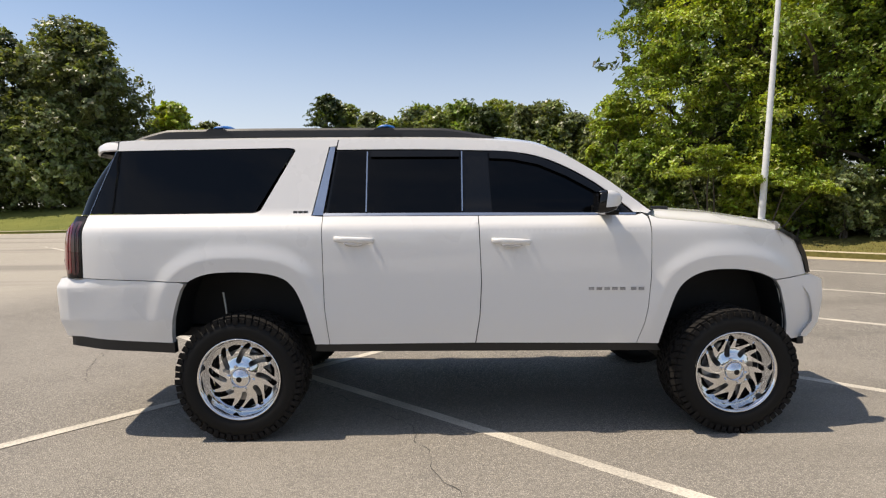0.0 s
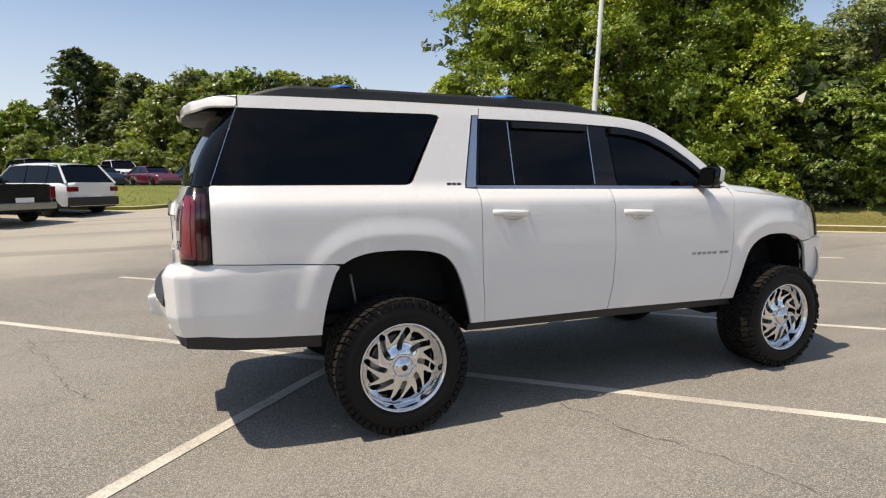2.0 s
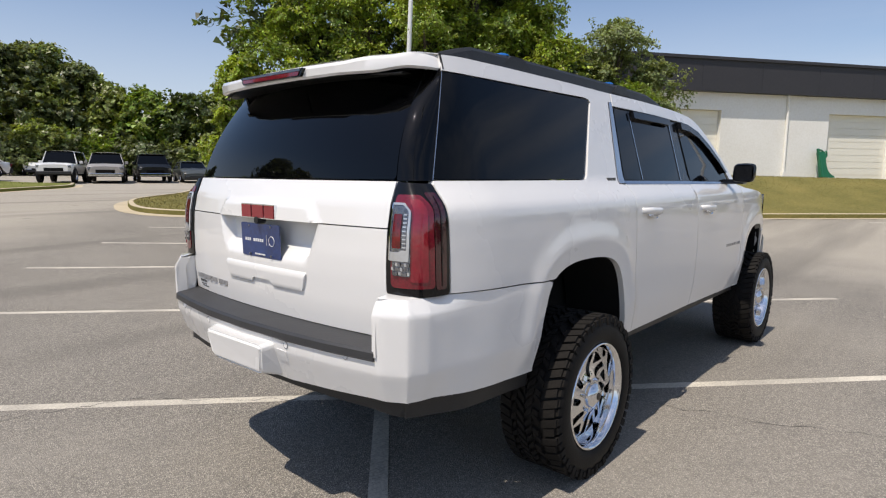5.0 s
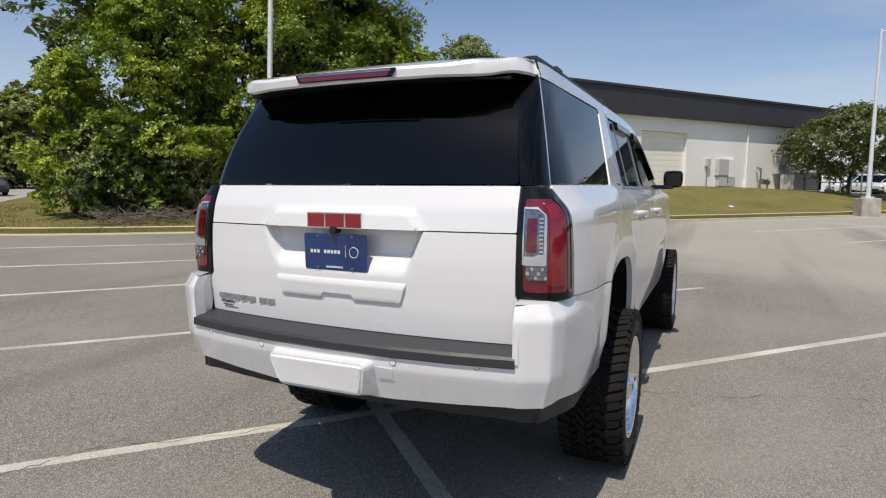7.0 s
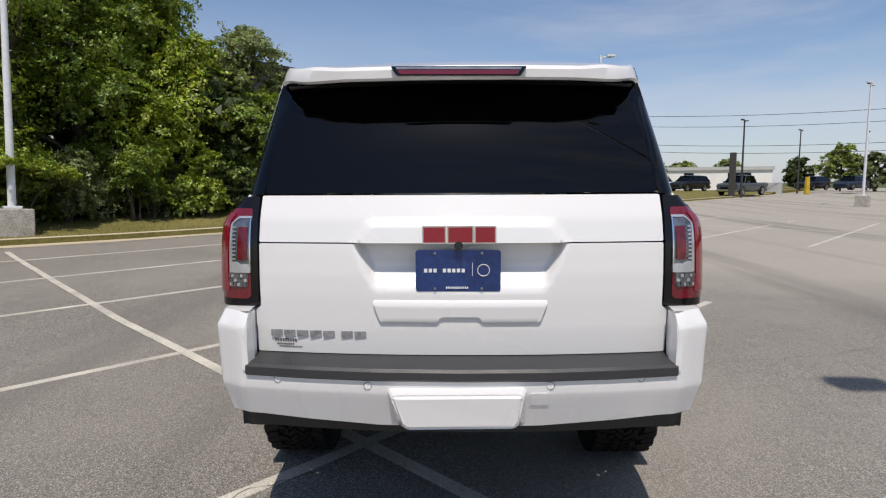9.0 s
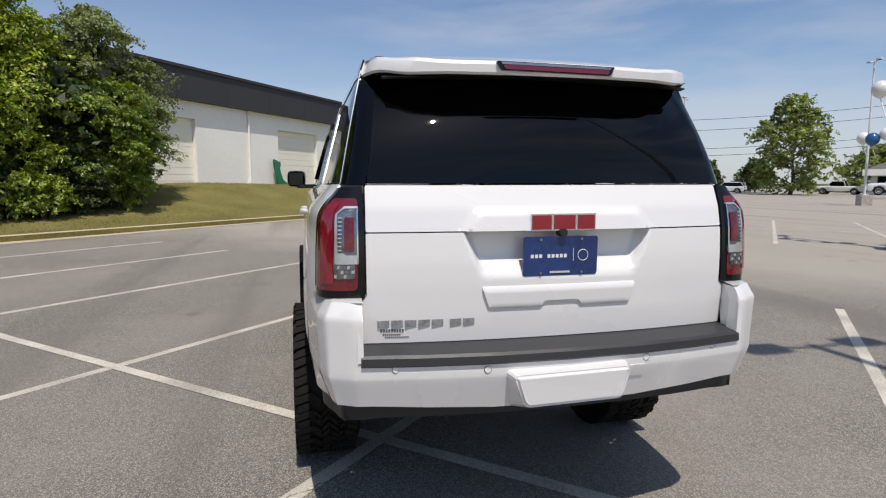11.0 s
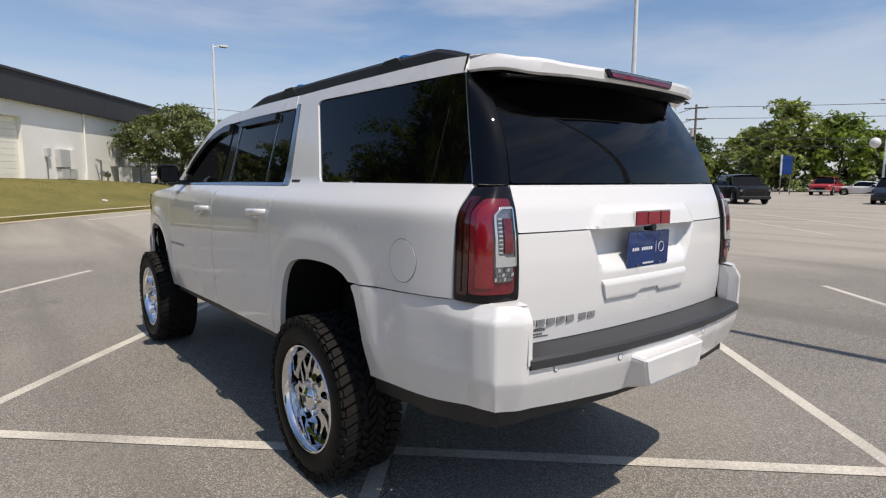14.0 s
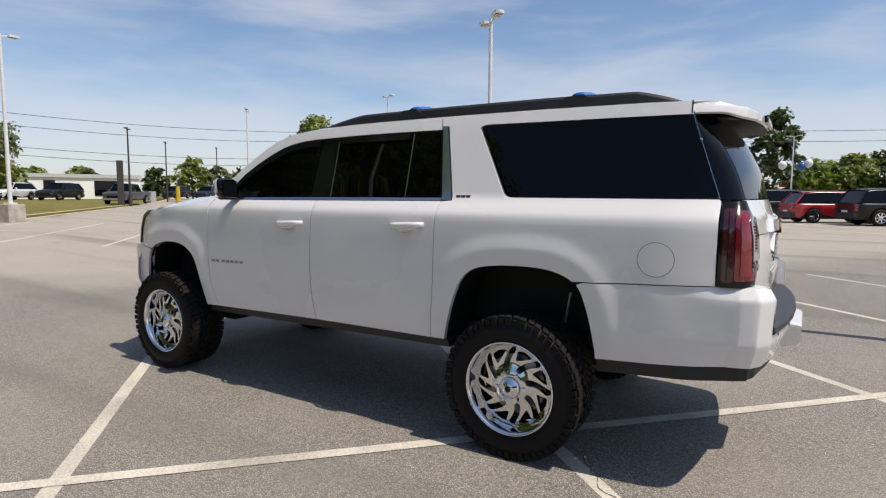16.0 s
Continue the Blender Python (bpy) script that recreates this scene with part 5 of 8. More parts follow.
for s in (-1, 1):
    part("headlamp", skin([(3.605, 1.342), (3.64, 1.350), (3.76, 1.295), (3.83, 1.18), (3.868, 1.050), (3.843, 1.045), (3.802, 1.165), (3.735, 1.272)], on_side(s, 0.012), 0.03, 0.05, flip=s > 0), M_GLOSS_BLACK, suv, "dark-rimmed headlamp edge")
    part("front_bumper_side", skin([(3.604, 1.006), (3.87, 1.038), (3.965, 1.00), (3.985, 0.87), (3.965, 0.70), (3.88, 0.60), (3.712, 0.590), (3.704, 0.70), (3.680, 0.821), (3.640, 0.951)],
         lambda u, v, off: (u, s * (half_width(min(u, 3.74), v) - 0.22 * max(0, u - 3.74) - 3.0 * max(0, u - 3.90) ** 2 + off + 0.004), v), 0.03, 0.05, flip=s > 0), M_WHITE, suv)
    bm = bmesh.new()
    y0, y1 = sorted((s * 0.60, s * 0.84))
    box(bm, 3.80, y0, 0.550, 3.85, y1, 0.605, 0.01)
    part("lower_flap", bm, M_BLACK, suv, "black air-dam flap")
    bm = bmesh.new()
    y0, y1 = sorted((s * 0.35, s * 0.62))
    box(bm, 2.80, y0, 1.478, 2.98, y1, 1.508, 0.006)
    part("cowl_vent", bm, M_BLACK, suv)

# spoiler over the rear glass
verts, below, ns = [], [], 61


def tip_x(w):
    return -1.135 + 0.188 * abs(w) ** 3.6


S_U = (0, 0.25, 0.5, 0.66, 0.78, 0.86, 0.93, 1.0)
S_X = (-1.135, -1.130, -1.108, -1.066, -1.010, -0.957, -0.895, -0.832)
S_Y = (0.0, 0.20, 0.42, 0.555, 0.640, 0.686, 0.712, 0.722)
for i in range(ns):
    w = -1 + 2 * i / (ns - 1)
    aw, sg = abs(w), (1 if w > 0 else -1)
    xt, yt = float(np.interp(aw, S_U, S_X)), float(np.interp(aw, S_U, S_Y))
    yr = float(np.interp(aw, (0, 0.5, 0.8, 0.9, 1.0), (0, 0.42, 0.655, 0.695, 0.712)))
    zr = roof_z(-0.828, yr)
    zt = 1.949 + 0.010 * step01(0.50, 0.64, aw) + 0.020 * step01(0.70, 0.95, aw)
    zb = 1.899 + 0.020 * step01(0.66, 0.86, aw)
    side = step01(0.70, 0.95, aw)
    yi, xi = yt - 0.030 * side, xt + 0.008 * (1 - side)
    mix = lambda k, z: (-0.828 + (xi + 0.828) * k, sg * (yr + (yi - yr) * k), z)
    prof = [(-0.828, sg * yr, zr), mix(0.35, zr + (zt - zr) * 0.22), mix(0.70, zr + (zt - zr) * 0.58), mix(0.92, zt + 0.007), mix(1.0, zt), (xt, sg * (yt - 0.018 * side), zt - 0.014),
            (xt + 0.003, sg * (yt - 0.004 * side), zb + 0.008), (xt + 0.012, sg * (yt - 0.010), zb), (xt + 0.05 * (1 - side) + 0.012, sg * (yt - 0.03), zb + 0.008), (max(-0.90, xt), sg * min(yt - 0.03, 0.690), 1.925)]
    verts += prof[:8]
    below += prof[7:]
sp = new("spoiler", grid_mesh("spoiler", verts, ns, 8, M_WHITE))
sp.parent = suv
harden(sp.data, 32)
ob = new("spoiler_lining", grid_mesh("spoiler_lining", below, ns, 3, M_BLACK))
ob.parent = sp
for s in (-1, 1):
    part("roof_seam", skin([(-0.834, 1.925), (-0.828, 1.925), (-0.826, 1.99), (-0.832, 1.99)], on_side(s, 0.002), 0.03, 0.006, flip=s > 0), M_DARK, suv)
verts = []
for i in range(31):
    w = -1 + 2 * i / 30
    y = 0.655 * w
    xt = tip_x(w * 0.92)
    for x, z in ((xt + 0.035, 1.903), ((xt - 1.0) / 2, 1.908), (-0.97, 1.918), (-0.93, 1.912)):
        verts.append((x, y, z - 0.012 * w * w))
un = new("spoiler_underside", grid_mesh("spoiler_underside", verts, 31, 4, M_BLACK))
un.parent = sp
stop = part("stop_lamp", skin(rounded([(-0.240, 1.942), (0.246, 1.946), (0.225, 1.912), (-0.219, 1.908)][::-1], 0.006), lambda u, v, off: (tip_x(u / 0.712) - 0.007 + 0.1 * (v - 1.93) - off, u, v), 0.03, 0.012, flip=True), M_GLOSS_BLACK, sp, "slim red centre brake lamp")
part("pale_strip", skin([(-0.222, 1.939), (0.228, 1.943), (0.224, 1.934), (-0.218, 1.930)][::-1], lambda u, v, off: (tip_x(u / 0.712) - 0.011 + 0.1 * (v - 1.93) - off, u, v), 0.03, 0.006, flip=True), M_STEEL, stop, "pale upper strip of the lamp")
part("stop_lens", skin(rounded([(-0.216, 1.928), (0.222, 1.932), (0.213, 1.916), (-0.207, 1.912)][::-1], 0.004), lambda u, v, off: (tip_x(u / 0.712) - 0.011 + 0.1 * (v - 1.93) - off, u, v), 0.03, 0.006, flip=True), M_RED_LENS, stop)

# roof rack: rails and two wrapped cross bars
for s in (-1, 1):
    bm = bmesh.new()
    cols = []
    for k in range(46):
        t = k / 45
        x = -0.76 + 2.52 * t
        up = min(1.0, t * 11, (1 - t) * 7)
        zb = roof_z(x, 0.615) - 0.004
        zt = zb + 0.008 + 0.058 * up ** 0.8
        y = 0.615 - 0.01 * t
        cols.append([bm.verts.new((x, s * (y + d), z)) for d, z in ((-0.026, zb), (-0.024, zt - 0.012), (-0.012, zt), (0.012, zt - 0.002), (0.028, zt - 0.018), (0.034, zb))])
    for a, b in zip(cols, cols[1:]):
        for k in range(6):
            bm.faces.new((a[k], a[(k + 1) % 6], b[(k + 1) % 6], b[k]))
    bm.faces.new(cols[0]); bm.faces.new(cols[-1])
    bmesh.ops.recalc_face_normals(bm, faces=bm.faces)
    part("roof_rail", bm, M_BLACK, suv, "matt black roof rail", smooth=False)
for xb in (-0.19, 0.97):
    zb = roof_z(xb, 0.0)
    bm = bmesh.new()
    cols = []
    for k in range(25):
        w = -1 + 2 * k / 24
        y = 0.60 * w
        z = roof_z(xb, 0.58) + 0.052 + 0.030 * (1 - w * w)
        cols.append([bm.verts.new((xb + dx, y, z + dz)) for dx, dz in ((-0.05, -0.006), (-0.028, 0.012), (0.028, 0.012), (0.05, -0.006), (0.02, -0.018), (-0.02, -0.018))])
    for a, b in zip(cols, cols[1:]):
        for k in range(6):
            bm.faces.new((a[k], a[(k + 1) % 6], b[(k + 1) % 6], b[k]))
    bmesh.ops.recalc_face_normals(bm, faces=bm.faces)
    bar = part("cross_bar", bm, M_BLACK, suv, "black roof cross bar", smooth=True)
    for s in (-1, 1):
        bm = bmesh.new()
        cols = []
        for k in range(9):
            t = k / 8
            y = s * (0.40 + 0.17 * t)
            z = roof_z(xb, 0.58) + 0.060 + 0.018 * (1 - (y / 0.6) ** 2)
            r = 0.026 + 0.010 * math.sin(math.pi * min(1, t * 1.3))
            cols.append([bm.verts.new((xb + 1.9 * r * math.cos(a), y, z + r * 0.8 * math.sin(a))) for a in [2 * math.pi * i / 12 for i in range(12)]])
        for a, b in zip(cols, cols[1:]):
            for k in range(12):
                bm.faces.new((a[k], a[(k + 1) % 12], b[(k + 1) % 12], b[k]))
        bm.faces.new(cols[0]); bm.faces.new(cols[-1])
        bmesh.ops.recalc_face_normals(bm, faces=bm.faces)
        part("bar_cover", bm, M_BLUE_FOAM, bar, "bright blue protective cover", smooth=True)
        bm = bmesh.new()
        y0, y1 = sorted((s * 0.555, s * 0.645))
        prism(bm, [(xb - 0.13, 2.035), (xb + 0.13, 2.03), (xb + 0.055, 2.085), (xb - 0.05, 2.088)], y0, y1, lambda a, b, c: (a, c, b - 2.035 + roof_z(xb, 0.6) + 0.004))
        part("bar_foot", bm, M_BLACK, bar, "black clamp foot")

# fuel door outline on the left flank
part("fuel_door", skin([(-0.727 + 0.086 * math.cos(a), 1.190 + 0.084 * math.sin(a)) for a in [2 * math.pi * k / 40 for k in range(40)]], on_side(1, 0.0015), 0.03, 0.006, flip=True), M_WHITE, suv)
part("fuel_door_gap", skin([(-0.727 + 0.089 * math.cos(a), 1.190 + 0.087 * math.sin(a)) for a in [2 * math.pi * k / 40 for k in range(40)]], on_side(1, 0.0005), 0.03, 0.004, flip=True), M_INK_GREY, suv)

# floor, frame, axles: the dark belly; floor and arch boxes also block light
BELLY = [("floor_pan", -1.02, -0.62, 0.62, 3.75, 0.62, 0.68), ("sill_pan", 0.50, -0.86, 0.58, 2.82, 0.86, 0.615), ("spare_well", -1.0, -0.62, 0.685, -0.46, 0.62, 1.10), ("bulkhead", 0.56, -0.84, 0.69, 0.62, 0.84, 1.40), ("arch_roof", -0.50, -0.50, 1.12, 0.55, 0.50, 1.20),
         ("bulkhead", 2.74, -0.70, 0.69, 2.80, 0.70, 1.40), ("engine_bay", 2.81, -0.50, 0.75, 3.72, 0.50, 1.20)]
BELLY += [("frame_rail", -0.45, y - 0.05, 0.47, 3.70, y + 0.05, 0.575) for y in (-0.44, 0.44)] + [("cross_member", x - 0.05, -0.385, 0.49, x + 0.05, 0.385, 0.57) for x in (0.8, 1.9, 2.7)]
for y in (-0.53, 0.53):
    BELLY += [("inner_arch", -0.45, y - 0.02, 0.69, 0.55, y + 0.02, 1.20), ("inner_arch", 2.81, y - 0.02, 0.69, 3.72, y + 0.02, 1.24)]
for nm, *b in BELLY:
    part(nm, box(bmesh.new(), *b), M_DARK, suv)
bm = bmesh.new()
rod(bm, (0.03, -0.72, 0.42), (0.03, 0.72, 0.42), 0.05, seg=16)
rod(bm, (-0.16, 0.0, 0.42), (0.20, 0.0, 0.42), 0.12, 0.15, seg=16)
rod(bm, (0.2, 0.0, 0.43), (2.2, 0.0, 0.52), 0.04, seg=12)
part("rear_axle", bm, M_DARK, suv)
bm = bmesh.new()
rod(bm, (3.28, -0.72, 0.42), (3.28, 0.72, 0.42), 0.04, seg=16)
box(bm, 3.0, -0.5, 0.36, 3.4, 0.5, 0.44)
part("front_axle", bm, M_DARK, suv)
for s in (-1, 1):
    bm = bmesh.new()
    rod(bm, (-0.13, s * 0.66, 0.55), (-0.19, s * 0.64, 0.93), 0.008, seg=10)
    part("rear_shock", bm, M_STEEL, suv, "shock absorber rod")


# wheels
def wheel(name_at):
    w = new("wheel")
    R, T = 0.415, 0.31                           # outer radius, width; outer face at h = 0
    prof = [(0.270, -0.012), (0.278, 0.004), (0.30, 0.012), (0.335, 0.014), (0.370, 0.006), (0.388, -0.010), (0.396, -0.03), (0.398, -0.155), (0.396, -0.28), (0.388, -0.30), (0.34, -0.322), (0.28, -0.31), (0.270, -0.29)]
    bm = bmesh.new()
    lathe(bm, prof, 72)
    tyre = part("tyre", bm, M_RUBBER, w, "black mud-terrain tyre", smooth=True)
    # tread: staggered lugs across the crown and shoulder lugs down the wall
    rnd = random.Random(5)
    n = 56
    for k in range(n):
        a0 = 2 * math.pi * k / n
        da = 2 * math.pi / n
        bm = bmesh.new()

        def lug(amid, aw, h0, h1, r0, r1, skew=0.0):
            vs = []
            for hh in (h0, h1):
                for aa in (-aw / 2, aw / 2):
                    for rr in (r0, r1):
                        ang = amid + aa * (0.92 if rr == r1 else 1) + skew * (hh - h0)
                        vs.append(bm.verts.new((rr * math.cos(ang), hh, rr * math.sin(ang))))
            for q in ((0, 1, 3, 2), (4, 6, 7, 5), (0, 4, 5, 1), (2, 3, 7, 6), (0, 2, 6, 4), (1, 5, 7, 3)):
                bm.faces.new([vs[i] for i in q])

        long_ = k % 2
        jig = rnd.uniform(-0.12, 0.12) * da
        lug(a0, da * 0.84, -0.004 + 0.010 * long_, -0.062 - 0.014 * long_, 0.385, R, 0.8)
        lug(a0 + da * 0.06, da * 0.72, 0.010 + 0.002 * long_, -0.004 + 0.010 * long_, 0.374 - 0.012 * long_, R - 0.014, 0.4)
        lug(a0 + da * 0.30 + jig, da * 0.60, -0.078 - 0.012 * long_, -0.118, 0.386, R, -2.2 + 1.2 * long_)
        lug(a0 + da * 0.72 - jig, da * 0.62, -0.124, -0.160, 0.386, R, 2.4)
        lug(a0 + da * 0.22 + jig, da * 0.64, -0.167, -0.205, 0.386, R, -2.4)
        lug(a0 + da * 0.60, da * 0.60, -0.211, -0.238 + 0.010 * long_, 0.386, R, 1.6)
        lug(a0 + da * 0.5, da * 0.82, -0.246 + 0.010 * long_, -0.300, 0.385, R, -0.8)
        bmesh.ops.recalc_face_normals(bm, faces=bm.faces)
        part("tread_block", bm, M_TREAD, w)
    # rim barrel with a deep polished lip
    bm = bmesh.new()
    lathe(bm, [(0.271, -0.006), (0.271, 0.006), (0.264, 0.008), (0.259, 0.000), (0.254, -0.006), (0.250, -0.03), (0.243, -0.075), (0.236, -0.10), (0.232, -0.16), (0.232, -0.27), (0.262, -0.285)], 72)
    rim = part("rim", bm, M_CHROME, w, "polished chrome rim", smooth=True)
    # spoked face: leaning slots between split spokes
    circ = [(0.240 * math.cos(2 * math.pi * i / 72), 0.240 * math.sin(2 * math.pi * i / 72)) for i in range(72)]
    holes = []
    for k in range(8):
        th = 2 * math.pi * k / 8

        def pol(r, d):
            return (r * math.cos(th + d), r * math.sin(th + d))
        line = [Vector(pol(0.112 + 0.100 * q / 6, 0.35 * q / 6)) for q in range(7)]      # a leaning oval slot
        side = [Vector((-(b - a).y, (b - a).x)).normalized() * 0.0175 for a, b in zip(line, line[1:] + [line[-1] * 2 - line[-2]])]
        left, right = [p + d for p, d in zip(line, side)], [p - d for p, d in zip(line, side)]
        turn = lambda c, d0, sg: [c + Matrix.Rotation(sg * math.pi * q / 7, 2) @ d0 for q in range(1, 7)]
        holes.append([tuple(p) for p in left + turn(line[-1], side[-1], -1) + right[::-1] + turn(line[0], -side[0], -1)])
        holes.append(rounded([pol(0.150, 0.47), pol(0.213, 0.50), pol(0.2195, 0.70), pol(0.213, 0.95), pol(0.176, 0.76)], 0.012, 4))   # the gap within the fork
    def face_pt(u, v, off):
        r = math.hypot(u, v)
        h = -0.062 + 0.030 * step01(0.16, 0.06, r) - 0.030 * step01(0.20, 0.245, r) + 0.006 * step01(0.10, 0.18, r)
        return (u, h + off, v)
    bm = skin(circ, face_pt, 0.016, 0.032, holes, flip=True)
    bmesh.ops.recalc_face_normals(bm, faces=bm.faces)
    spokes = part("spoke_face", bm, M_CHROME, w, "chrome split-spoke wheel face")
    bm = bmesh.new()
    lathe(bm, [(0.0, 0.006), (0.030, 0.006), (0.036, 0.000), (0.058, -0.008), (0.064, -0.02), (0.066, -0.045)], 32)
    part("hub_cap", bm, M_CHROME, w, "chrome hub cap", smooth=True)
    bm = bmesh.new()
    lathe(bm, [(0.0, 0.0085), (0.017, 0.0085), (0.019, 0.005)], 24)
    part("cap_logo", bm, M_GLOSS_BLACK, w)
    for k in range(6):
        a = 2 * math.pi * k / 6 + 0.3
        bm = bmesh.new()
        rod(bm, (0.083 * math.cos(a), -0.05, 0.083 * math.sin(a)), (0.083 * math.cos(a), -0.016, 0.083 * math.sin(a)), 0.011, 0.009, seg=6)
        part("lug_nut", bm, M_CHROME, w)
    bm = bmesh.new()
    lathe(bm, [(0.06, -0.12), (0.175, -0.12), (0.175, -0.14), (0.06, -0.14)], 40)
    part("brake_disc", bm, M_STEEL, w, "brake disc")
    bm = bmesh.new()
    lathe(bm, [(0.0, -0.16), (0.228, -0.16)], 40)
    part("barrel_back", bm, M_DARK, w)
    return w


first = wheel("r")
first.matrix_world = pose(0.03, 1.022, 0.413, 0, 20, 0)
first.parent = suv
for x, y, rz, ry in ((3.29, 1.022, 0, 47), (0.03, -1.022, 180, 8), (3.29, -1.022, 180, 66)):
    copy_thing(first, pose(x, y, 0.413, 0, ry, rz))

# ---------------------------------------------------------------- trees and shrubs
def leaves(name, clumps, sprays, per, size, material, seed):
    """A crown: each clump (x, y, z, rx, ry, rz) carries drooping sprays of small leaves on its shell that face outwards and up."""
    g = np.random.default_rng(seed)

    def unit(v):
        return v / (np.linalg.norm(v, axis=1, keepdims=True) + 1e-9)
    c = np.repeat(np.array(clumps, float), sprays, axis=0)
    m = len(c)
    d = unit(g.normal(size=(m, 3)) + np.array([0, 0, 0.35]))
    centre = c[:, :3] + d * c[:, 3:] * (0.55 + 0.55 * g.random(m) ** 0.6)[:, None]
    axis = unit(d * np.array([1, 1, 0.45]) + g.normal(size=(m, 3)) * 0.5 + np.array([0, 0, -0.12]))
    side = unit(np.cross(axis, np.array([0, 0, 1.0])) + g.normal(size=(m, 3)) * 0.25)
    up = unit(np.cross(side, axis))
    up *= np.sign(up[:, 2:3] + 1e-6)
    long = c[:, 3] * g.uniform(0.16, 0.52, m) + size * 0.7
    rep = lambda v: np.repeat(v, per, axis=0)
    n = m * per
    u, v, w = g.uniform(-1, 1, n), g.normal(size=n), g.normal(size=n)
    lg = rep(long)
    p = rep(centre) + rep(axis) * (u * lg)[:, None] + rep(side) * (v * lg * 0.30 * (1.1 - 0.5 * u))[:, None] + rep(up) * (w * lg * 0.11)[:, None]
    p[:, 2] -= 0.16 * lg * (u + 1) ** 2 * 0.5
    nrm = unit(rep(up) * 0.55 + rep(d) * 0.50 + g.normal(size=(n, 3)) * 0.36)
    t = unit(rep(axis) * 0.6 + np.cross(nrm, g.normal(size=(n, 3))))
    t = unit(t - nrm * np.sum(t * nrm, axis=1, keepdims=True))
    b = np.cross(nrm, t)
    s = size * g.uniform(0.5, 1.45, n)[:, None]
    tip, base = p + t * s * 0.62 - nrm * s * 0.2, p - t * s * 0.55
    l, r = p + b * s * 0.34 + nrm * s * 0.10, p - b * s * 0.34 + nrm * s * 0.10
    if size > 0.18:                                   # far crowns: one three-cornered blade a leaf
        verts, k = np.stack([base - b * s * 0.5, base + b * s * 0.5, tip + t * s * 0.15], 1).reshape(-1, 3), 3
        tri = np.arange(3 * n)
    else:
        verts, k = np.stack([base, r, tip, l], 1).reshape(-1, 3), 4
        idx = np.arange(4 * n).reshape(n, 4)
        tri = np.concatenate([idx[:, [0, 1, 2]], idx[:, [0, 2, 3]]], 1).reshape(-1)
    me = bpy.data.meshes.new(name)
    me.vertices.add(k * n)
    me.vertices.foreach_set("co", verts.ravel().astype(np.float32))
    me.loops.add(len(tri))
    me.loops.foreach_set("vertex_index", tri.astype(np.int32))
    me.polygons.add(len(tri) // 3)
    me.polygons.foreach_set("loop_start", np.arange(0, len(tri), 3, dtype=np.int32))
    me.update(calc_edges=True)
    me.materials.append(material)
    return new(name, me)


def limb(bm, a, b, r0, r1, rnd, n=5, seg=8, wob=0.12):
    """A bent, tapering limb."""
    a, b = Vector(a), Vector(b)
    pts = [a.lerp(b, i / n) + Vector((rnd.uniform(-1, 1), rnd.uniform(-1, 1), rnd.uniform(-0.5, 0.5))) * wob * (0 if i in (0, n) else 1) * (b - a).length * 0.3 for i in range(n + 1)]
    for i in range(n):
        rod(bm, pts[i], pts[i + 1], r0 + (r1 - r0) * i / n, r0 + (r1 - r0) * (i + 1) / n, seg, caps=i in (0, n - 1))


def tree(x, y, z, height, radius, material, seed, label, leaf=0.17, sprays=16, per=32, clumps=36, low=0.25, category="tree", group="", name="tree", trunk_r=None, narrow=0.75, clump=0.30):
    """A tapered trunk, limbs, and an uneven crown of leaf clumps with gaps."""
    rnd = random.Random(seed)
    root = thing(name, label, category, group, pose(x, y, z, 0, 0, 0))
    tr = trunk_r or height * 0.022
    bm = bmesh.new()
    top = Vector((rnd.uniform(-0.3, 0.3), rnd.uniform(-0.3, 0.3), height * 0.8))
    limb(bm, (0, 0, -0.2), top, tr, tr * 0.3, rnd, 7, 10, 0.08)
    trunk = part("trunk", bm, M_BARK, root)
    cl = []
    hc = height * (1 - low)
    for i in range(clumps):
        k = (i + 0.5) / clumps
        zz = low * height + hc * (k ** 0.8) * rnd.uniform(0.9, 1.04)
        f = (zz - low * height) / hc
        rr = radius * (max(0.05, 1 - abs(2 * f - narrow) ** 2.2) ** 0.5) * rnd.uniform(0.42, 1.0) ** 0.6
        a = i * 2.399 + rnd.uniform(-0.5, 0.5)
        cr = radius * clump * rnd.uniform(0.55, 1.5)
        cl.append((rr * math.cos(a), rr * math.sin(a), min(zz, height - cr * 0.55), cr * 1.2, cr * 1.2, cr * 0.8))
    for i in range(0, clumps if leaf < 0.5 else 0, max(1, clumps // 10)):
        c = cl[i]
        z0 = min(max(c[2] - radius * 0.5, height * 0.12), height * 0.7)
        bm = bmesh.new()
        limb(bm, (top.x * z0 / top.z, top.y * z0 / top.z, z0), c[:3], tr * 0.4, tr * 0.08, rnd, 4, 6)
        part("limb", bm, M_BARK, root)
    crown = leaves("crown", cl, sprays, per, leaf, material, seed)
    crown.parent = root
    return root


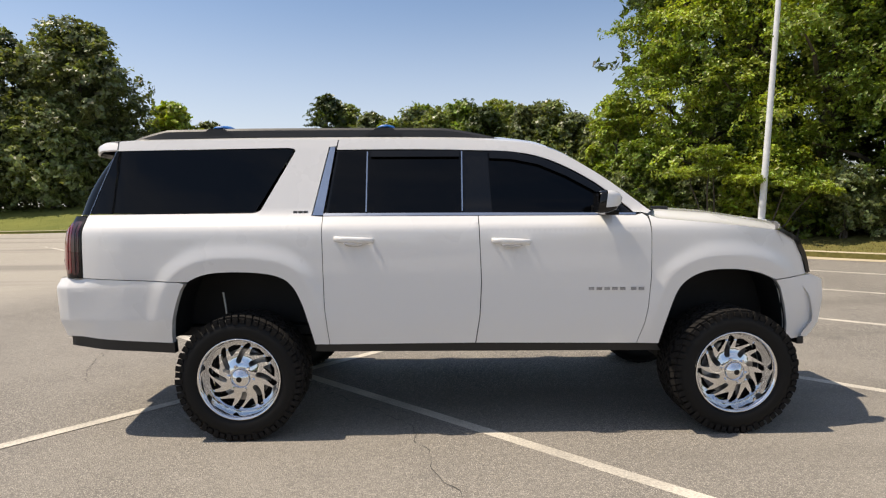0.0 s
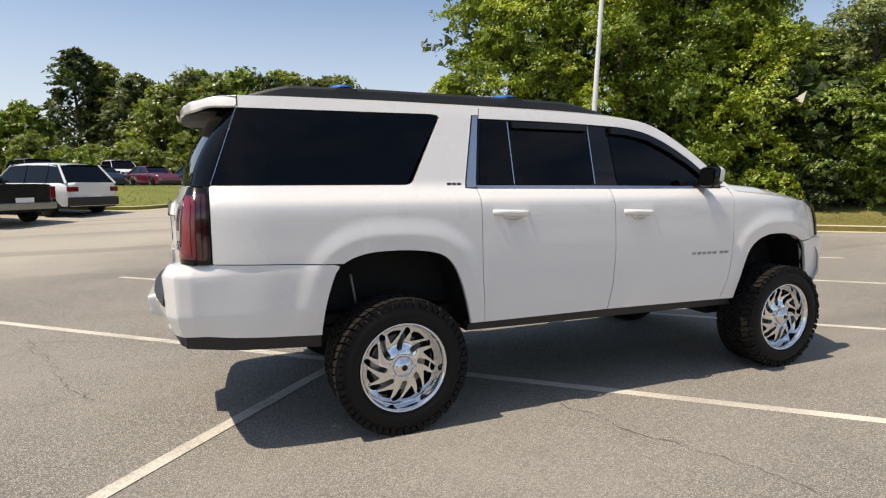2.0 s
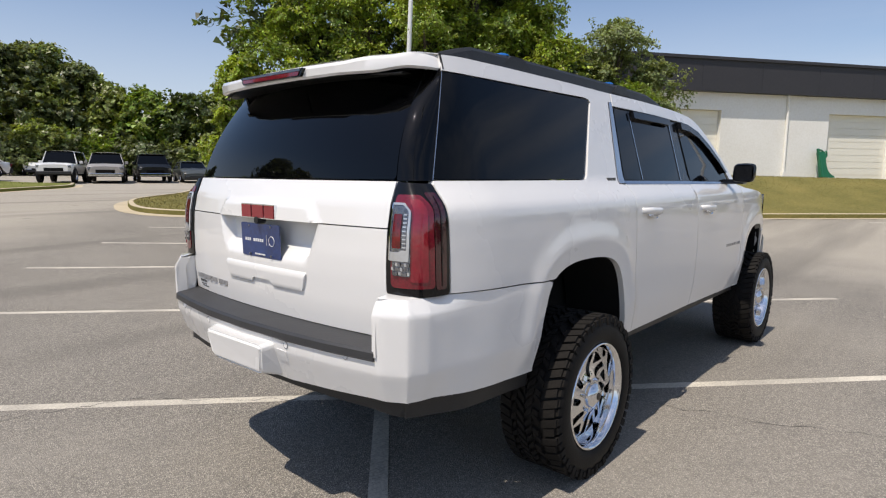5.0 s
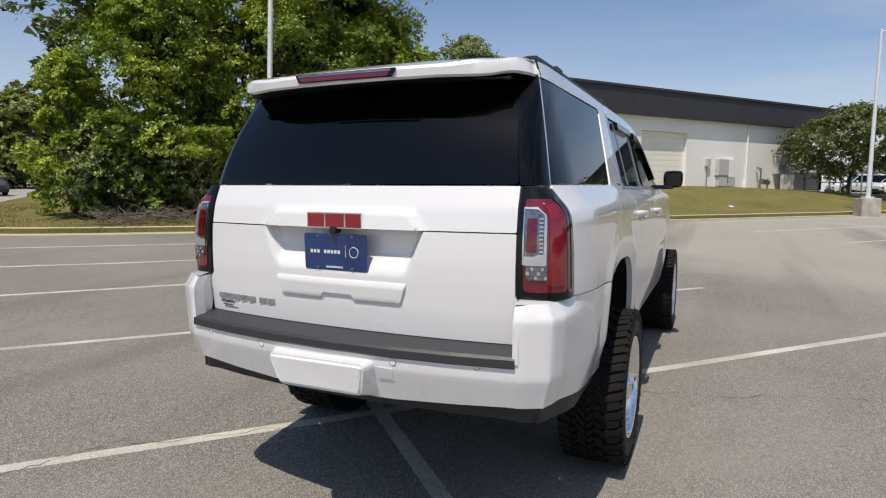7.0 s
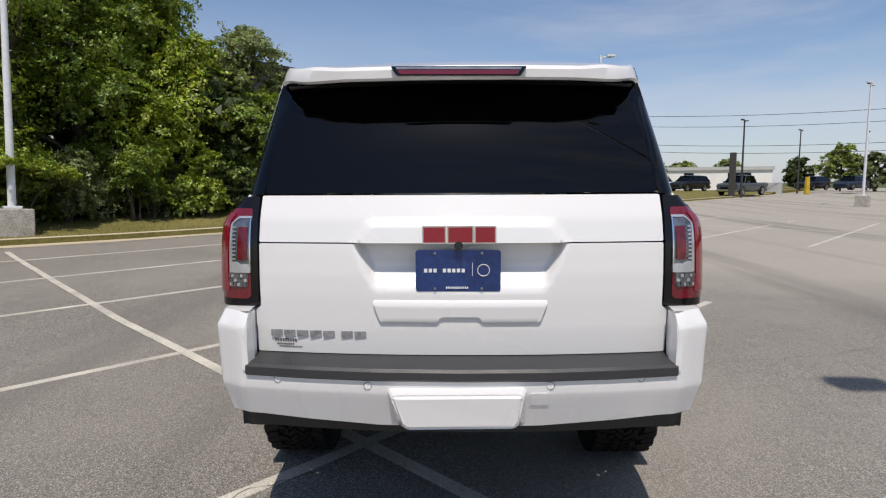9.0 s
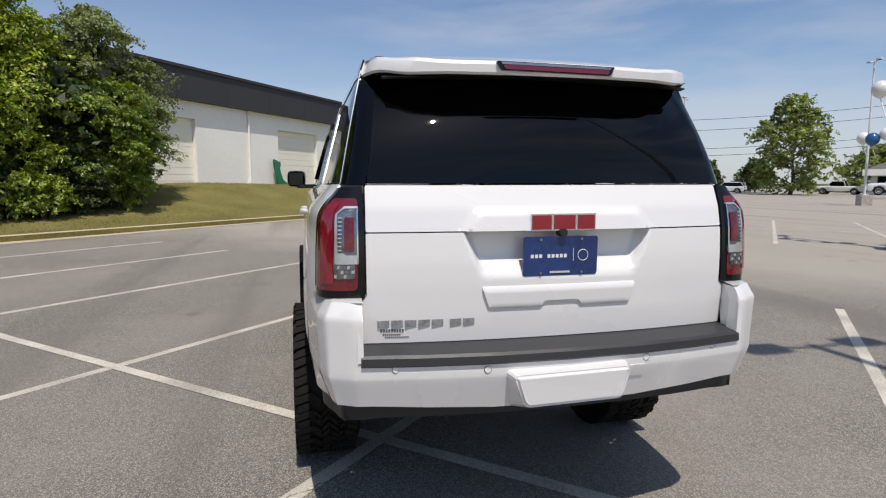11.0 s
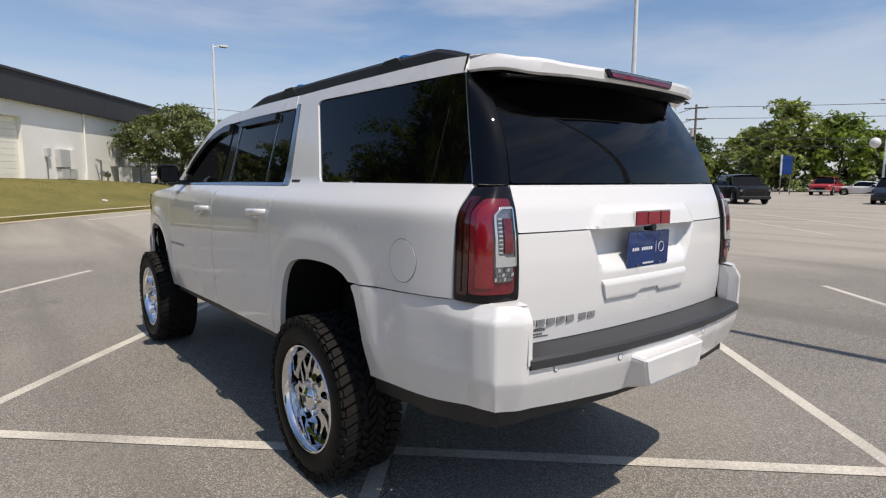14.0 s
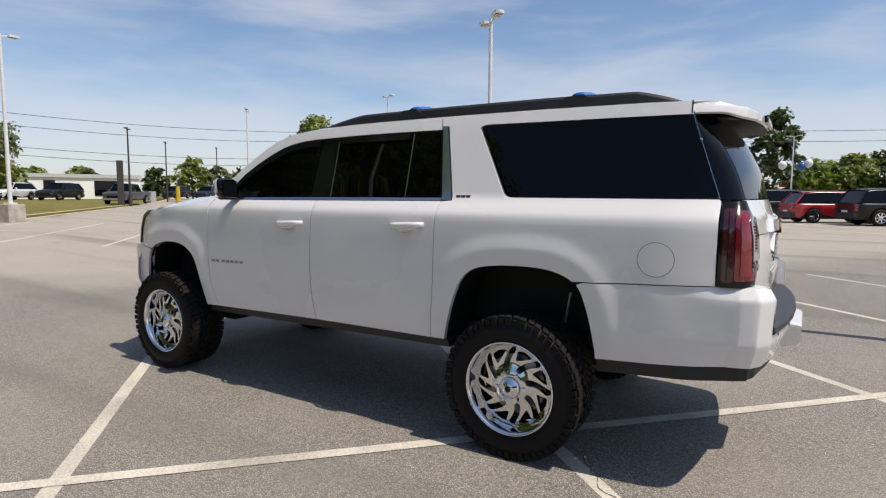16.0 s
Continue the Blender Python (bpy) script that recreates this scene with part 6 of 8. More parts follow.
def shrub(x, y, z, r, h, material, seed, label, leaf=0.14, sprays=16, per=30, n=7, group="shrubs under the trees"):
    rnd = random.Random(seed)
    root = thing("shrub", label, "shrub", group, pose(x, y, z, 0, 0, 0))
    cl = []
    for i in range(n):
        a, k = rnd.uniform(0, 6.28), rnd.random()
        cr = r * rnd.uniform(0.35, 0.6)
        cl.append((r * 0.6 * k * math.cos(a), r * 0.6 * k * math.sin(a), h * rnd.uniform(0.2, 0.8), cr, cr, cr * 0.8))
    for c in cl[:5]:
        bm = bmesh.new()
        limb(bm, (rnd.uniform(-0.1, 0.1), rnd.uniform(-0.1, 0.1), -0.1), c[:3], 0.03, 0.008, rnd, 3, 5)
        part("stem", bm, M_BARK, root)
    cr = leaves("crown", cl, sprays, per, leaf, material, seed)
    cr.parent = root
    return root


TREE_MATS = (M_LEAF, M_LEAF_BRIGHT, M_LEAF, M_LEAF_GREY, M_LEAF_DARK)
# the wood behind the kerb
WOOD = ((7.5, 15.3, 4.6, 1.0, 1), (10.1, 14.9, 12.2, 2.2, 0), (11.4, 13.6, 12.5, 2.8, 1), (13.0, 12.4, 13.5, 3.0, 0), (14.3, 11.2, 12.6, 2.6, 0), (12.2, 17.0, 13.5, 3.4, 4), (14.8, 15.0, 13.5, 3.2, 4),
        (15.6, 9.9, 6.6, 2.2, 1), (16.6, 12.2, 8.6, 2.6, 4), (18.3, 7.6, 6.0, 1.9, 3), (17.3, 7.2, 3.8, 1.6, 0), (16.6, 8.4, 4.6, 1.7, 4))
for i, (x, y, h, r, m) in enumerate(WOOD):
    # back trees take dark leaf colour to keep gaps in the front crowns dark
    back = m == 4
    tree(x, y, bank(x, y), h, r, TREE_MATS[m], 20 + i, ("tall broadleaf tree in bright green summer leaf", "sunlit yellow-green broadleaf tree", "", "pale grey-green tree leaning over the bank", "dark green tree deep in the wood")[m],
         leaf=0.20 if back else 0.092, sprays=16 if back else 32, per=24 if back else 50, clumps=44 if h > 6 else 22, low=0.03, group="wood behind the kerb", clump=0.27 if h > 6 else 0.33)
rnd = random.Random(8)
line = smooth_line([(7.2, 14.2), (8.2, 12.9), (11.2, 10.2), (14.5, 7.6), (17.3, 5.9)], 8)
for i in range(28):
    p = line[min(int(i / 27 * (len(line) - 1)), len(line) - 1)]
    off = rnd.uniform(0.2, 1.7)
    x, y = p[0] + 0.66 * off, p[1] + 0.75 * off
    shrub(x, y, bank(x, y), rnd.uniform(0.7, 1.3), rnd.uniform(1.2, 3.2), TREE_MATS[rnd.choice((0, 0, 1, 3, 4))], 100 + i, "leafy green shrub at the edge of the wood", leaf=rnd.choice((0.07, 0.085, 0.11)), sprays=20, per=40, n=9)
# feathery shrubs with flat, layered fronds round the first lamp post
def feathery(x, y, z, fans, seed):
    root = thing("feathery_shrub", "feathery bright green shrub with flat layered fronds", "shrub", "feathery shrubs before the wood", pose(x, y, z, 0, 0, 0))
    r_ = random.Random(seed)
    cl = []
    for fx, fy, fz, fr in fans:
        bm = bmesh.new()
        limb(bm, (0, 0, -0.1), (fx, fy, fz - 0.05), 0.03, 0.010, r_, 5, 6)
        part("stem", bm, M_BARK, root)
        for q in range(9):
            a, k = q * 2.4, fr * (0.25 + 0.6 * (q / 8))
            cl.append((fx + k * math.cos(a), fy + k * math.sin(a), fz - 0.22 * (k / fr) ** 2 * fr + r_.uniform(-0.04, 0.04), fr * 0.34, fr * 0.34, 0.035))
    crown = leaves("crown", cl, 10, 60, 0.055, M_LEAF_BRIGHT, seed)
    crown.parent = root


feathery(9.0, 11.5, bank(9.0, 11.5), ((-0.15, -0.2, 2.55, 0.75), (-0.5, 0.1, 2.0, 0.8), (0.3, 0.2, 2.25, 0.6)), 61)
feathery(10.1, 10.6, bank(10.1, 10.6), ((-0.35, -0.05, 1.75, 0.8), (0.35, -0.35, 1.65, 0.75), (0.9, -0.7, 1.45, 0.6), (0.1, 0.4, 1.95, 0.6)), 62)
# brushwood on the ground by the kerb
bm = bmesh.new()
for i in range(150):
    x, y = 7.2 + rnd.uniform(-0.9, 1.6), 12.4 + rnd.uniform(-0.9, 0.7)
    z = bank(x, y)
    a = rnd.uniform(0, 6.28)
    l = rnd.uniform(0.3, 1.1)
    limb(bm, (x, y, z + rnd.uniform(0, 0.25)), (x + l * math.cos(a), y + l * math.sin(a), z + rnd.uniform(0.05, 0.5)), 0.014, 0.005, rnd, 3, 5, 0.2)
tagged(part("brushwood", bm, M_WOOD), "heap of dry bare branches by the kerb", "brushwood", kind="stuff")

# trees farther off, round the whole place
SKY_TREES = [(-22.3, 35.2, 12.0, 3.7, 4), (-27.5, 34.0, 11.6, 4.0, 4), (-24.5, 37.5, 12.2, 3.6, 4), (-33, 34, 12.0, 5.0, 4), (-23.0, 33.0, 6.8, 2.6, 3), (-27.6, 32.4, 6.6, 2.8, 3), (-18.6, 40.5, 8.2, 1.8, 1), (-31.5, 31.5, 7.8, 3.0, 0), (-42, 34, 13, 5.5, 4),
             (36.8, -8.1, 4.75, 3.2, 4), (60.3, -18.4, 4.2, 1.7, 0)]
for i, (x, y, h, r, m) in enumerate(SKY_TREES):
    z = (bank(x, y) if x > 4 else lie(x, y) + (0.95 if y < 37 and x < -18 else 0.3))
    tree(x, y, z, h, r, M_LEAF_OAK if m == 4 else TREE_MATS[m], 300 + i, ("broadleaf tree with an open crown beside the building", "small bright green tree behind the oaks", "", "grey-green young tree in the grass", "massive dark green tree at the edge of the grass")[m], leaf=0.21 if h > 6 else 0.13, sprays=20 if h > 6 else 24, per=25, clumps=64 if h > 6 else (66 if m == 4 else 36), low=0.04 if h > 6 else 0.26, clump=0.27 if h > 6 else 0.17)
# the wooded edge beyond the far lot: tall trees behind, mounds of shrub before them
rnd = random.Random(77)
EDGE = ((-31, 68, 11.8, 2.6), (-26.8, 70, 11.0, 2.2), (-22, 70, 8.0, 2.6), (-17, 70, 8.2, 2.6), (-12.0, 71, 14.6, 3.0), (-9.6, 72, 13.2, 2.4), (-6.4, 68, 11.6, 3.0), (-3.6, 64, 10.0, 3.2), (-1.0, 66, 12.0, 3.2), (1.6, 64, 11.0, 3.2), (4.2, 66, 12.2, 3.4), (6.8, 64, 11.4, 3.2),
        (9.6, 66, 12.0, 3.4), (12.2, 62, 11.2, 3.2), (14.6, 62, 11.6, 3.0), (17.0, 61, 10.0, 3.2), (19.4, 60, 8.6, 3.0), (22.0, 58, 8.2, 3.2), (25.0, 56, 8.0, 3.2), (28, 54, 8.4, 3.4), (31, 52, 9.0, 3.4), (-36, 66, 10, 3.4), (-42, 64, 11, 4.0), (-50, 62, 12, 4.5),
        (0, 72, 13.0, 3.4), (5, 73, 13.6, 3.6), (10, 72, 13.4, 3.6), (15, 70, 13.0, 3.4), (20, 68, 10.6, 3.4))
for i, (x, y, h, r) in enumerate(EDGE):
    tree(x, y, lie(x, y), h, r, (M_LEAF_FAR, M_LEAF_OAK, M_LEAF_FAR, M_LEAF, M_LEAF_DARK, M_LEAF_FAR, M_LEAF_OAK)[i % 7], 400 + i, "tree in the wooded edge beyond the far lot", leaf=0.27, sprays=14, per=26, clumps=38, low=0.05, group="far tree line", clump=0.30)
for i in range(26):
    x = -14 + i * 1.7 + rnd.uniform(-0.6, 0.6)
    y = 56 + rnd.uniform(-1.5, 2.0) - max(0, x - 16) * 0.5
    shrub(x, y, lie(x, y), rnd.uniform(1.8, 2.8), rnd.uniform(2.4, 5.2), (M_LEAF_FAR, M_LEAF, M_LEAF_FAR, M_LEAF_OAK)[rnd.choice((0, 1, 2, 3))], 500 + i, "dense bright shrub behind the parked cars", leaf=0.22, sprays=16, per=30, n=12, group="hedge of shrubs behind the far lot")
# the side across the lot
SOUTH = [(61.7, -61.4, 12.4, 4.6, 0), (54, -88, 6.5, 4.0, 4), (46, -86, 6.0, 4.0, 0), (40, -96, 9.5, 5.0, 0), (29.5, -82, 11.6, 4.6, 0), (24.0, -84, 9.4, 4.0, 1), (33, -86, 9.0, 4.0, 4), (20.5, -88, 7.6, 3.6, 4), (50, -96, 9, 5, 4), (16.5, -89, 7.0, 3.6, 0), (12.5, -90, 6.6, 3.4, 4),
         (2.2, -84, 12.6, 2.9, 4), (8, -92, 6.6, 3.6, 0), (-2.6, -92, 6.0, 3.2, 1), (-6.6, -93, 7.0, 3.4, 0), (-10.5, -94, 7.2, 3.4, 4), (-15, -95, 7, 3.6, 0), (-20, -96, 7.6, 4, 4), (-26, -96, 8, 4, 0), (-33, -96, 8, 4, 1), (-41, -96, 9, 4.5, 0), (-50, -94, 9, 5, 4), (62, -92, 8, 5, 0), (74, -90, 7.5, 5, 0)]
for i, (x, y, h, r, m) in enumerate(SOUTH):
    tree(x, y, lie(x, y), h, r, (M_LEAF_FAR, M_LEAF, M_LEAF_FAR, M_LEAF_OAK, M_LEAF_DARK)[m], 700 + i, "broadleaf tree across the road, full summer crown", leaf=0.27, sprays=13, per=26, clumps=46, low=0.04, group="trees across the road", clump=0.25)
FAR_SMALL = ((99.5, -40.0, 4.6, 2.0), (96.8, -45.7, 4.6, 2.0), (91.8, -54.5, 5.0, 1.7), (88.7, -59.2, 6.6, 2.6), (86.0, -62.5, 5.6, 2.2), (84.5, -66, 5.0, 2.2), (68.2, -22.8, 4.4, 1.8), (106, -36, 5, 2.4), (80, -72, 5.5, 2.4), (110, -52, 5.5, 2.6), (114, -44, 5.0, 2.6))
for i, (x, y, h, r) in enumerate(FAR_SMALL):
    tree(x, y, lie(x, y), h, r, (M_LEAF_FAR, M_LEAF_OAK, M_LEAF_DARK)[i % 3], 800 + i, "small street tree far beyond the bank", leaf=0.40, sprays=9, per=16, clumps=24, low=0.15, group="far street trees")

# ---------------------------------------------------------------- buildings
B0, BD = Vector((27.16, 3.40)), Vector((0.812, -0.584))          # a point of the long wall, and its course
BN = Vector((-0.584, -0.812))                                   # towards the lot
B_BASE, B_EAVE, B_TOP = 0.9, 5.03, 6.42


def wall_pt(s, out, z):
    p = B0 + BD * s + BN * out
    return (p.x, p.y, z)


def wall_box(bm, s0, s1, o0, o1, z0, z1):
    vs = [bm.verts.new(wall_pt(s, o, z)) for s in (s0, s1) for o in (o0, o1) for z in (z0, z1)]
    for q in ((0, 1, 3, 2), (4, 6, 7, 5), (0, 4, 5, 1), (2, 3, 7, 6), (0, 2, 6, 4), (1, 5, 7, 3)):
        bm.faces.new([vs[i] for i in q])
    bmesh.ops.recalc_face_normals(bm, faces=bm.faces)
    return bm


warehouse = thing("warehouse", "long white block warehouse with a deep dark fascia", "building")
DOORS = ((-7.15, -3.65), (1.9, 5.4))
spans, last = [], -13.0
for a, b in DOORS:
    spans.append((last, a))
    last = b
spans.append((last, 16.7))
for a, b in spans:
    part("wall", wall_box(bmesh.new(), a, b, -0.3, 0, B_BASE, B_EAVE), M_WALL, warehouse)
for a, b in DOORS:
    part("wall_head", wall_box(bmesh.new(), a, b, -0.3, 0, 4.31, B_EAVE), M_WALL, warehouse)
    door = part("roller_door", wall_box(bmesh.new(), a + 0.005, b - 0.005, -0.248, -0.236, B_BASE, 4.308), M_DOOR_PANEL, warehouse, "cream sectional roller door, shut")
    for k in range(10):
        z0 = 1.33 + k * 0.298
        part("door_panel", wall_box(bmesh.new(), a + 0.01, b - 0.01, -0.235, -0.212, z0 + 0.010, z0 + 0.288), M_DOOR_PANEL, door)
    part("door_back", wall_box(bmesh.new(), a, b, -0.30, -0.25, B_BASE, 4.31), M_METAL_BOX, warehouse)
part("end_wall", wall_box(bmesh.new(), 16.4, 16.7, -24, -0.3, B_BASE, B_EAVE), M_WALL, warehouse)
part("end_wall", wall_box(bmesh.new(), -13.0, -12.7, -24, -0.3, B_BASE, B_EAVE), M_WALL, warehouse)
part("back_wall", wall_box(bmesh.new(), -13.0, 16.7, -24.3, -24, B_BASE, B_EAVE), M_WALL, warehouse)
# fascia in long metal sheets
for k in range(12):
    a = -13.6 + k * 2.9
    part("fascia_panel", wall_box(bmesh.new(), a + 0.004, min(a + 2.896, 20.4), -0.2, 0.32, B_EAVE, B_TOP - 0.12), M_FASCIA, warehouse)
part("fascia_cap", wall_box(bmesh.new(), -13.7, 20.0, -0.3, 0.40, B_TOP - 0.12, B_TOP), M_FASCIA, warehouse)
part("end_fascia", wall_box(bmesh.new(), 19.8, 20.4, -24.4, -0.2, B_EAVE, B_TOP), M_FASCIA, warehouse)
part("roof", wall_box(bmesh.new(), -13.4, 20.2, -24.2, -0.1, B_TOP - 0.5, B_TOP - 0.3), M_ROOF_GREY, warehouse)
for s in (-0.37, 10.6):
    bm = bmesh.new()
    rod(bm, wall_pt(s, 0.07, 1.4), wall_pt(s, 0.07, B_EAVE), 0.055, seg=10)
    wall_box(bm, s - 0.10, s + 0.10, 0.01, 0.16, 1.2, 1.75)
    part("downpipe", bm, M_WALL, warehouse, "white painted downpipe")
# meters, cabinets and the like on the wall
for s, w, z0, z1, d, mat, nm in ((6.95, 0.30, 2.55, 2.95, 0.18, M_METAL_BOX, "meter"), (7.85, 0.85, 2.05, 2.95, 0.28, M_METAL_BOX, "cabinet"), (7.95, 0.7, 1.45, 1.95, 0.25, M_METAL_BOX, "cabinet"),
                                 (8.8, 0.65, 1.95, 2.95, 0.2, M_WALL, "cabinet"), (8.85, 0.6, 1.45, 1.9, 0.2, M_METAL_BOX, "cabinet"), (13.3, 0.9, 2.2, 2.75, 0.3, M_METAL_BOX, "cabinet")):
    part(nm, wall_box(bmesh.new(), s, s + w, 0.004, d, z0, z1), mat, warehouse, "grey electrical cabinet")
for a, b, r in (((7.08, 0.06, 1.3), (7.08, 0.06, 2.55), 0.03), ((11.6, 0.35, 1.2), (11.6, 0.35, 2.5), 0.05), ((11.6, 0.35, 2.4), (11.6, 0.1, 2.55), 0.07), ((11.6, 0.4, 1.75), (12.3, 0.4, 1.65), 0.15), ((12.3, 0.35, 1.2), (12.3, 0.35, 1.9), 0.05)):
    part("gas_pipe", rod(bmesh.new(), wall_pt(*a), wall_pt(*b), r, seg=8), M_STEEL, warehouse)


def chiller(s, w, h):
    t = thing("condenser_unit", "grey metal condenser unit by the warehouse wall", "air conditioner", "condenser units")
    part("casing", wall_box(bmesh.new(), s, s + w, 0.35, 1.15, 1.25, 1.25 + h), M_METAL_BOX, t)
    for k in range(6):
        part("grille_slat", wall_box(bmesh.new(), s + 0.06, s + w - 0.06, 1.15, 1.17, 1.35 + k * (h - 0.2) / 6, 1.35 + (k + 0.5) * (h - 0.2) / 6), M_STEEL, t)
    return t


chiller(13.6, 1.0, 0.9)
chiller(14.9, 1.3, 1.0)
# green upright frame leaning by the door
gr = thing("plastic_slide", "upright green plastic slide leaning against the warehouse wall", "slide")
bm = bmesh.new()
prism(bm, rounded([(1.34, 1.50), (2.02, 1.50), (1.98, 1.56), (1.78, 1.66), (1.64, 1.84), (1.56, 2.10), (1.52, 2.36), (1.54, 2.56), (1.44, 2.60), (1.24, 2.66), (1.20, 2.58), (1.26, 2.2)], 0.05), 0.16, 0.34, lambda a, b, c: wall_pt(a, c + 0.10 * (2.66 - b), b))
part("slide_body", bm, M_GREENBOX, gr)
bm = bmesh.new()
for a, b in zip(*(lambda q: (q, q[1:]))([(1.36, 1.52), (1.28, 2.0), (1.20, 2.5), (1.12, 2.76)])):
    rod(bm, wall_pt(a[0], 0.30 + 0.10 * (2.76 - a[1]), a[1]), wall_pt(b[0], 0.30 + 0.10 * (2.76 - b[1]), b[1]), 0.055, seg=10)
part("side_rim", bm, M_GREENBOX, gr)
bm = bmesh.new()
for a, b in (((1.14, 2.74), (1.36, 2.70)), ((1.36, 2.70), (1.50, 2.60)), ((1.50, 2.60), (1.62, 2.66)), ((1.62, 2.66), (1.66, 2.46)), ((1.66, 2.46), (1.56, 2.34))):
    rod(bm, wall_pt(a[0], 0.28, a[1]), wall_pt(b[0], 0.28, b[1]), 0.035, seg=8)
part("hand_hold", bm, M_GREENBOX, gr)
# pipe fence by the end of the wall
fence = thing("pipe_fence", "grey-green pipe fence round the service yard", "fence")
for k in range(6):
    s = 16.9 + k * 1.3
    bm = bmesh.new()
    rod(bm, wall_pt(s, 0.8, 0.9), wall_pt(s, 0.8, 3.0), 0.05, seg=8)
    part("post", bm, M_RAIL_GREEN, fence)
for z in (1.7, 2.3, 2.9):
    bm = bmesh.new()
    rod(bm, wall_pt(16.9, 0.8, z), wall_pt(23.4, 0.8, z), 0.035, seg=8)
    part("rail", bm, M_RAIL_GREEN, fence)


def simple_building(name, label, x, y, rot, w, d, h, wall, roof_mat, openings, hip=0.0, band=None):
    root = thing(name, label, "building", "", pose(x, y, lie(x, y) if abs(x) < 150 else 0, 0, 0, rot))
    bm = bmesh.new()
    box(bm, -w / 2, 0, -0.5, w / 2, d, h)
    part("wall", bm, wall, root)
    bm = bmesh.new()
    if hip:
        lo = [bm.verts.new(c) for c in ((-w / 2 - 0.8, -0.8, h), (w / 2 + 0.8, -0.8, h), (w / 2 + 0.8, d + 0.8, h), (-w / 2 - 0.8, d + 0.8, h))]
        hi = [bm.verts.new(c) for c in ((-w / 2 + d / 2, d / 2, h + hip), (w / 2 - d / 2, d / 2, h + hip))]
        for q in ((lo[0], lo[1], hi[1], hi[0]), (lo[1], lo[2], hi[1]), (lo[2], lo[3], hi[0], hi[1]), (lo[3], lo[0], hi[0]), lo[::-1]):
            bm.faces.new(q)
    else:
        box(bm, -w / 2 - 0.2, -0.2, h + 0.005, w / 2 + 0.2, d + 0.2, h + 0.45)
    part("roof", bm, roof_mat, root)
    if band:
        bm = bmesh.new()
        box(bm, -w / 2 - 0.85, -0.86, h - 0.7, w / 2 + 0.85, -0.80, h + 0.1)
        part("eave_band", bm, band, root)
    for a, b, z0, z1 in openings:
        bm = bmesh.new()
        box(bm, a, -0.06, z0, b, -0.01, z1)
        part("window", bm, M_GLASS, root)
    return root


simple_building("long_building", "low long pale building with dark loading openings beyond the bank", 79, -23, -105.5, 37.4, 12, 2.95, M_WALL, M_METAL_BOX,
                [(-1.2, 1.9, 0.7, 2.6), (-13.5, -10.5, 0.7, 2.4), (8.0, 9.2, 1.6, 2.6), (13.4, 16.2, 0.7, 2.6)])
simple_building("showroom", "low showroom with a grey hip roof and white eaves", 52.7, -74.0, 214, 13, 12, 3.2, M_WALL_GREY, M_ROOF_GREY, [(-5.8 + 3 * k, -3.6 + 3 * k, 0.3, 2.4) for k in range(4)], hip=3.4, band=M_WALL)
simple_building("red_store", "far low store with a red front", -8, -118, 180, 20, 10, 3.6, M_WALL_GREY, M_ROOF_GREY, [(-8 + 4 * k, -5 + 4 * k, 0.5, 2.6) for k in range(4)], band=M_RED_PAINT)


# ---------------------------------------------------------------- lamp posts, utility poles, wires, balloons
def street_lamp(x, y, z, top, heads, mat, label, foot=0.62, r0=0.085, turn=0.0, group="lot lamp posts", lean=(0, 0)):
    """A tapered post on a concrete foot, with flat lamp heads on short arms."""
    t = thing("street_lamp", label, "street lamp", group, pose(x, y, z, lean[1], lean[0], turn))
    h = top - z
    if foot:
        bm = bmesh.new()
        box(bm, -0.36, -0.36, -0.3, 0.36, 0.36, foot, 0.03)
        part("concrete_foot", bm, M_CONCRETE, t, "weathered concrete foot")
        bm = bmesh.new()
        box(bm, -0.17, -0.17, foot, 0.17, 0.17, foot + 0.06, 0.01)
        part("base_plate", bm, mat, t)
    bm = bmesh.new()
    rod(bm, (0, 0, foot + 0.02 if foot else -0.3), (0, 0, h), r0, r0 * 0.6, seg=16)
    part("post", bm, mat, t, smooth=False)
    for sgn in heads:
        bm = bmesh.new()
        rod(bm, (0, 0, h - 0.12), (sgn * 0.35, 0, h - 0.02), 0.03, seg=8)
        part("arm", bm, mat, t)
        bm = bmesh.new()
        prism(bm, rounded([(0.30, -0.13), (0.72, -0.15), (0.78, 0.0), (0.72, 0.15), (0.30, 0.13)], 0.05), h - 0.05, h + 0.035, lambda a, b, c: (sgn * a, b, c + 0.06 * (abs(a) - 0.3)))
        head = part("lamp_head", bm, mat, t)
        bm = bmesh.new()
        box(bm, min(sgn * 0.40, sgn * 0.68), -0.10, h - 0.058, max(sgn * 0.40, sgn * 0.68), 0.10, h - 0.044)
        part("lens", bm, M_CLEAR, head)
    return t


street_lamp(9.70, 10.10, lie(9.7, 10.1) + 0.12, 9.2, (1, -1), M_POLE, "tall white lamp post on a concrete foot before the wood", turn=47, lean=(1.0, 2.2))
street_lamp(26.3, -7.05, bank(26.3, -7.05) - 0.02, 7.75, (1,), M_POLE, "white lamp post with one head on the grass bank", turn=-75)
street_lamp(-3.6, -3.66, 0.0, 9.2, (1, -1), M_POLE, "tall white lamp post on a concrete foot in the lot", foot=0.7, turn=90)
street_lamp(6.95, -12.1, 0.0, 6.7, (1, -1), M_POLE, "white double-headed lamp post in the lot", foot=0.7, turn=-42)
street_lamp(33.2, -24.9, lie(33, -25), 7.4, (1, -1), M_POLE, "white lamp post hung with balloons", foot=0.7, turn=-42)
street_lamp(29.0, -36.1, lie(29, -36), 9.6, (1, -1), M_POLE, "white lamp post hung with balloons", foot=0.7, turn=-20)
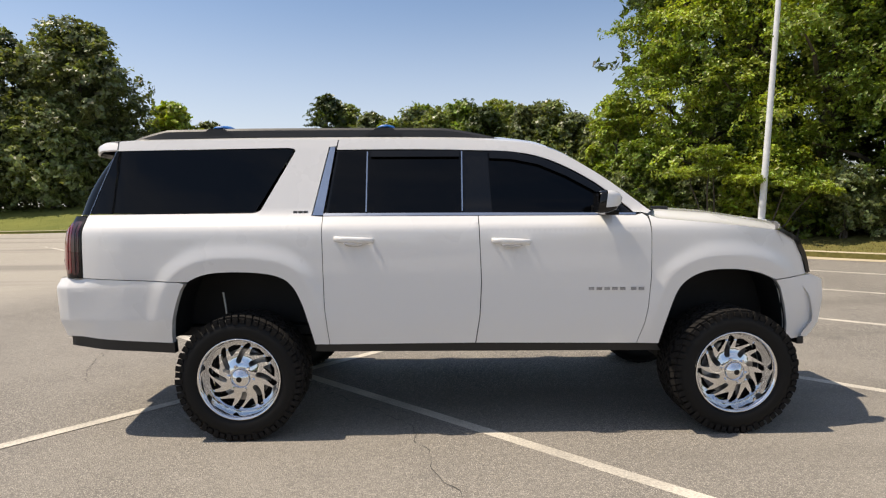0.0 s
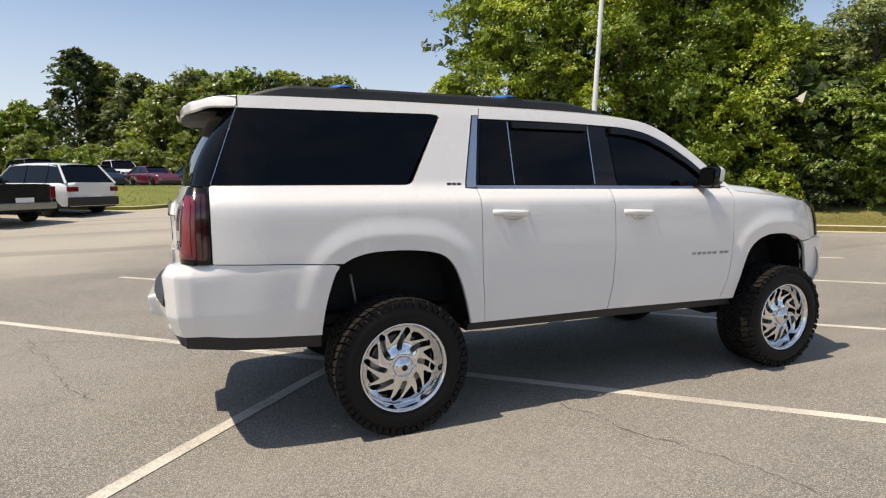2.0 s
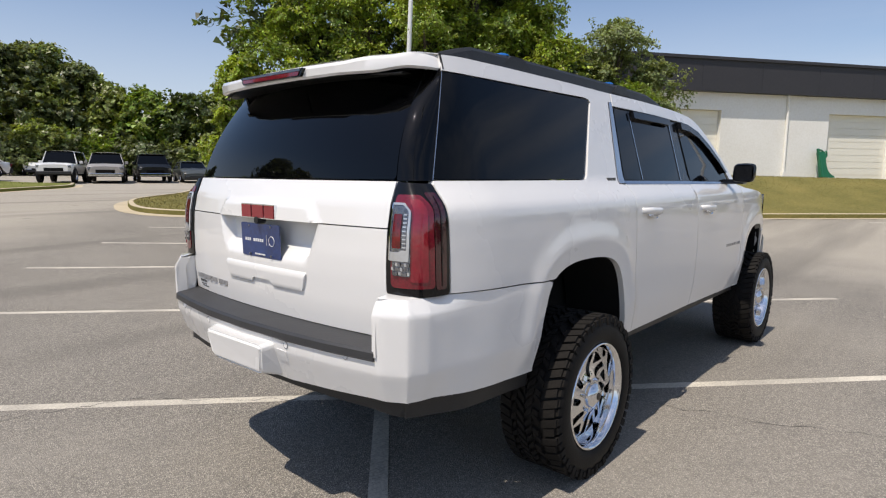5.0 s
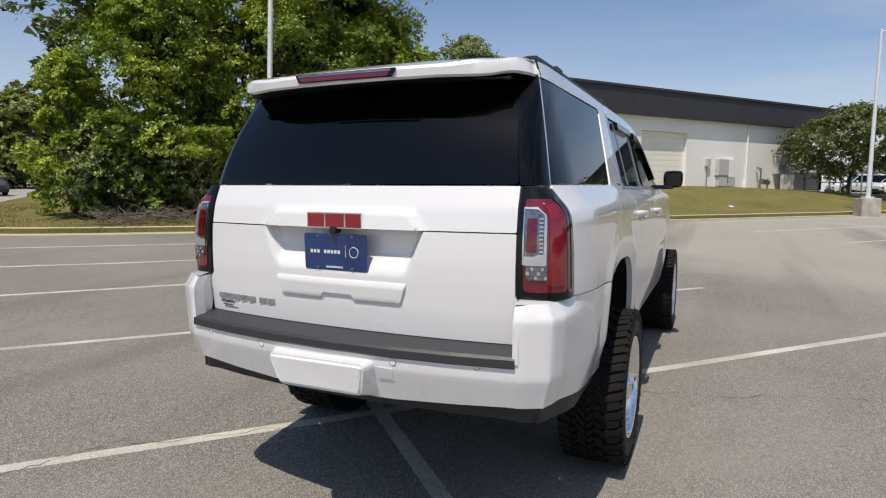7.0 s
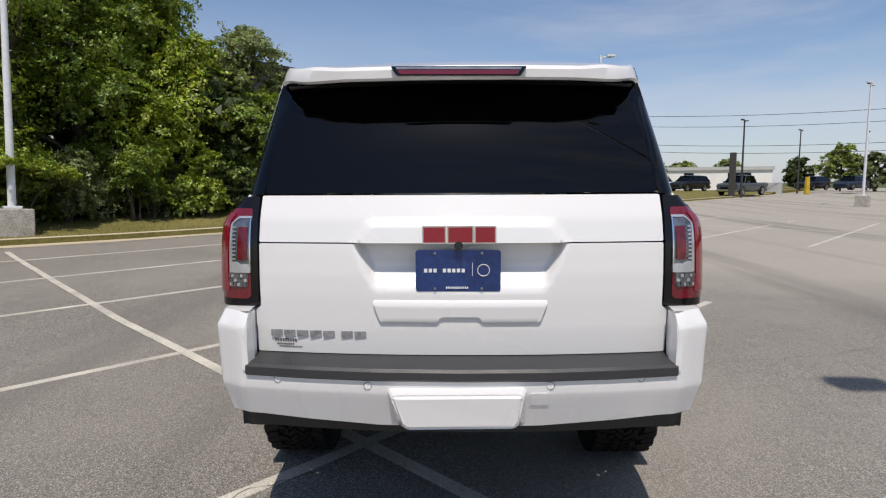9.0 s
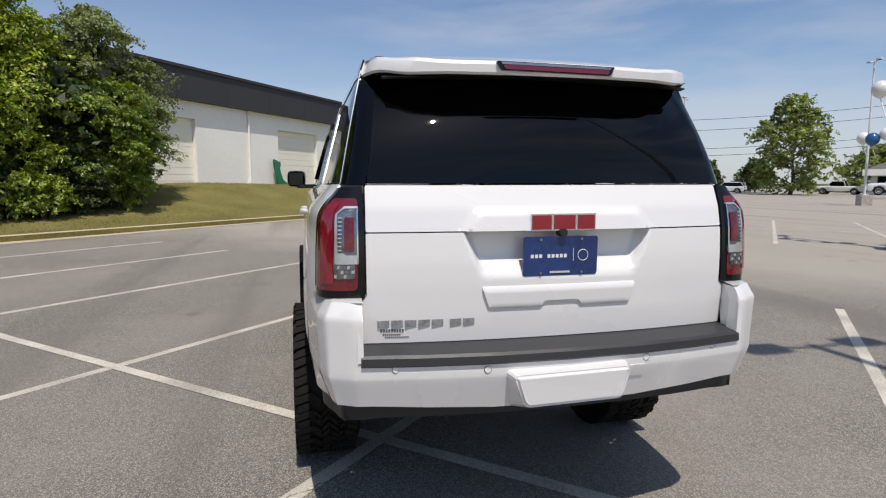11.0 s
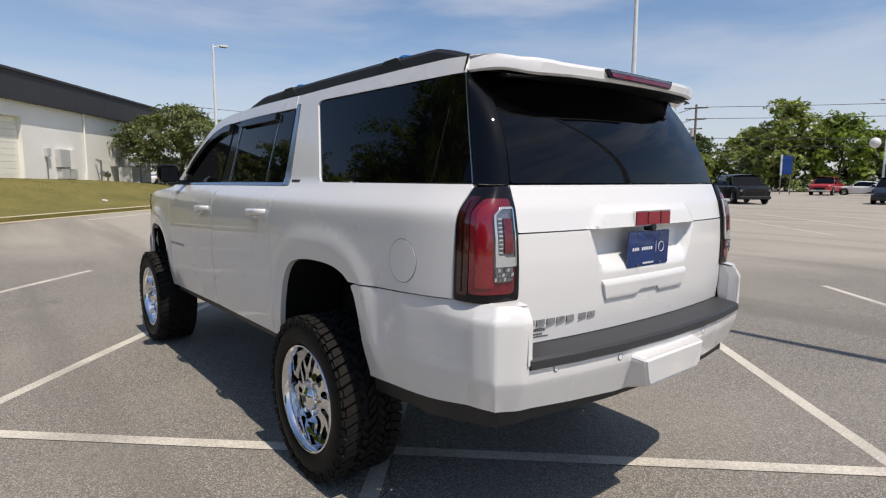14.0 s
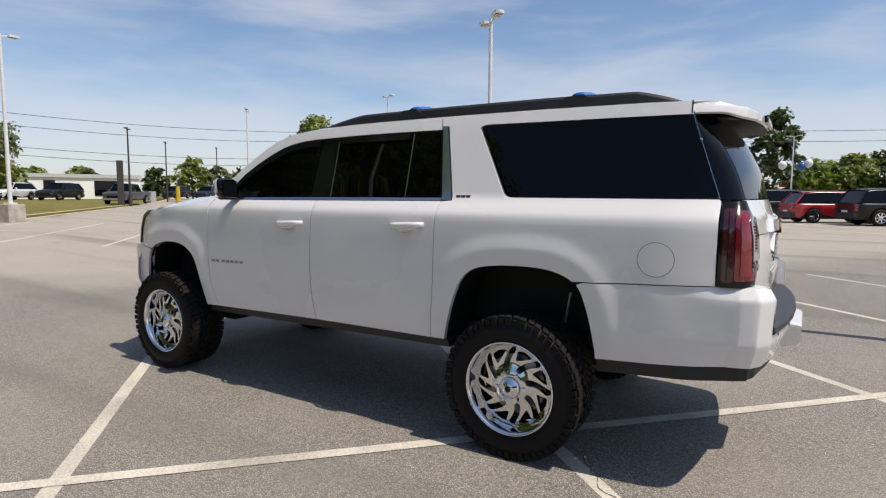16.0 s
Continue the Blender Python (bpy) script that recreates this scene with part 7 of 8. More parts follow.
street_lamp(12.2, -55.5, 0.0, 8.0, (1, -1), M_POLE, "white lamp post hung with balloons", foot=0.7, turn=-20)
street_lamp(32.6, -52.8, lie(32, -52), 8.9, (1, -1), M_POLE, "white lamp post hung with balloons", foot=0.7, turn=-20)
street_lamp(0.0, -66, 0.0, 7.5, (1, -1), M_POLE, "white lamp post hung with balloons", foot=0.7, turn=-20)
for x, y, h in ((47.8, -24.5, 6.8), (65.8, -39.6, 7.5), (70.4, -50.4, 7.7)):
    street_lamp(x, y, lie(x, y), h, (1, -1), M_POLE_DARK, "dark bronze double lamp post by the road", foot=0, r0=0.10, turn=-40, group="road lamp posts")


def utility_pole(x, y, h, turn):
    t = thing("utility_pole", "weathered wooden utility pole with cross arms", "utility pole", "utility poles", pose(x, y, lie(x, y), 0, 0, turn))
    bm = bmesh.new()
    rod(bm, (0, 0, -0.3), (0, 0, h), 0.16, 0.11, seg=10)
    part("pole", bm, M_WOOD, t)
    for z, w in ((h - 0.4, 1.2), (h - 1.6, 1.0), (h - 2.6, 0.7)):
        bm = bmesh.new()
        box(bm, -w, -0.05, z - 0.06, w, 0.05, z + 0.06)
        arm = part("cross_arm", bm, M_WOOD, t)
        for x_ in (-w + 0.1, w - 0.1):
            bm = bmesh.new()
            rod(bm, (x_, 0, z + 0.06), (x_, 0, z + 0.22), 0.05, 0.03, seg=8)
            part("insulator", bm, M_METAL_BOX, arm)
    bm = bmesh.new()
    rod(bm, (0.28, 0, h - 3.4), (0.28, 0, h - 2.6), 0.2, seg=12)
    part("transformer", bm, M_METAL_BOX, t)
    return t


UP = [(69.65, -17.8, 9.8, 75), (46.8, -61.0, 10.2, 40), (30.5, -59.5, 9.6, 20), (-50, -100, 11.0, -10)]
for x, y, h, a in UP:
    utility_pole(x, y, h, a)
far_up = [(190, 10, 12)] + [(x, y, h) for x, y, h, a in UP] + [(-140, -70, 11)]
for k, dz in enumerate((-0.3, -1.5, -3.6, -4.4)):
    pts = []
    for (x0, y0, h0), (x1, y1, h1) in zip(far_up, far_up[1:]):
        for i in range(16):
            t = i / 16
            pts.append((x0 + (x1 - x0) * t, y0 + (y1 - y0) * t, lie(x0, y0) * (1 - t) + h0 + (h1 - h0) * t + dz - 1.1 * 4 * t * (1 - t)))
    cu = bpy.data.curves.new("power_line", "CURVE")
    cu.dimensions, cu.bevel_depth, cu.bevel_resolution = "3D", 0.028, 1
    sp_ = cu.splines.new("POLY")
    sp_.points.add(len(pts) - 1)
    for p, c in zip(sp_.points, pts):
        p.co = (*c, 1)
    cu.materials.append(M_WIRE)
    tagged(new("power_line", cu), "thin dark overhead power line", "power line", "power lines")


def balloon(x, y, z, r, mat, label):
    t = thing("balloon", label, "balloon", "balloons on the lamp posts", pose(x, y, z, 0, 0, 0))
    bm = bmesh.new()
    lathe(bm, [(0.0, r), (r * 0.38, r * 0.92), (r * 0.71, r * 0.70), (r * 0.92, r * 0.38), (r, 0), (r * 0.93, -r * 0.36), (r * 0.72, -r * 0.72), (r * 0.40, -r * 0.98), (r * 0.10, -r * 1.12), (0, -r * 1.12)], 20, axis="z")
    part("skin", bm, mat, t, smooth=True)
    bm = bmesh.new()
    rod(bm, (0, 0, -r * 1.1), (-0.4, 0.1, -r * 1.1 - 0.8), 0.012, seg=5)
    part("string", bm, M_POLE, t)


for px_, py_ in ((29.0, -36.1), (32.6, -52.8), (12.2, -55.5), (0.0, -66)):
    balloon(px_ + 0.9, py_ - 0.6, 4.6, 0.42, M_BALLOON_WHITE, "large white balloon tied to a lamp post")
    balloon(px_ - 0.8, py_ + 0.6, 4.4, 0.42, M_BALLOON_BLUE, "large blue balloon tied to a lamp post")
    balloon(px_ - 1.4, py_ + 0.2, 4.7, 0.40, M_BALLOON_WHITE, "large white balloon tied to a lamp post")
for x, y, z, mt, w in ((7.02, -11.98, 3.60, M_BALLOON_BLUE, "blue"), (6.70, -12.32, 3.75, M_BALLOON_BLUE, "blue"), (7.55, -11.70, 3.60, M_BALLOON_WHITE, "white"), (6.05, -12.75, 3.65, M_BALLOON_WHITE, "white")):
    balloon(x, y, z, 0.19, mt, "large " + w + " balloon tied to a lamp post")
balloon(36, -54, 2.9, 0.22, M_BALLOON_RED, "small red balloon over the parked cars")
sign = thing("pylon_sign", "tall grey dealer pylon sign with a plain disc", "sign", "", pose(4.0, -56.1, 0, 0, 0, 10))
bm = bmesh.new()
box(bm, -0.65, -0.25, 0, 0.65, 0.25, 4.3, 0.03)
part("panel", bm, M_METAL_BOX, sign)
bm = bmesh.new()
rod(bm, (0, 0.25, 3.6), (0, 0.28, 3.6), 0.38, seg=24)
part("disc", bm, M_SIGN_BLUE, sign)
sign = thing("road_sign", "narrow blue upright road sign on two posts", "sign", "", pose(23, -64.7, 0, 0, 0, 25))
bm = bmesh.new()
box(bm, -0.50, -0.06, 2.1, 0.42, 0.06, 4.05, 0.02)
part("panel", bm, M_SIGN_BLUE, sign)
bm = bmesh.new()
box(bm, 0.425, -0.09, 2.0, 0.60, 0.09, 4.15, 0.02)
part("edge_band", bm, M_INK_WHITE, sign, "white edge band")
for x_ in (-0.40, 0.51):
    bm = bmesh.new()
    rod(bm, (x_, 0, -0.2), (x_, 0, 2.1), 0.05, seg=8)
    part("post", bm, M_STEEL, sign)
sign = thing("slab_sign", "dark upright slab sign by the far road", "sign", "", pose(47.6, -23.6, lie(47.6, -23.6), 0, 0, 60))
bm = bmesh.new()
box(bm, -0.25, -0.2, 0, 0.25, 0.2, 3.85, 0.03)
part("panel", bm, M_POLE_DARK, sign)
cab = thing("utility_cabinet", "green-grey utility cabinet beside the road", "cabinet", "", pose(62.8, -35.2, lie(62, -35), 0, 0, 45))
bm = bmesh.new()
box(bm, -0.8, -0.5, 0, 0.8, 0.5, 1.3, 0.03)
part("casing", bm, M_METAL_BOX, cab)
hyd = thing("bollard", "yellow bollard by the far kerb", "bollard", "", pose(61.4, -38.1, lie(61, -38), 0, 0, 0))
bm = bmesh.new()
rod(bm, (0, 0, -0.2), (0, 0, 1.9), 0.28, 0.22, seg=12)
part("post", bm, M_YELLOW, hyd)


# ---------------------------------------------------------------- parked vehicles
SPEC = {
    # length, width, sill, belt, height, wheel radius, front axle, rear axle, bonnet end, screen top, roof end, tail base, bed
    "sedan": (4.75, 1.82, 0.22, 0.93, 1.45, 0.33, 0.95, 3.75, 1.35, 2.1, 3.35, 4.15, False),
    "suv": (4.85, 1.95, 0.30, 1.08, 1.75, 0.38, 0.95, 3.80, 1.30, 1.95, 4.20, 4.72, False),
    "big_suv": (5.2, 2.02, 0.36, 1.15, 1.88, 0.41, 1.0, 4.05, 1.35, 1.95, 4.65, 5.08, False),
    "pickup": (5.85, 2.02, 0.42, 1.16, 1.88, 0.41, 1.0, 4.60, 1.40, 2.0, 3.35, 3.62, True),
    "jeep": (4.6, 1.90, 0.52, 1.15, 1.92, 0.44, 0.75, 3.70, 1.45, 1.75, 4.20, 4.40, False),
}
WHEEL_CACHE = {}


def small_wheel(r, parent, x, y, z, rim_mat):
    key = (round(r, 2), rim_mat.name)
    if key not in WHEEL_CACHE:
        bm = bmesh.new()
        lathe(bm, [(r * 0.62, 0.0), (r * 0.66, 0.012), (r * 0.9, 0.014), (r, -0.02), (r, -0.19), (r * 0.9, -0.215), (r * 0.62, -0.2)], 28)
        ty = finish(bm, "tyre", M_RUBBER, True)
        bm = bmesh.new()
        lathe(bm, [(r * 0.64, 0.006), (r * 0.58, 0.0), (r * 0.55, -0.05)], 28)
        for k in range(7):
            a = 2 * math.pi * k / 7
            c, s_ = math.cos(a), math.sin(a)
            vs = [bm.verts.new((rr * c - w * s_, h, rr * s_ + w * c)) for rr, w, h in ((r * 0.06, -r * 0.07, 0.0), (r * 0.58, -r * 0.06, -0.012), (r * 0.58, r * 0.06, -0.012), (r * 0.06, r * 0.07, 0.0))]
            bm.faces.new(vs)
        rim = finish(bm, "rim", rim_mat)
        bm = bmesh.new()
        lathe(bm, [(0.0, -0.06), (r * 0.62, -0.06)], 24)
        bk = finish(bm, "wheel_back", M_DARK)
        WHEEL_CACHE[key] = (ty, rim, bk)
    ty, rim, bk = WHEEL_CACHE[key]
    w = new("wheel", ty)
    w.parent = parent
    w.matrix_basis = pose(x, y, z, 0, 0, 0 if y > 0 else 180)
    for nm, me in (("rim", rim), ("wheel_back", bk)):
        o = new(nm, me)
        o.parent = w


def vehicle(kind, x, y, heading, paint, label, category, group="parked vehicles", z=None, rim=None):
    """A parked car; x, y is the middle of the car, heading the way its nose points, in degrees from +x."""
    L, Wd, sill, belt, H, wr, fa, ra, bon, scr, roof_e, tail, bed = SPEC[kind]
    zz = lie(x, y) if z is None else z
    t = thing(category.replace(" ", "_"), label, category, group, pose(x, y, zz, 0, 0, heading))
    hw = Wd / 2

    def X(d):
        return L / 2 - d

    # body: sections along the length, from the sill over the shoulder to the deck
    def deck(d):
        if kind == "jeep":
            return belt - 0.02 if d > 0.15 else belt - 0.12
        nose = belt - (0.26 if kind in ("sedan", "suv") else 0.12)
        if d < bon:
            k = d / bon
            return nose + (belt - nose) * min(1, 0.35 + 0.65 * k) if d > 0.08 else nose - 0.10
        if d > tail and not bed:
            return belt - (0.05 if kind == "sedan" else 0.0) * (d - tail) / (L - tail)
        return belt

    def wid(d):
        e = min(d, L - d)
        return hw * (1 - 0.16 * max(0, 1 - e / 0.45) ** 2)

    stations = sorted({0.0, 0.06, 0.2, 0.5, fa - wr * 1.18, fa - wr * 0.8, fa, fa + wr * 0.8, fa + wr * 1.18, bon, (bon + ra) / 2, ra - wr * 1.18, ra - wr * 0.8, ra, ra + wr * 0.8, ra + wr * 1.18, L - 0.4, L - 0.15, L - 0.04, L})
    rows = []
    for d in stations:
        w, zt = wid(d), deck(d)
        cut = sill
        for ax in (fa, ra):
            e = abs(d - ax)
            if e < wr * 1.2:
                cut = max(cut, wr + math.sqrt(max(0, (wr * 1.2) ** 2 - e * e)))
        sh = zt - 0.10
        mid = max(cut + 0.02, (sill + belt) / 2 + 0.05)
        end = d in (0.0, L)
        k = 0.9 if end else 1.0
        half_pts = [(w * 0.93 * k, cut), (w * k, min(mid, sh - 0.02)), (w * 0.985 * k, sh), (w * 0.93 * k, zt - 0.02), (w * 0.72 * k, zt + (0.02 if d < bon else 0.0))]
        ring = half_pts + [(0, zt + (0.04 if d < bon else 0.0))] + [(-a, b) for a, b in half_pts[::-1]]
        rows.append([(X(d), a, b) for a, b in ring])
    verts = [v for r_ in rows for v in r_]
    me = grid_mesh("body", verts, len(rows), len(rows[0]), paint)
    ob = new("body", me)
    ob.parent = t
    for nm, r_ in (("nose_panel", rows[0]), ("tail_panel", rows[-1])):
        bm = bmesh.new()
        bm.faces.new([bm.verts.new(v) for v in r_])
        part(nm, bm, paint, t)
    bm = bmesh.new()
    box(bm, X(L - 0.12), -hw * 0.88, sill - 0.06, X(0.12), hw * 0.88, belt - 0.25)
    part("underbody", bm, M_DARK, t)
    # cabin: glass, roof skin and pillars
    base0, top0, top1, base1 = bon, scr, roof_e, tail
    bw, tw = hw * 0.93, hw * 0.74

    def cab(d0, z0, w0, d1, z1, w1, d2, z2, w2, d3, z3, w3):
        return [(X(d0), w0, z0), (X(d1), w1, z1), (X(d2), w2, z2), (X(d3), w3, z3)]
    bm = bmesh.new()
    zb = belt - 0.03
    p = cab(base0, zb, bw, top0, H - 0.07, tw, top1, H - 0.09, tw, base1, zb, bw)
    lft = [bm.verts.new(v) for v in p]
    rgt = [bm.verts.new((a, -b, c)) for a, b, c in p]
    bm.faces.new(lft)
    bm.faces.new(rgt[::-1])
    for i in range(3):
        bm.faces.new((lft[i], rgt[i], rgt[i + 1], lft[i + 1]))
    bmesh.ops.recalc_face_normals(bm, faces=bm.faces)
    cabin = part("glasshouse", bm, M_GLASS, t, "dark glass")
    verts = []
    n = 13
    for i in range(n):
        d = top0 - 0.10 + (top1 - top0 + 0.16) * i / (n - 1)
        zr = H - 0.03 - 0.055 * abs(2 * i / (n - 1) - 0.9) ** 3
        for a, dz in ((-1.03, -0.07), (-0.97, -0.015), (-0.6, 0.02), (0, 0.03), (0.6, 0.02), (0.97, -0.015), (1.03, -0.07)):
            verts.append((X(d), a * tw, zr + dz))
    o = new("roof", grid_mesh("roof", verts, n, 7, paint))
    o.parent = t
    for sgn in (-1, 1):
        pil = [(base0, top0, 0.07), (base1, top1, 0.10 if kind != "sedan" else 0.14)]
        for d0, d1, wd in pil:
            bm = bmesh.new()
            rod(bm, (X(d0), sgn * (bw + 0.004), zb), (X(d1), sgn * (tw + 0.002), H - 0.085), wd * 0.42, wd * 0.34, seg=6)
            part("pillar", bm, paint, t)
        for f in ((0.42,) if bed else (0.38, 0.72)):
            d = base0 + 0.3 + (base1 - base0 - 0.4) * f
            bm = bmesh.new()
            rod(bm, (X(d), sgn * (bw + 0.003), zb), (X(d), sgn * (tw - 0.008), H - 0.085), 0.026, seg=6)
            part("pillar", bm, M_GLOSS_BLACK, t)
        bm = bmesh.new()
        y0, y1 = sorted((sgn * hw, sgn * (hw + 0.18)))
        box(bm, X(base0 + 0.42), y0, belt - 0.02, X(base0 + 0.30), y1, belt + 0.15, 0.02)
        part("mirror", bm, paint, t)
        for d, dd in (((base0 + base1) / 2 - 0.55, 0), ((base0 + base1) / 2 + 0.5, 0)):
            bm = bmesh.new()
            y0, y1 = sorted((sgn * hw * 0.985, sgn * (hw + 0.02)))
            box(bm, X(d + 0.18), y0, belt - 0.18, X(d), y1, belt - 0.15)
            part("door_handle", bm, M_CHROME if bed else paint, t)
        bm = bmesh.new()
        y0, y1 = sorted((sgn * hw * 0.52, sgn * hw * 0.90))
        box(bm, X(0.16), y0, deck(0.06) - 0.15, X(0.005), y1, deck(0.06) - 0.01, 0.015)
        part("headlamp", bm, M_CLEAR, t, "clear headlamp")
        bm = bmesh.new()
        y0, y1 = sorted((sgn * hw * (0.60 if kind in ("sedan", "suv") else 0.74), sgn * hw * 0.915))
        z0 = belt - (0.30 if kind in ("sedan", "suv") else 0.42)
        box(bm, X(L + 0.012), y0, z0, X(L - 0.18), y1, z0 + (0.16 if kind in ("sedan", "suv") else 0.36), 0.015)
        part("tail_lamp", bm, M_RED_LENS, t, "red tail lamp")
        small_wheel(wr, t, X(fa), sgn * (hw + 0.005), wr, rim or M_CHROME)
        small_wheel(wr, t, X(ra), sgn * (hw + 0.005), wr, rim or M_CHROME)
    bm = bmesh.new()
    box(bm, X(0.05), -hw * 0.5, sill + 0.12, X(-0.015), hw * 0.5, deck(0.06) - 0.16, 0.015)
    part("grille", bm, M_GLOSS_BLACK, t, "dark grille")
    bm = bmesh.new()
    box(bm, X(0.16), -hw * 0.90, sill - 0.02, X(-0.05), hw * 0.90, sill + 0.16, 0.03)
    part("front_bumper", bm, M_CHROME if bed else M_BLACK, t)
    bm = bmesh.new()
    box(bm, X(L + 0.06), -hw * 0.90, sill + 0.02, X(L - 0.16), hw * 0.90, sill + (0.22 if bed else 0.30), 0.03)
    part("rear_bumper", bm, M_STEEL if bed else M_BLACK, t)
    bm = bmesh.new()
    box(bm, X(L + 0.012), -0.26, belt - 0.52, X(L - 0.02), 0.26, belt - 0.38)
    part("number_plate", bm, M_INK_WHITE, t, "plain pale number plate")
    if bed:
        # a flat dark plate on the closed deck stands for the open bed
        bm = bmesh.new()
        box(bm, X(L - 0.08), -hw * 0.80, belt - 0.006, X(tail + 0.12), hw * 0.80, belt + 0.012)
        part("bed_plate", bm, M_DARK, t, "flat dark plate on the deck at the load bed")
    if kind == "jeep":
        bm = bmesh.new()
        rod(bm, (X(L + 0.02), 0, 1.0), (X(L + 0.24), 0, 1.0), 0.38, seg=20)
        part("spare_wheel", bm, M_RUBBER, t)
    return t


BLACK_P, WHITE_P, SILVER_P = car_paint("black", (0.012, 0.013, 0.014)), car_paint("white", (0.74, 0.74, 0.73)), car_paint("silver", (0.33, 0.31, 0.29))
GREY_P, MAROON_P, RED_P = car_paint("grey", (0.07, 0.08, 0.085)), car_paint("maroon", (0.12, 0.012, 0.03)), car_paint("red", (0.42, 0.012, 0.02))
NAVY_P, BLUE_P = car_paint("navy", (0.018, 0.028, 0.05)), car_paint("blue", (0.01, 0.13, 0.55))
NV = math.degrees(math.atan2(0.686, -0.728))             # nose away from the main row
fwd = Vector((math.cos(radians(NV)), math.sin(radians(NV))))
p = Vector((-6.42, 16.75)) + fwd * 1.67
vehicle("pickup", p.x, p.y, NV, BLACK_P, "black crew pickup with a chrome bumper, parked nose-in", "pickup truck", rim=M_STEEL)
p = Vector((-4.85, 19.2)) + fwd * 1.4
vehicle("suv", p.x, p.y, NV, WHITE_P, "white crossover with dark trim, parked beside the pickup", "suv")
FAR_ROW = (("suv", 11.5, 54.5, 262, WHITE_P, "white crossover in the far row"), ("suv", -14.5, 42.5, -62, WHITE_P, "white crossover in the far row"), ("big_suv", -10.8, 43.0, -60, GREY_P, "dark grey suv in the far row"), ("pickup", -6.4, 47.0, -60, WHITE_P, "white pickup behind the far row"),
           ("sedan", -6.9, 42.0, -62, NAVY_P, "dark blue sedan in the far row"), ("sedan", -3.6, 41.8, -60, MAROON_P, "maroon sedan in the far row"), ("sedan", -0.6, 42.0, -62, NAVY_P, "dark blue sedan in the far row"),
           ("sedan", 1.6, 41.5, -60, BLACK_P, "black sedan in the far row"), ("sedan", 4.6, 41.0, -150, WHITE_P, "white sedan standing at the end of the far row"), ("suv", -18.0, 43, -60, GREY_P, "grey suv in the far row"), ("suv", -21.5, 43.5, -60, BLACK_P, "black suv in the far row"))
for kind, x, y, a, pt, lb in FAR_ROW:
    vehicle(kind, x, y, a, pt, lb, {"sedan": "sedan", "suv": "suv", "big_suv": "suv", "pickup": "pickup truck"}[kind], "far row of parked cars", z=lie(x, y) + (0.25 if x < 9 else 0))
for kind, x, y, a, pt, lb, ct in (("jeep", 8.9, 38.2, -118, WHITE_P, "white off-roader with a red winch bumper", "off-roader"), ("pickup", 11.5, 38.6, -112, SILVER_P, "silver pickup facing the drive", "pickup truck"),
                                  ("pickup", 14.3, 38.9, -108, BLACK_P, "black pickup facing the drive", "pickup truck"), ("sedan", 16.6, 38.0, -106, GREY_P, "grey sedan facing the drive", "sedan")):
    vehicle(kind, x, y, a, pt, lb, ct, "vehicles along the drive")
SOUTH_CARS = (("big_suv", 24.8, -38.0, 130, BLACK_P), ("suv", 74, -62, 40, WHITE_P), ("pickup", 62, -70, 30, WHITE_P), ("big_suv", 18.6, -37.5, 133, BLACK_P), ("big_suv", 15.2, -37.2, 133, BLACK_P), ("big_suv", 25.4, -43.5, 133, NAVY_P), ("pickup", 40.6, -54.0, 40, WHITE_P),
              ("pickup", 19.5, -65.9, 95, RED_P), ("sedan", 17.2, -68.5, 10, WHITE_P), ("pickup", 13.6, -69, 15, WHITE_P), ("pickup", 9.6, -58, 95, BLACK_P), ("suv", 4.3, -41, 100, BLUE_P),
              ("big_suv", 0.8, -38.5, 30, BLACK_P), ("suv", -2.6, -34.6, 205, RED_P), ("suv", -0.6, -40.5, 205, BLACK_P), ("big_suv", -5.4, -33.0, 205, BLACK_P), ("sedan", -9.5, -33, 25, GREY_P), ("suv", 8.5, -44, 95, NAVY_P),
              ("pickup", 51.15, -26.2, 128, GREY_P), ("suv", 55.5, -12.2, 100, WHITE_P), ("suv", 52.9, -14.4, 118, WHITE_P), ("suv", 62, -25.6, 120, BLACK_P), ("suv", 65, -22.6, 120, WHITE_P), ("suv", 72, -45, 120, BLACK_P), ("suv", 70, -48.5, 120, NAVY_P))
NAMES = {id(BLACK_P): "black", id(WHITE_P): "white", id(NAVY_P): "navy", id(RED_P): "red", id(BLUE_P): "bright blue", id(GREY_P): "dark grey", id(MAROON_P): "maroon"}
for kind, x, y, a, pt in SOUTH_CARS:
    word = {"sedan": "sedan", "suv": "suv", "big_suv": "suv", "pickup": "pickup truck"}[kind]
    z = (bank(x, y) if x > 30 and y > -55 else lie(x, y))
    vehicle(kind, x, y, a, pt, NAMES[id(pt)] + " " + ("full-size " if kind == "big_suv" else "") + word + (" parked beyond the grass bank" if x > 38 else " parked across the lot"), word, "vehicles beyond the bank" if x > 38 else "vehicles across the lot", z=z)

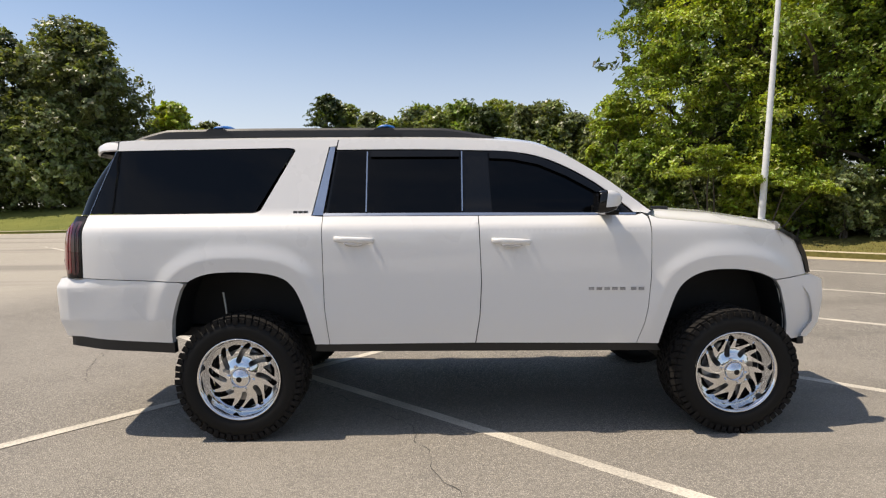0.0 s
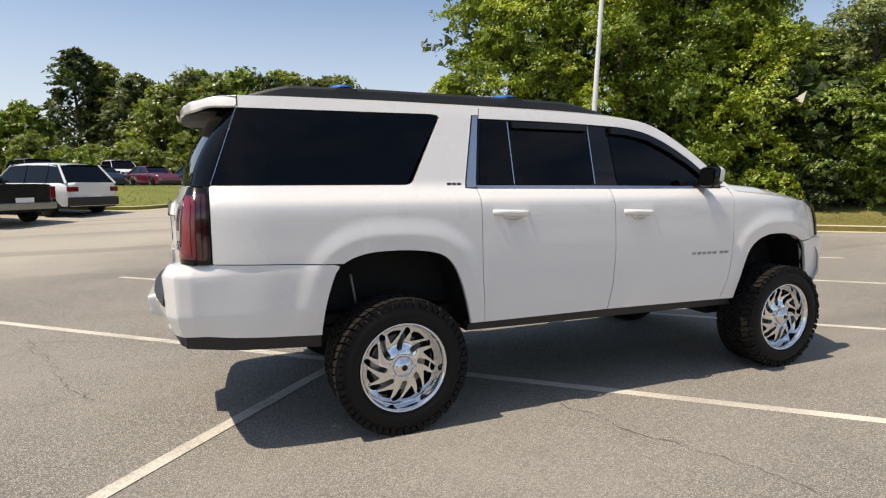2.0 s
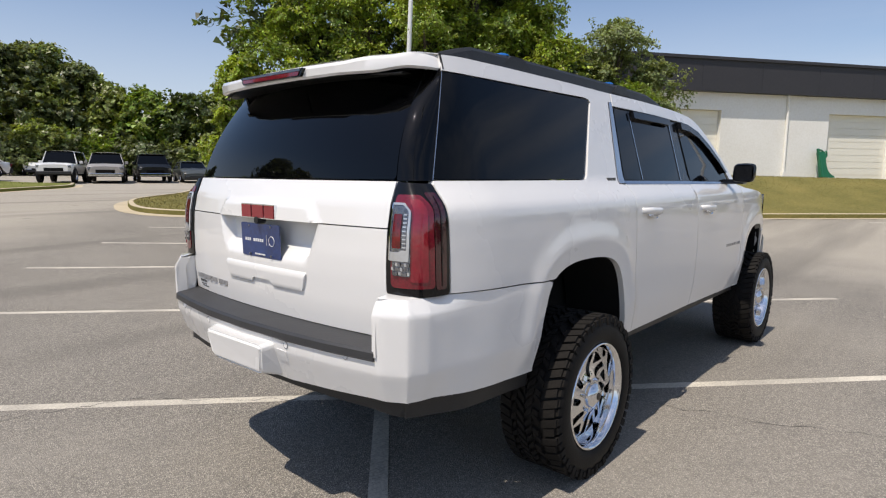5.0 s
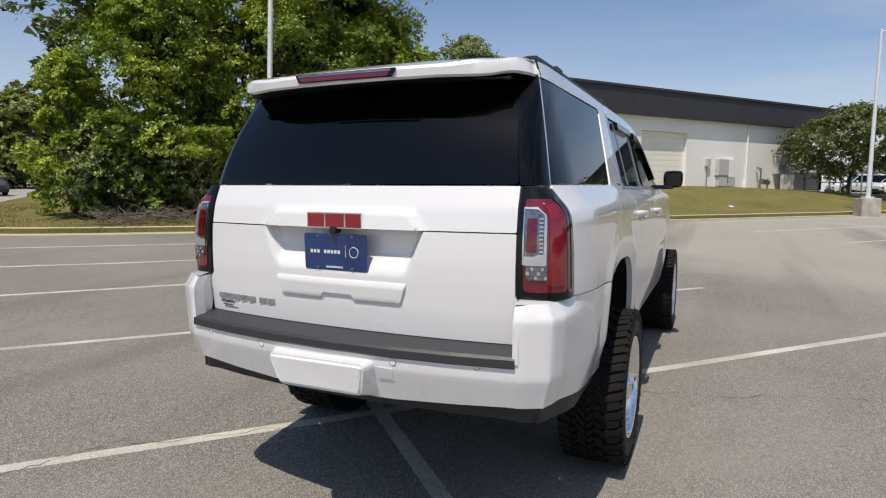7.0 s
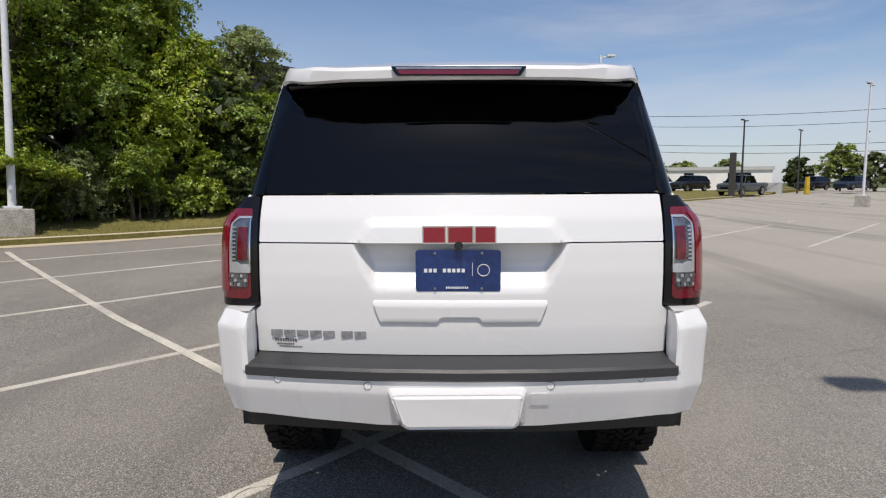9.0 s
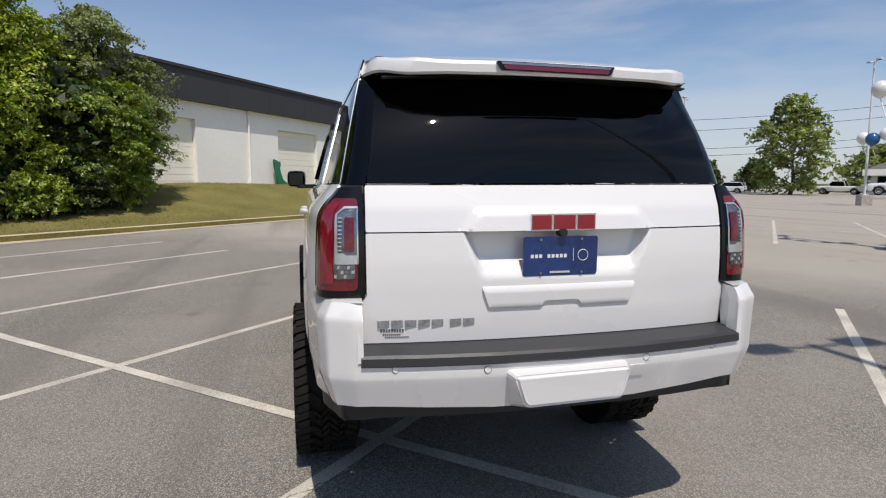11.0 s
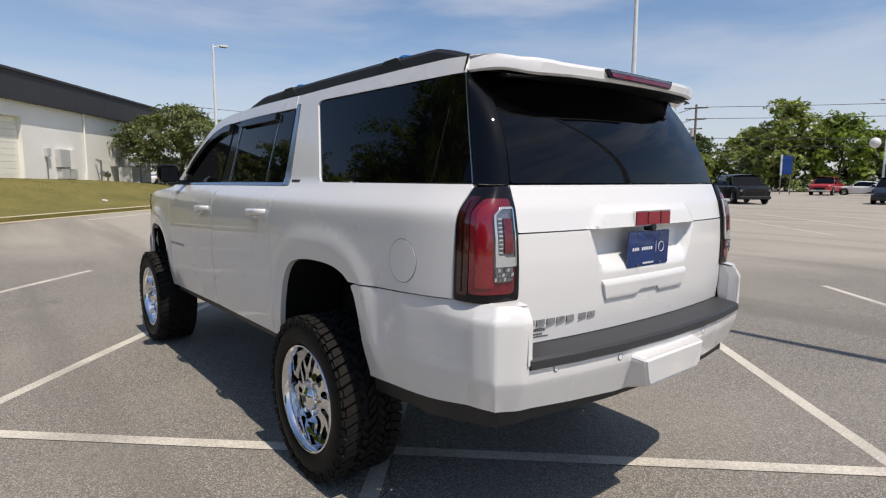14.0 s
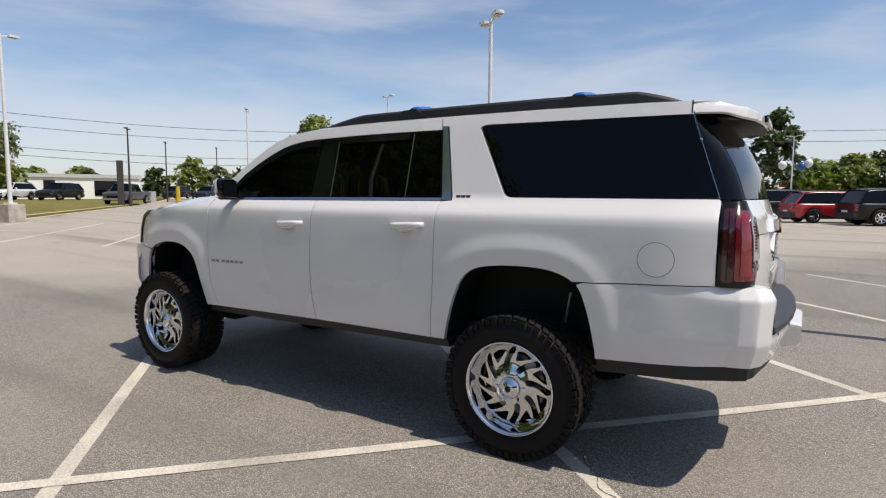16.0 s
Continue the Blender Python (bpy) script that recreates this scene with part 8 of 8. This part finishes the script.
# low three-wheeler by the drive
tz = thing("three_wheeler", "low black three-wheeled motorcycle standing by the kerb", "three-wheeler", "", pose(0.6, 21.6, lie(0.6, 21.6), 0, 0, 150) @ Matrix.Scale(0.84, 4))
for x_, y_ in ((0.75, 0.62), (0.75, -0.62), (-0.85, 0.0)):
    small_wheel(0.31, tz, x_, y_ if y_ else 0.11, 0.31, M_STEEL)
bm = bmesh.new()
rows = []
for x_, w_, z0, z1 in ((1.05, 0.12, 0.35, 0.55), (0.8, 0.22, 0.25, 0.75), (0.3, 0.20, 0.22, 0.85), (-0.1, 0.18, 0.22, 0.68), (-0.6, 0.20, 0.35, 0.75), (-1.0, 0.12, 0.55, 0.80)):
    rows.append([bm.verts.new((x_, a * w_, b)) for a, b in ((-1, z0), (1, z0), (1.1, (z0 + z1) / 2), (0.7, z1), (-0.7, z1), (-1.1, (z0 + z1) / 2))])
for a, b in zip(rows, rows[1:]):
    for k in range(6):
        bm.faces.new((a[k], a[(k + 1) % 6], b[(k + 1) % 6], b[k]))
bm.faces.new(rows[0]); bm.faces.new(rows[-1])
bmesh.ops.recalc_face_normals(bm, faces=bm.faces)
part("frame", bm, M_GLOSS_BLACK, tz)
bm = bmesh.new()
rod(bm, (0.75, -0.60, 0.31), (0.75, 0.60, 0.31), 0.04, seg=8)
part("front_axle", bm, M_STEEL, tz)
bm = bmesh.new()
rod(bm, (0.35, 0, 0.8), (0.2, 0, 1.0), 0.03, seg=8)
rod(bm, (0.2, -0.38, 1.02), (0.2, 0.38, 1.02), 0.02, seg=8)
part("handlebar", bm, M_BLACK, tz)
bm = bmesh.new()
box(bm, -0.55, -0.16, 0.70, 0.05, 0.16, 0.78, 0.03)
part("seat", bm, M_BLACK, tz)
# a scrap of paper on the bank
bm = bmesh.new()
sx, sy = 24.6, -2.0
prism(bm, [(sx, sy), (sx + 0.28, sy - 0.08), (sx + 0.32, sy + 0.10), (sx + 0.10, sy + 0.16)], 0.0, 0.03, lambda a, b, c: (a, b, bank(a, b) + 0.02 + c))
tagged(part("paper_scrap", bm, M_INK_WHITE), "crumpled white paper scrap on the grass", "litter")
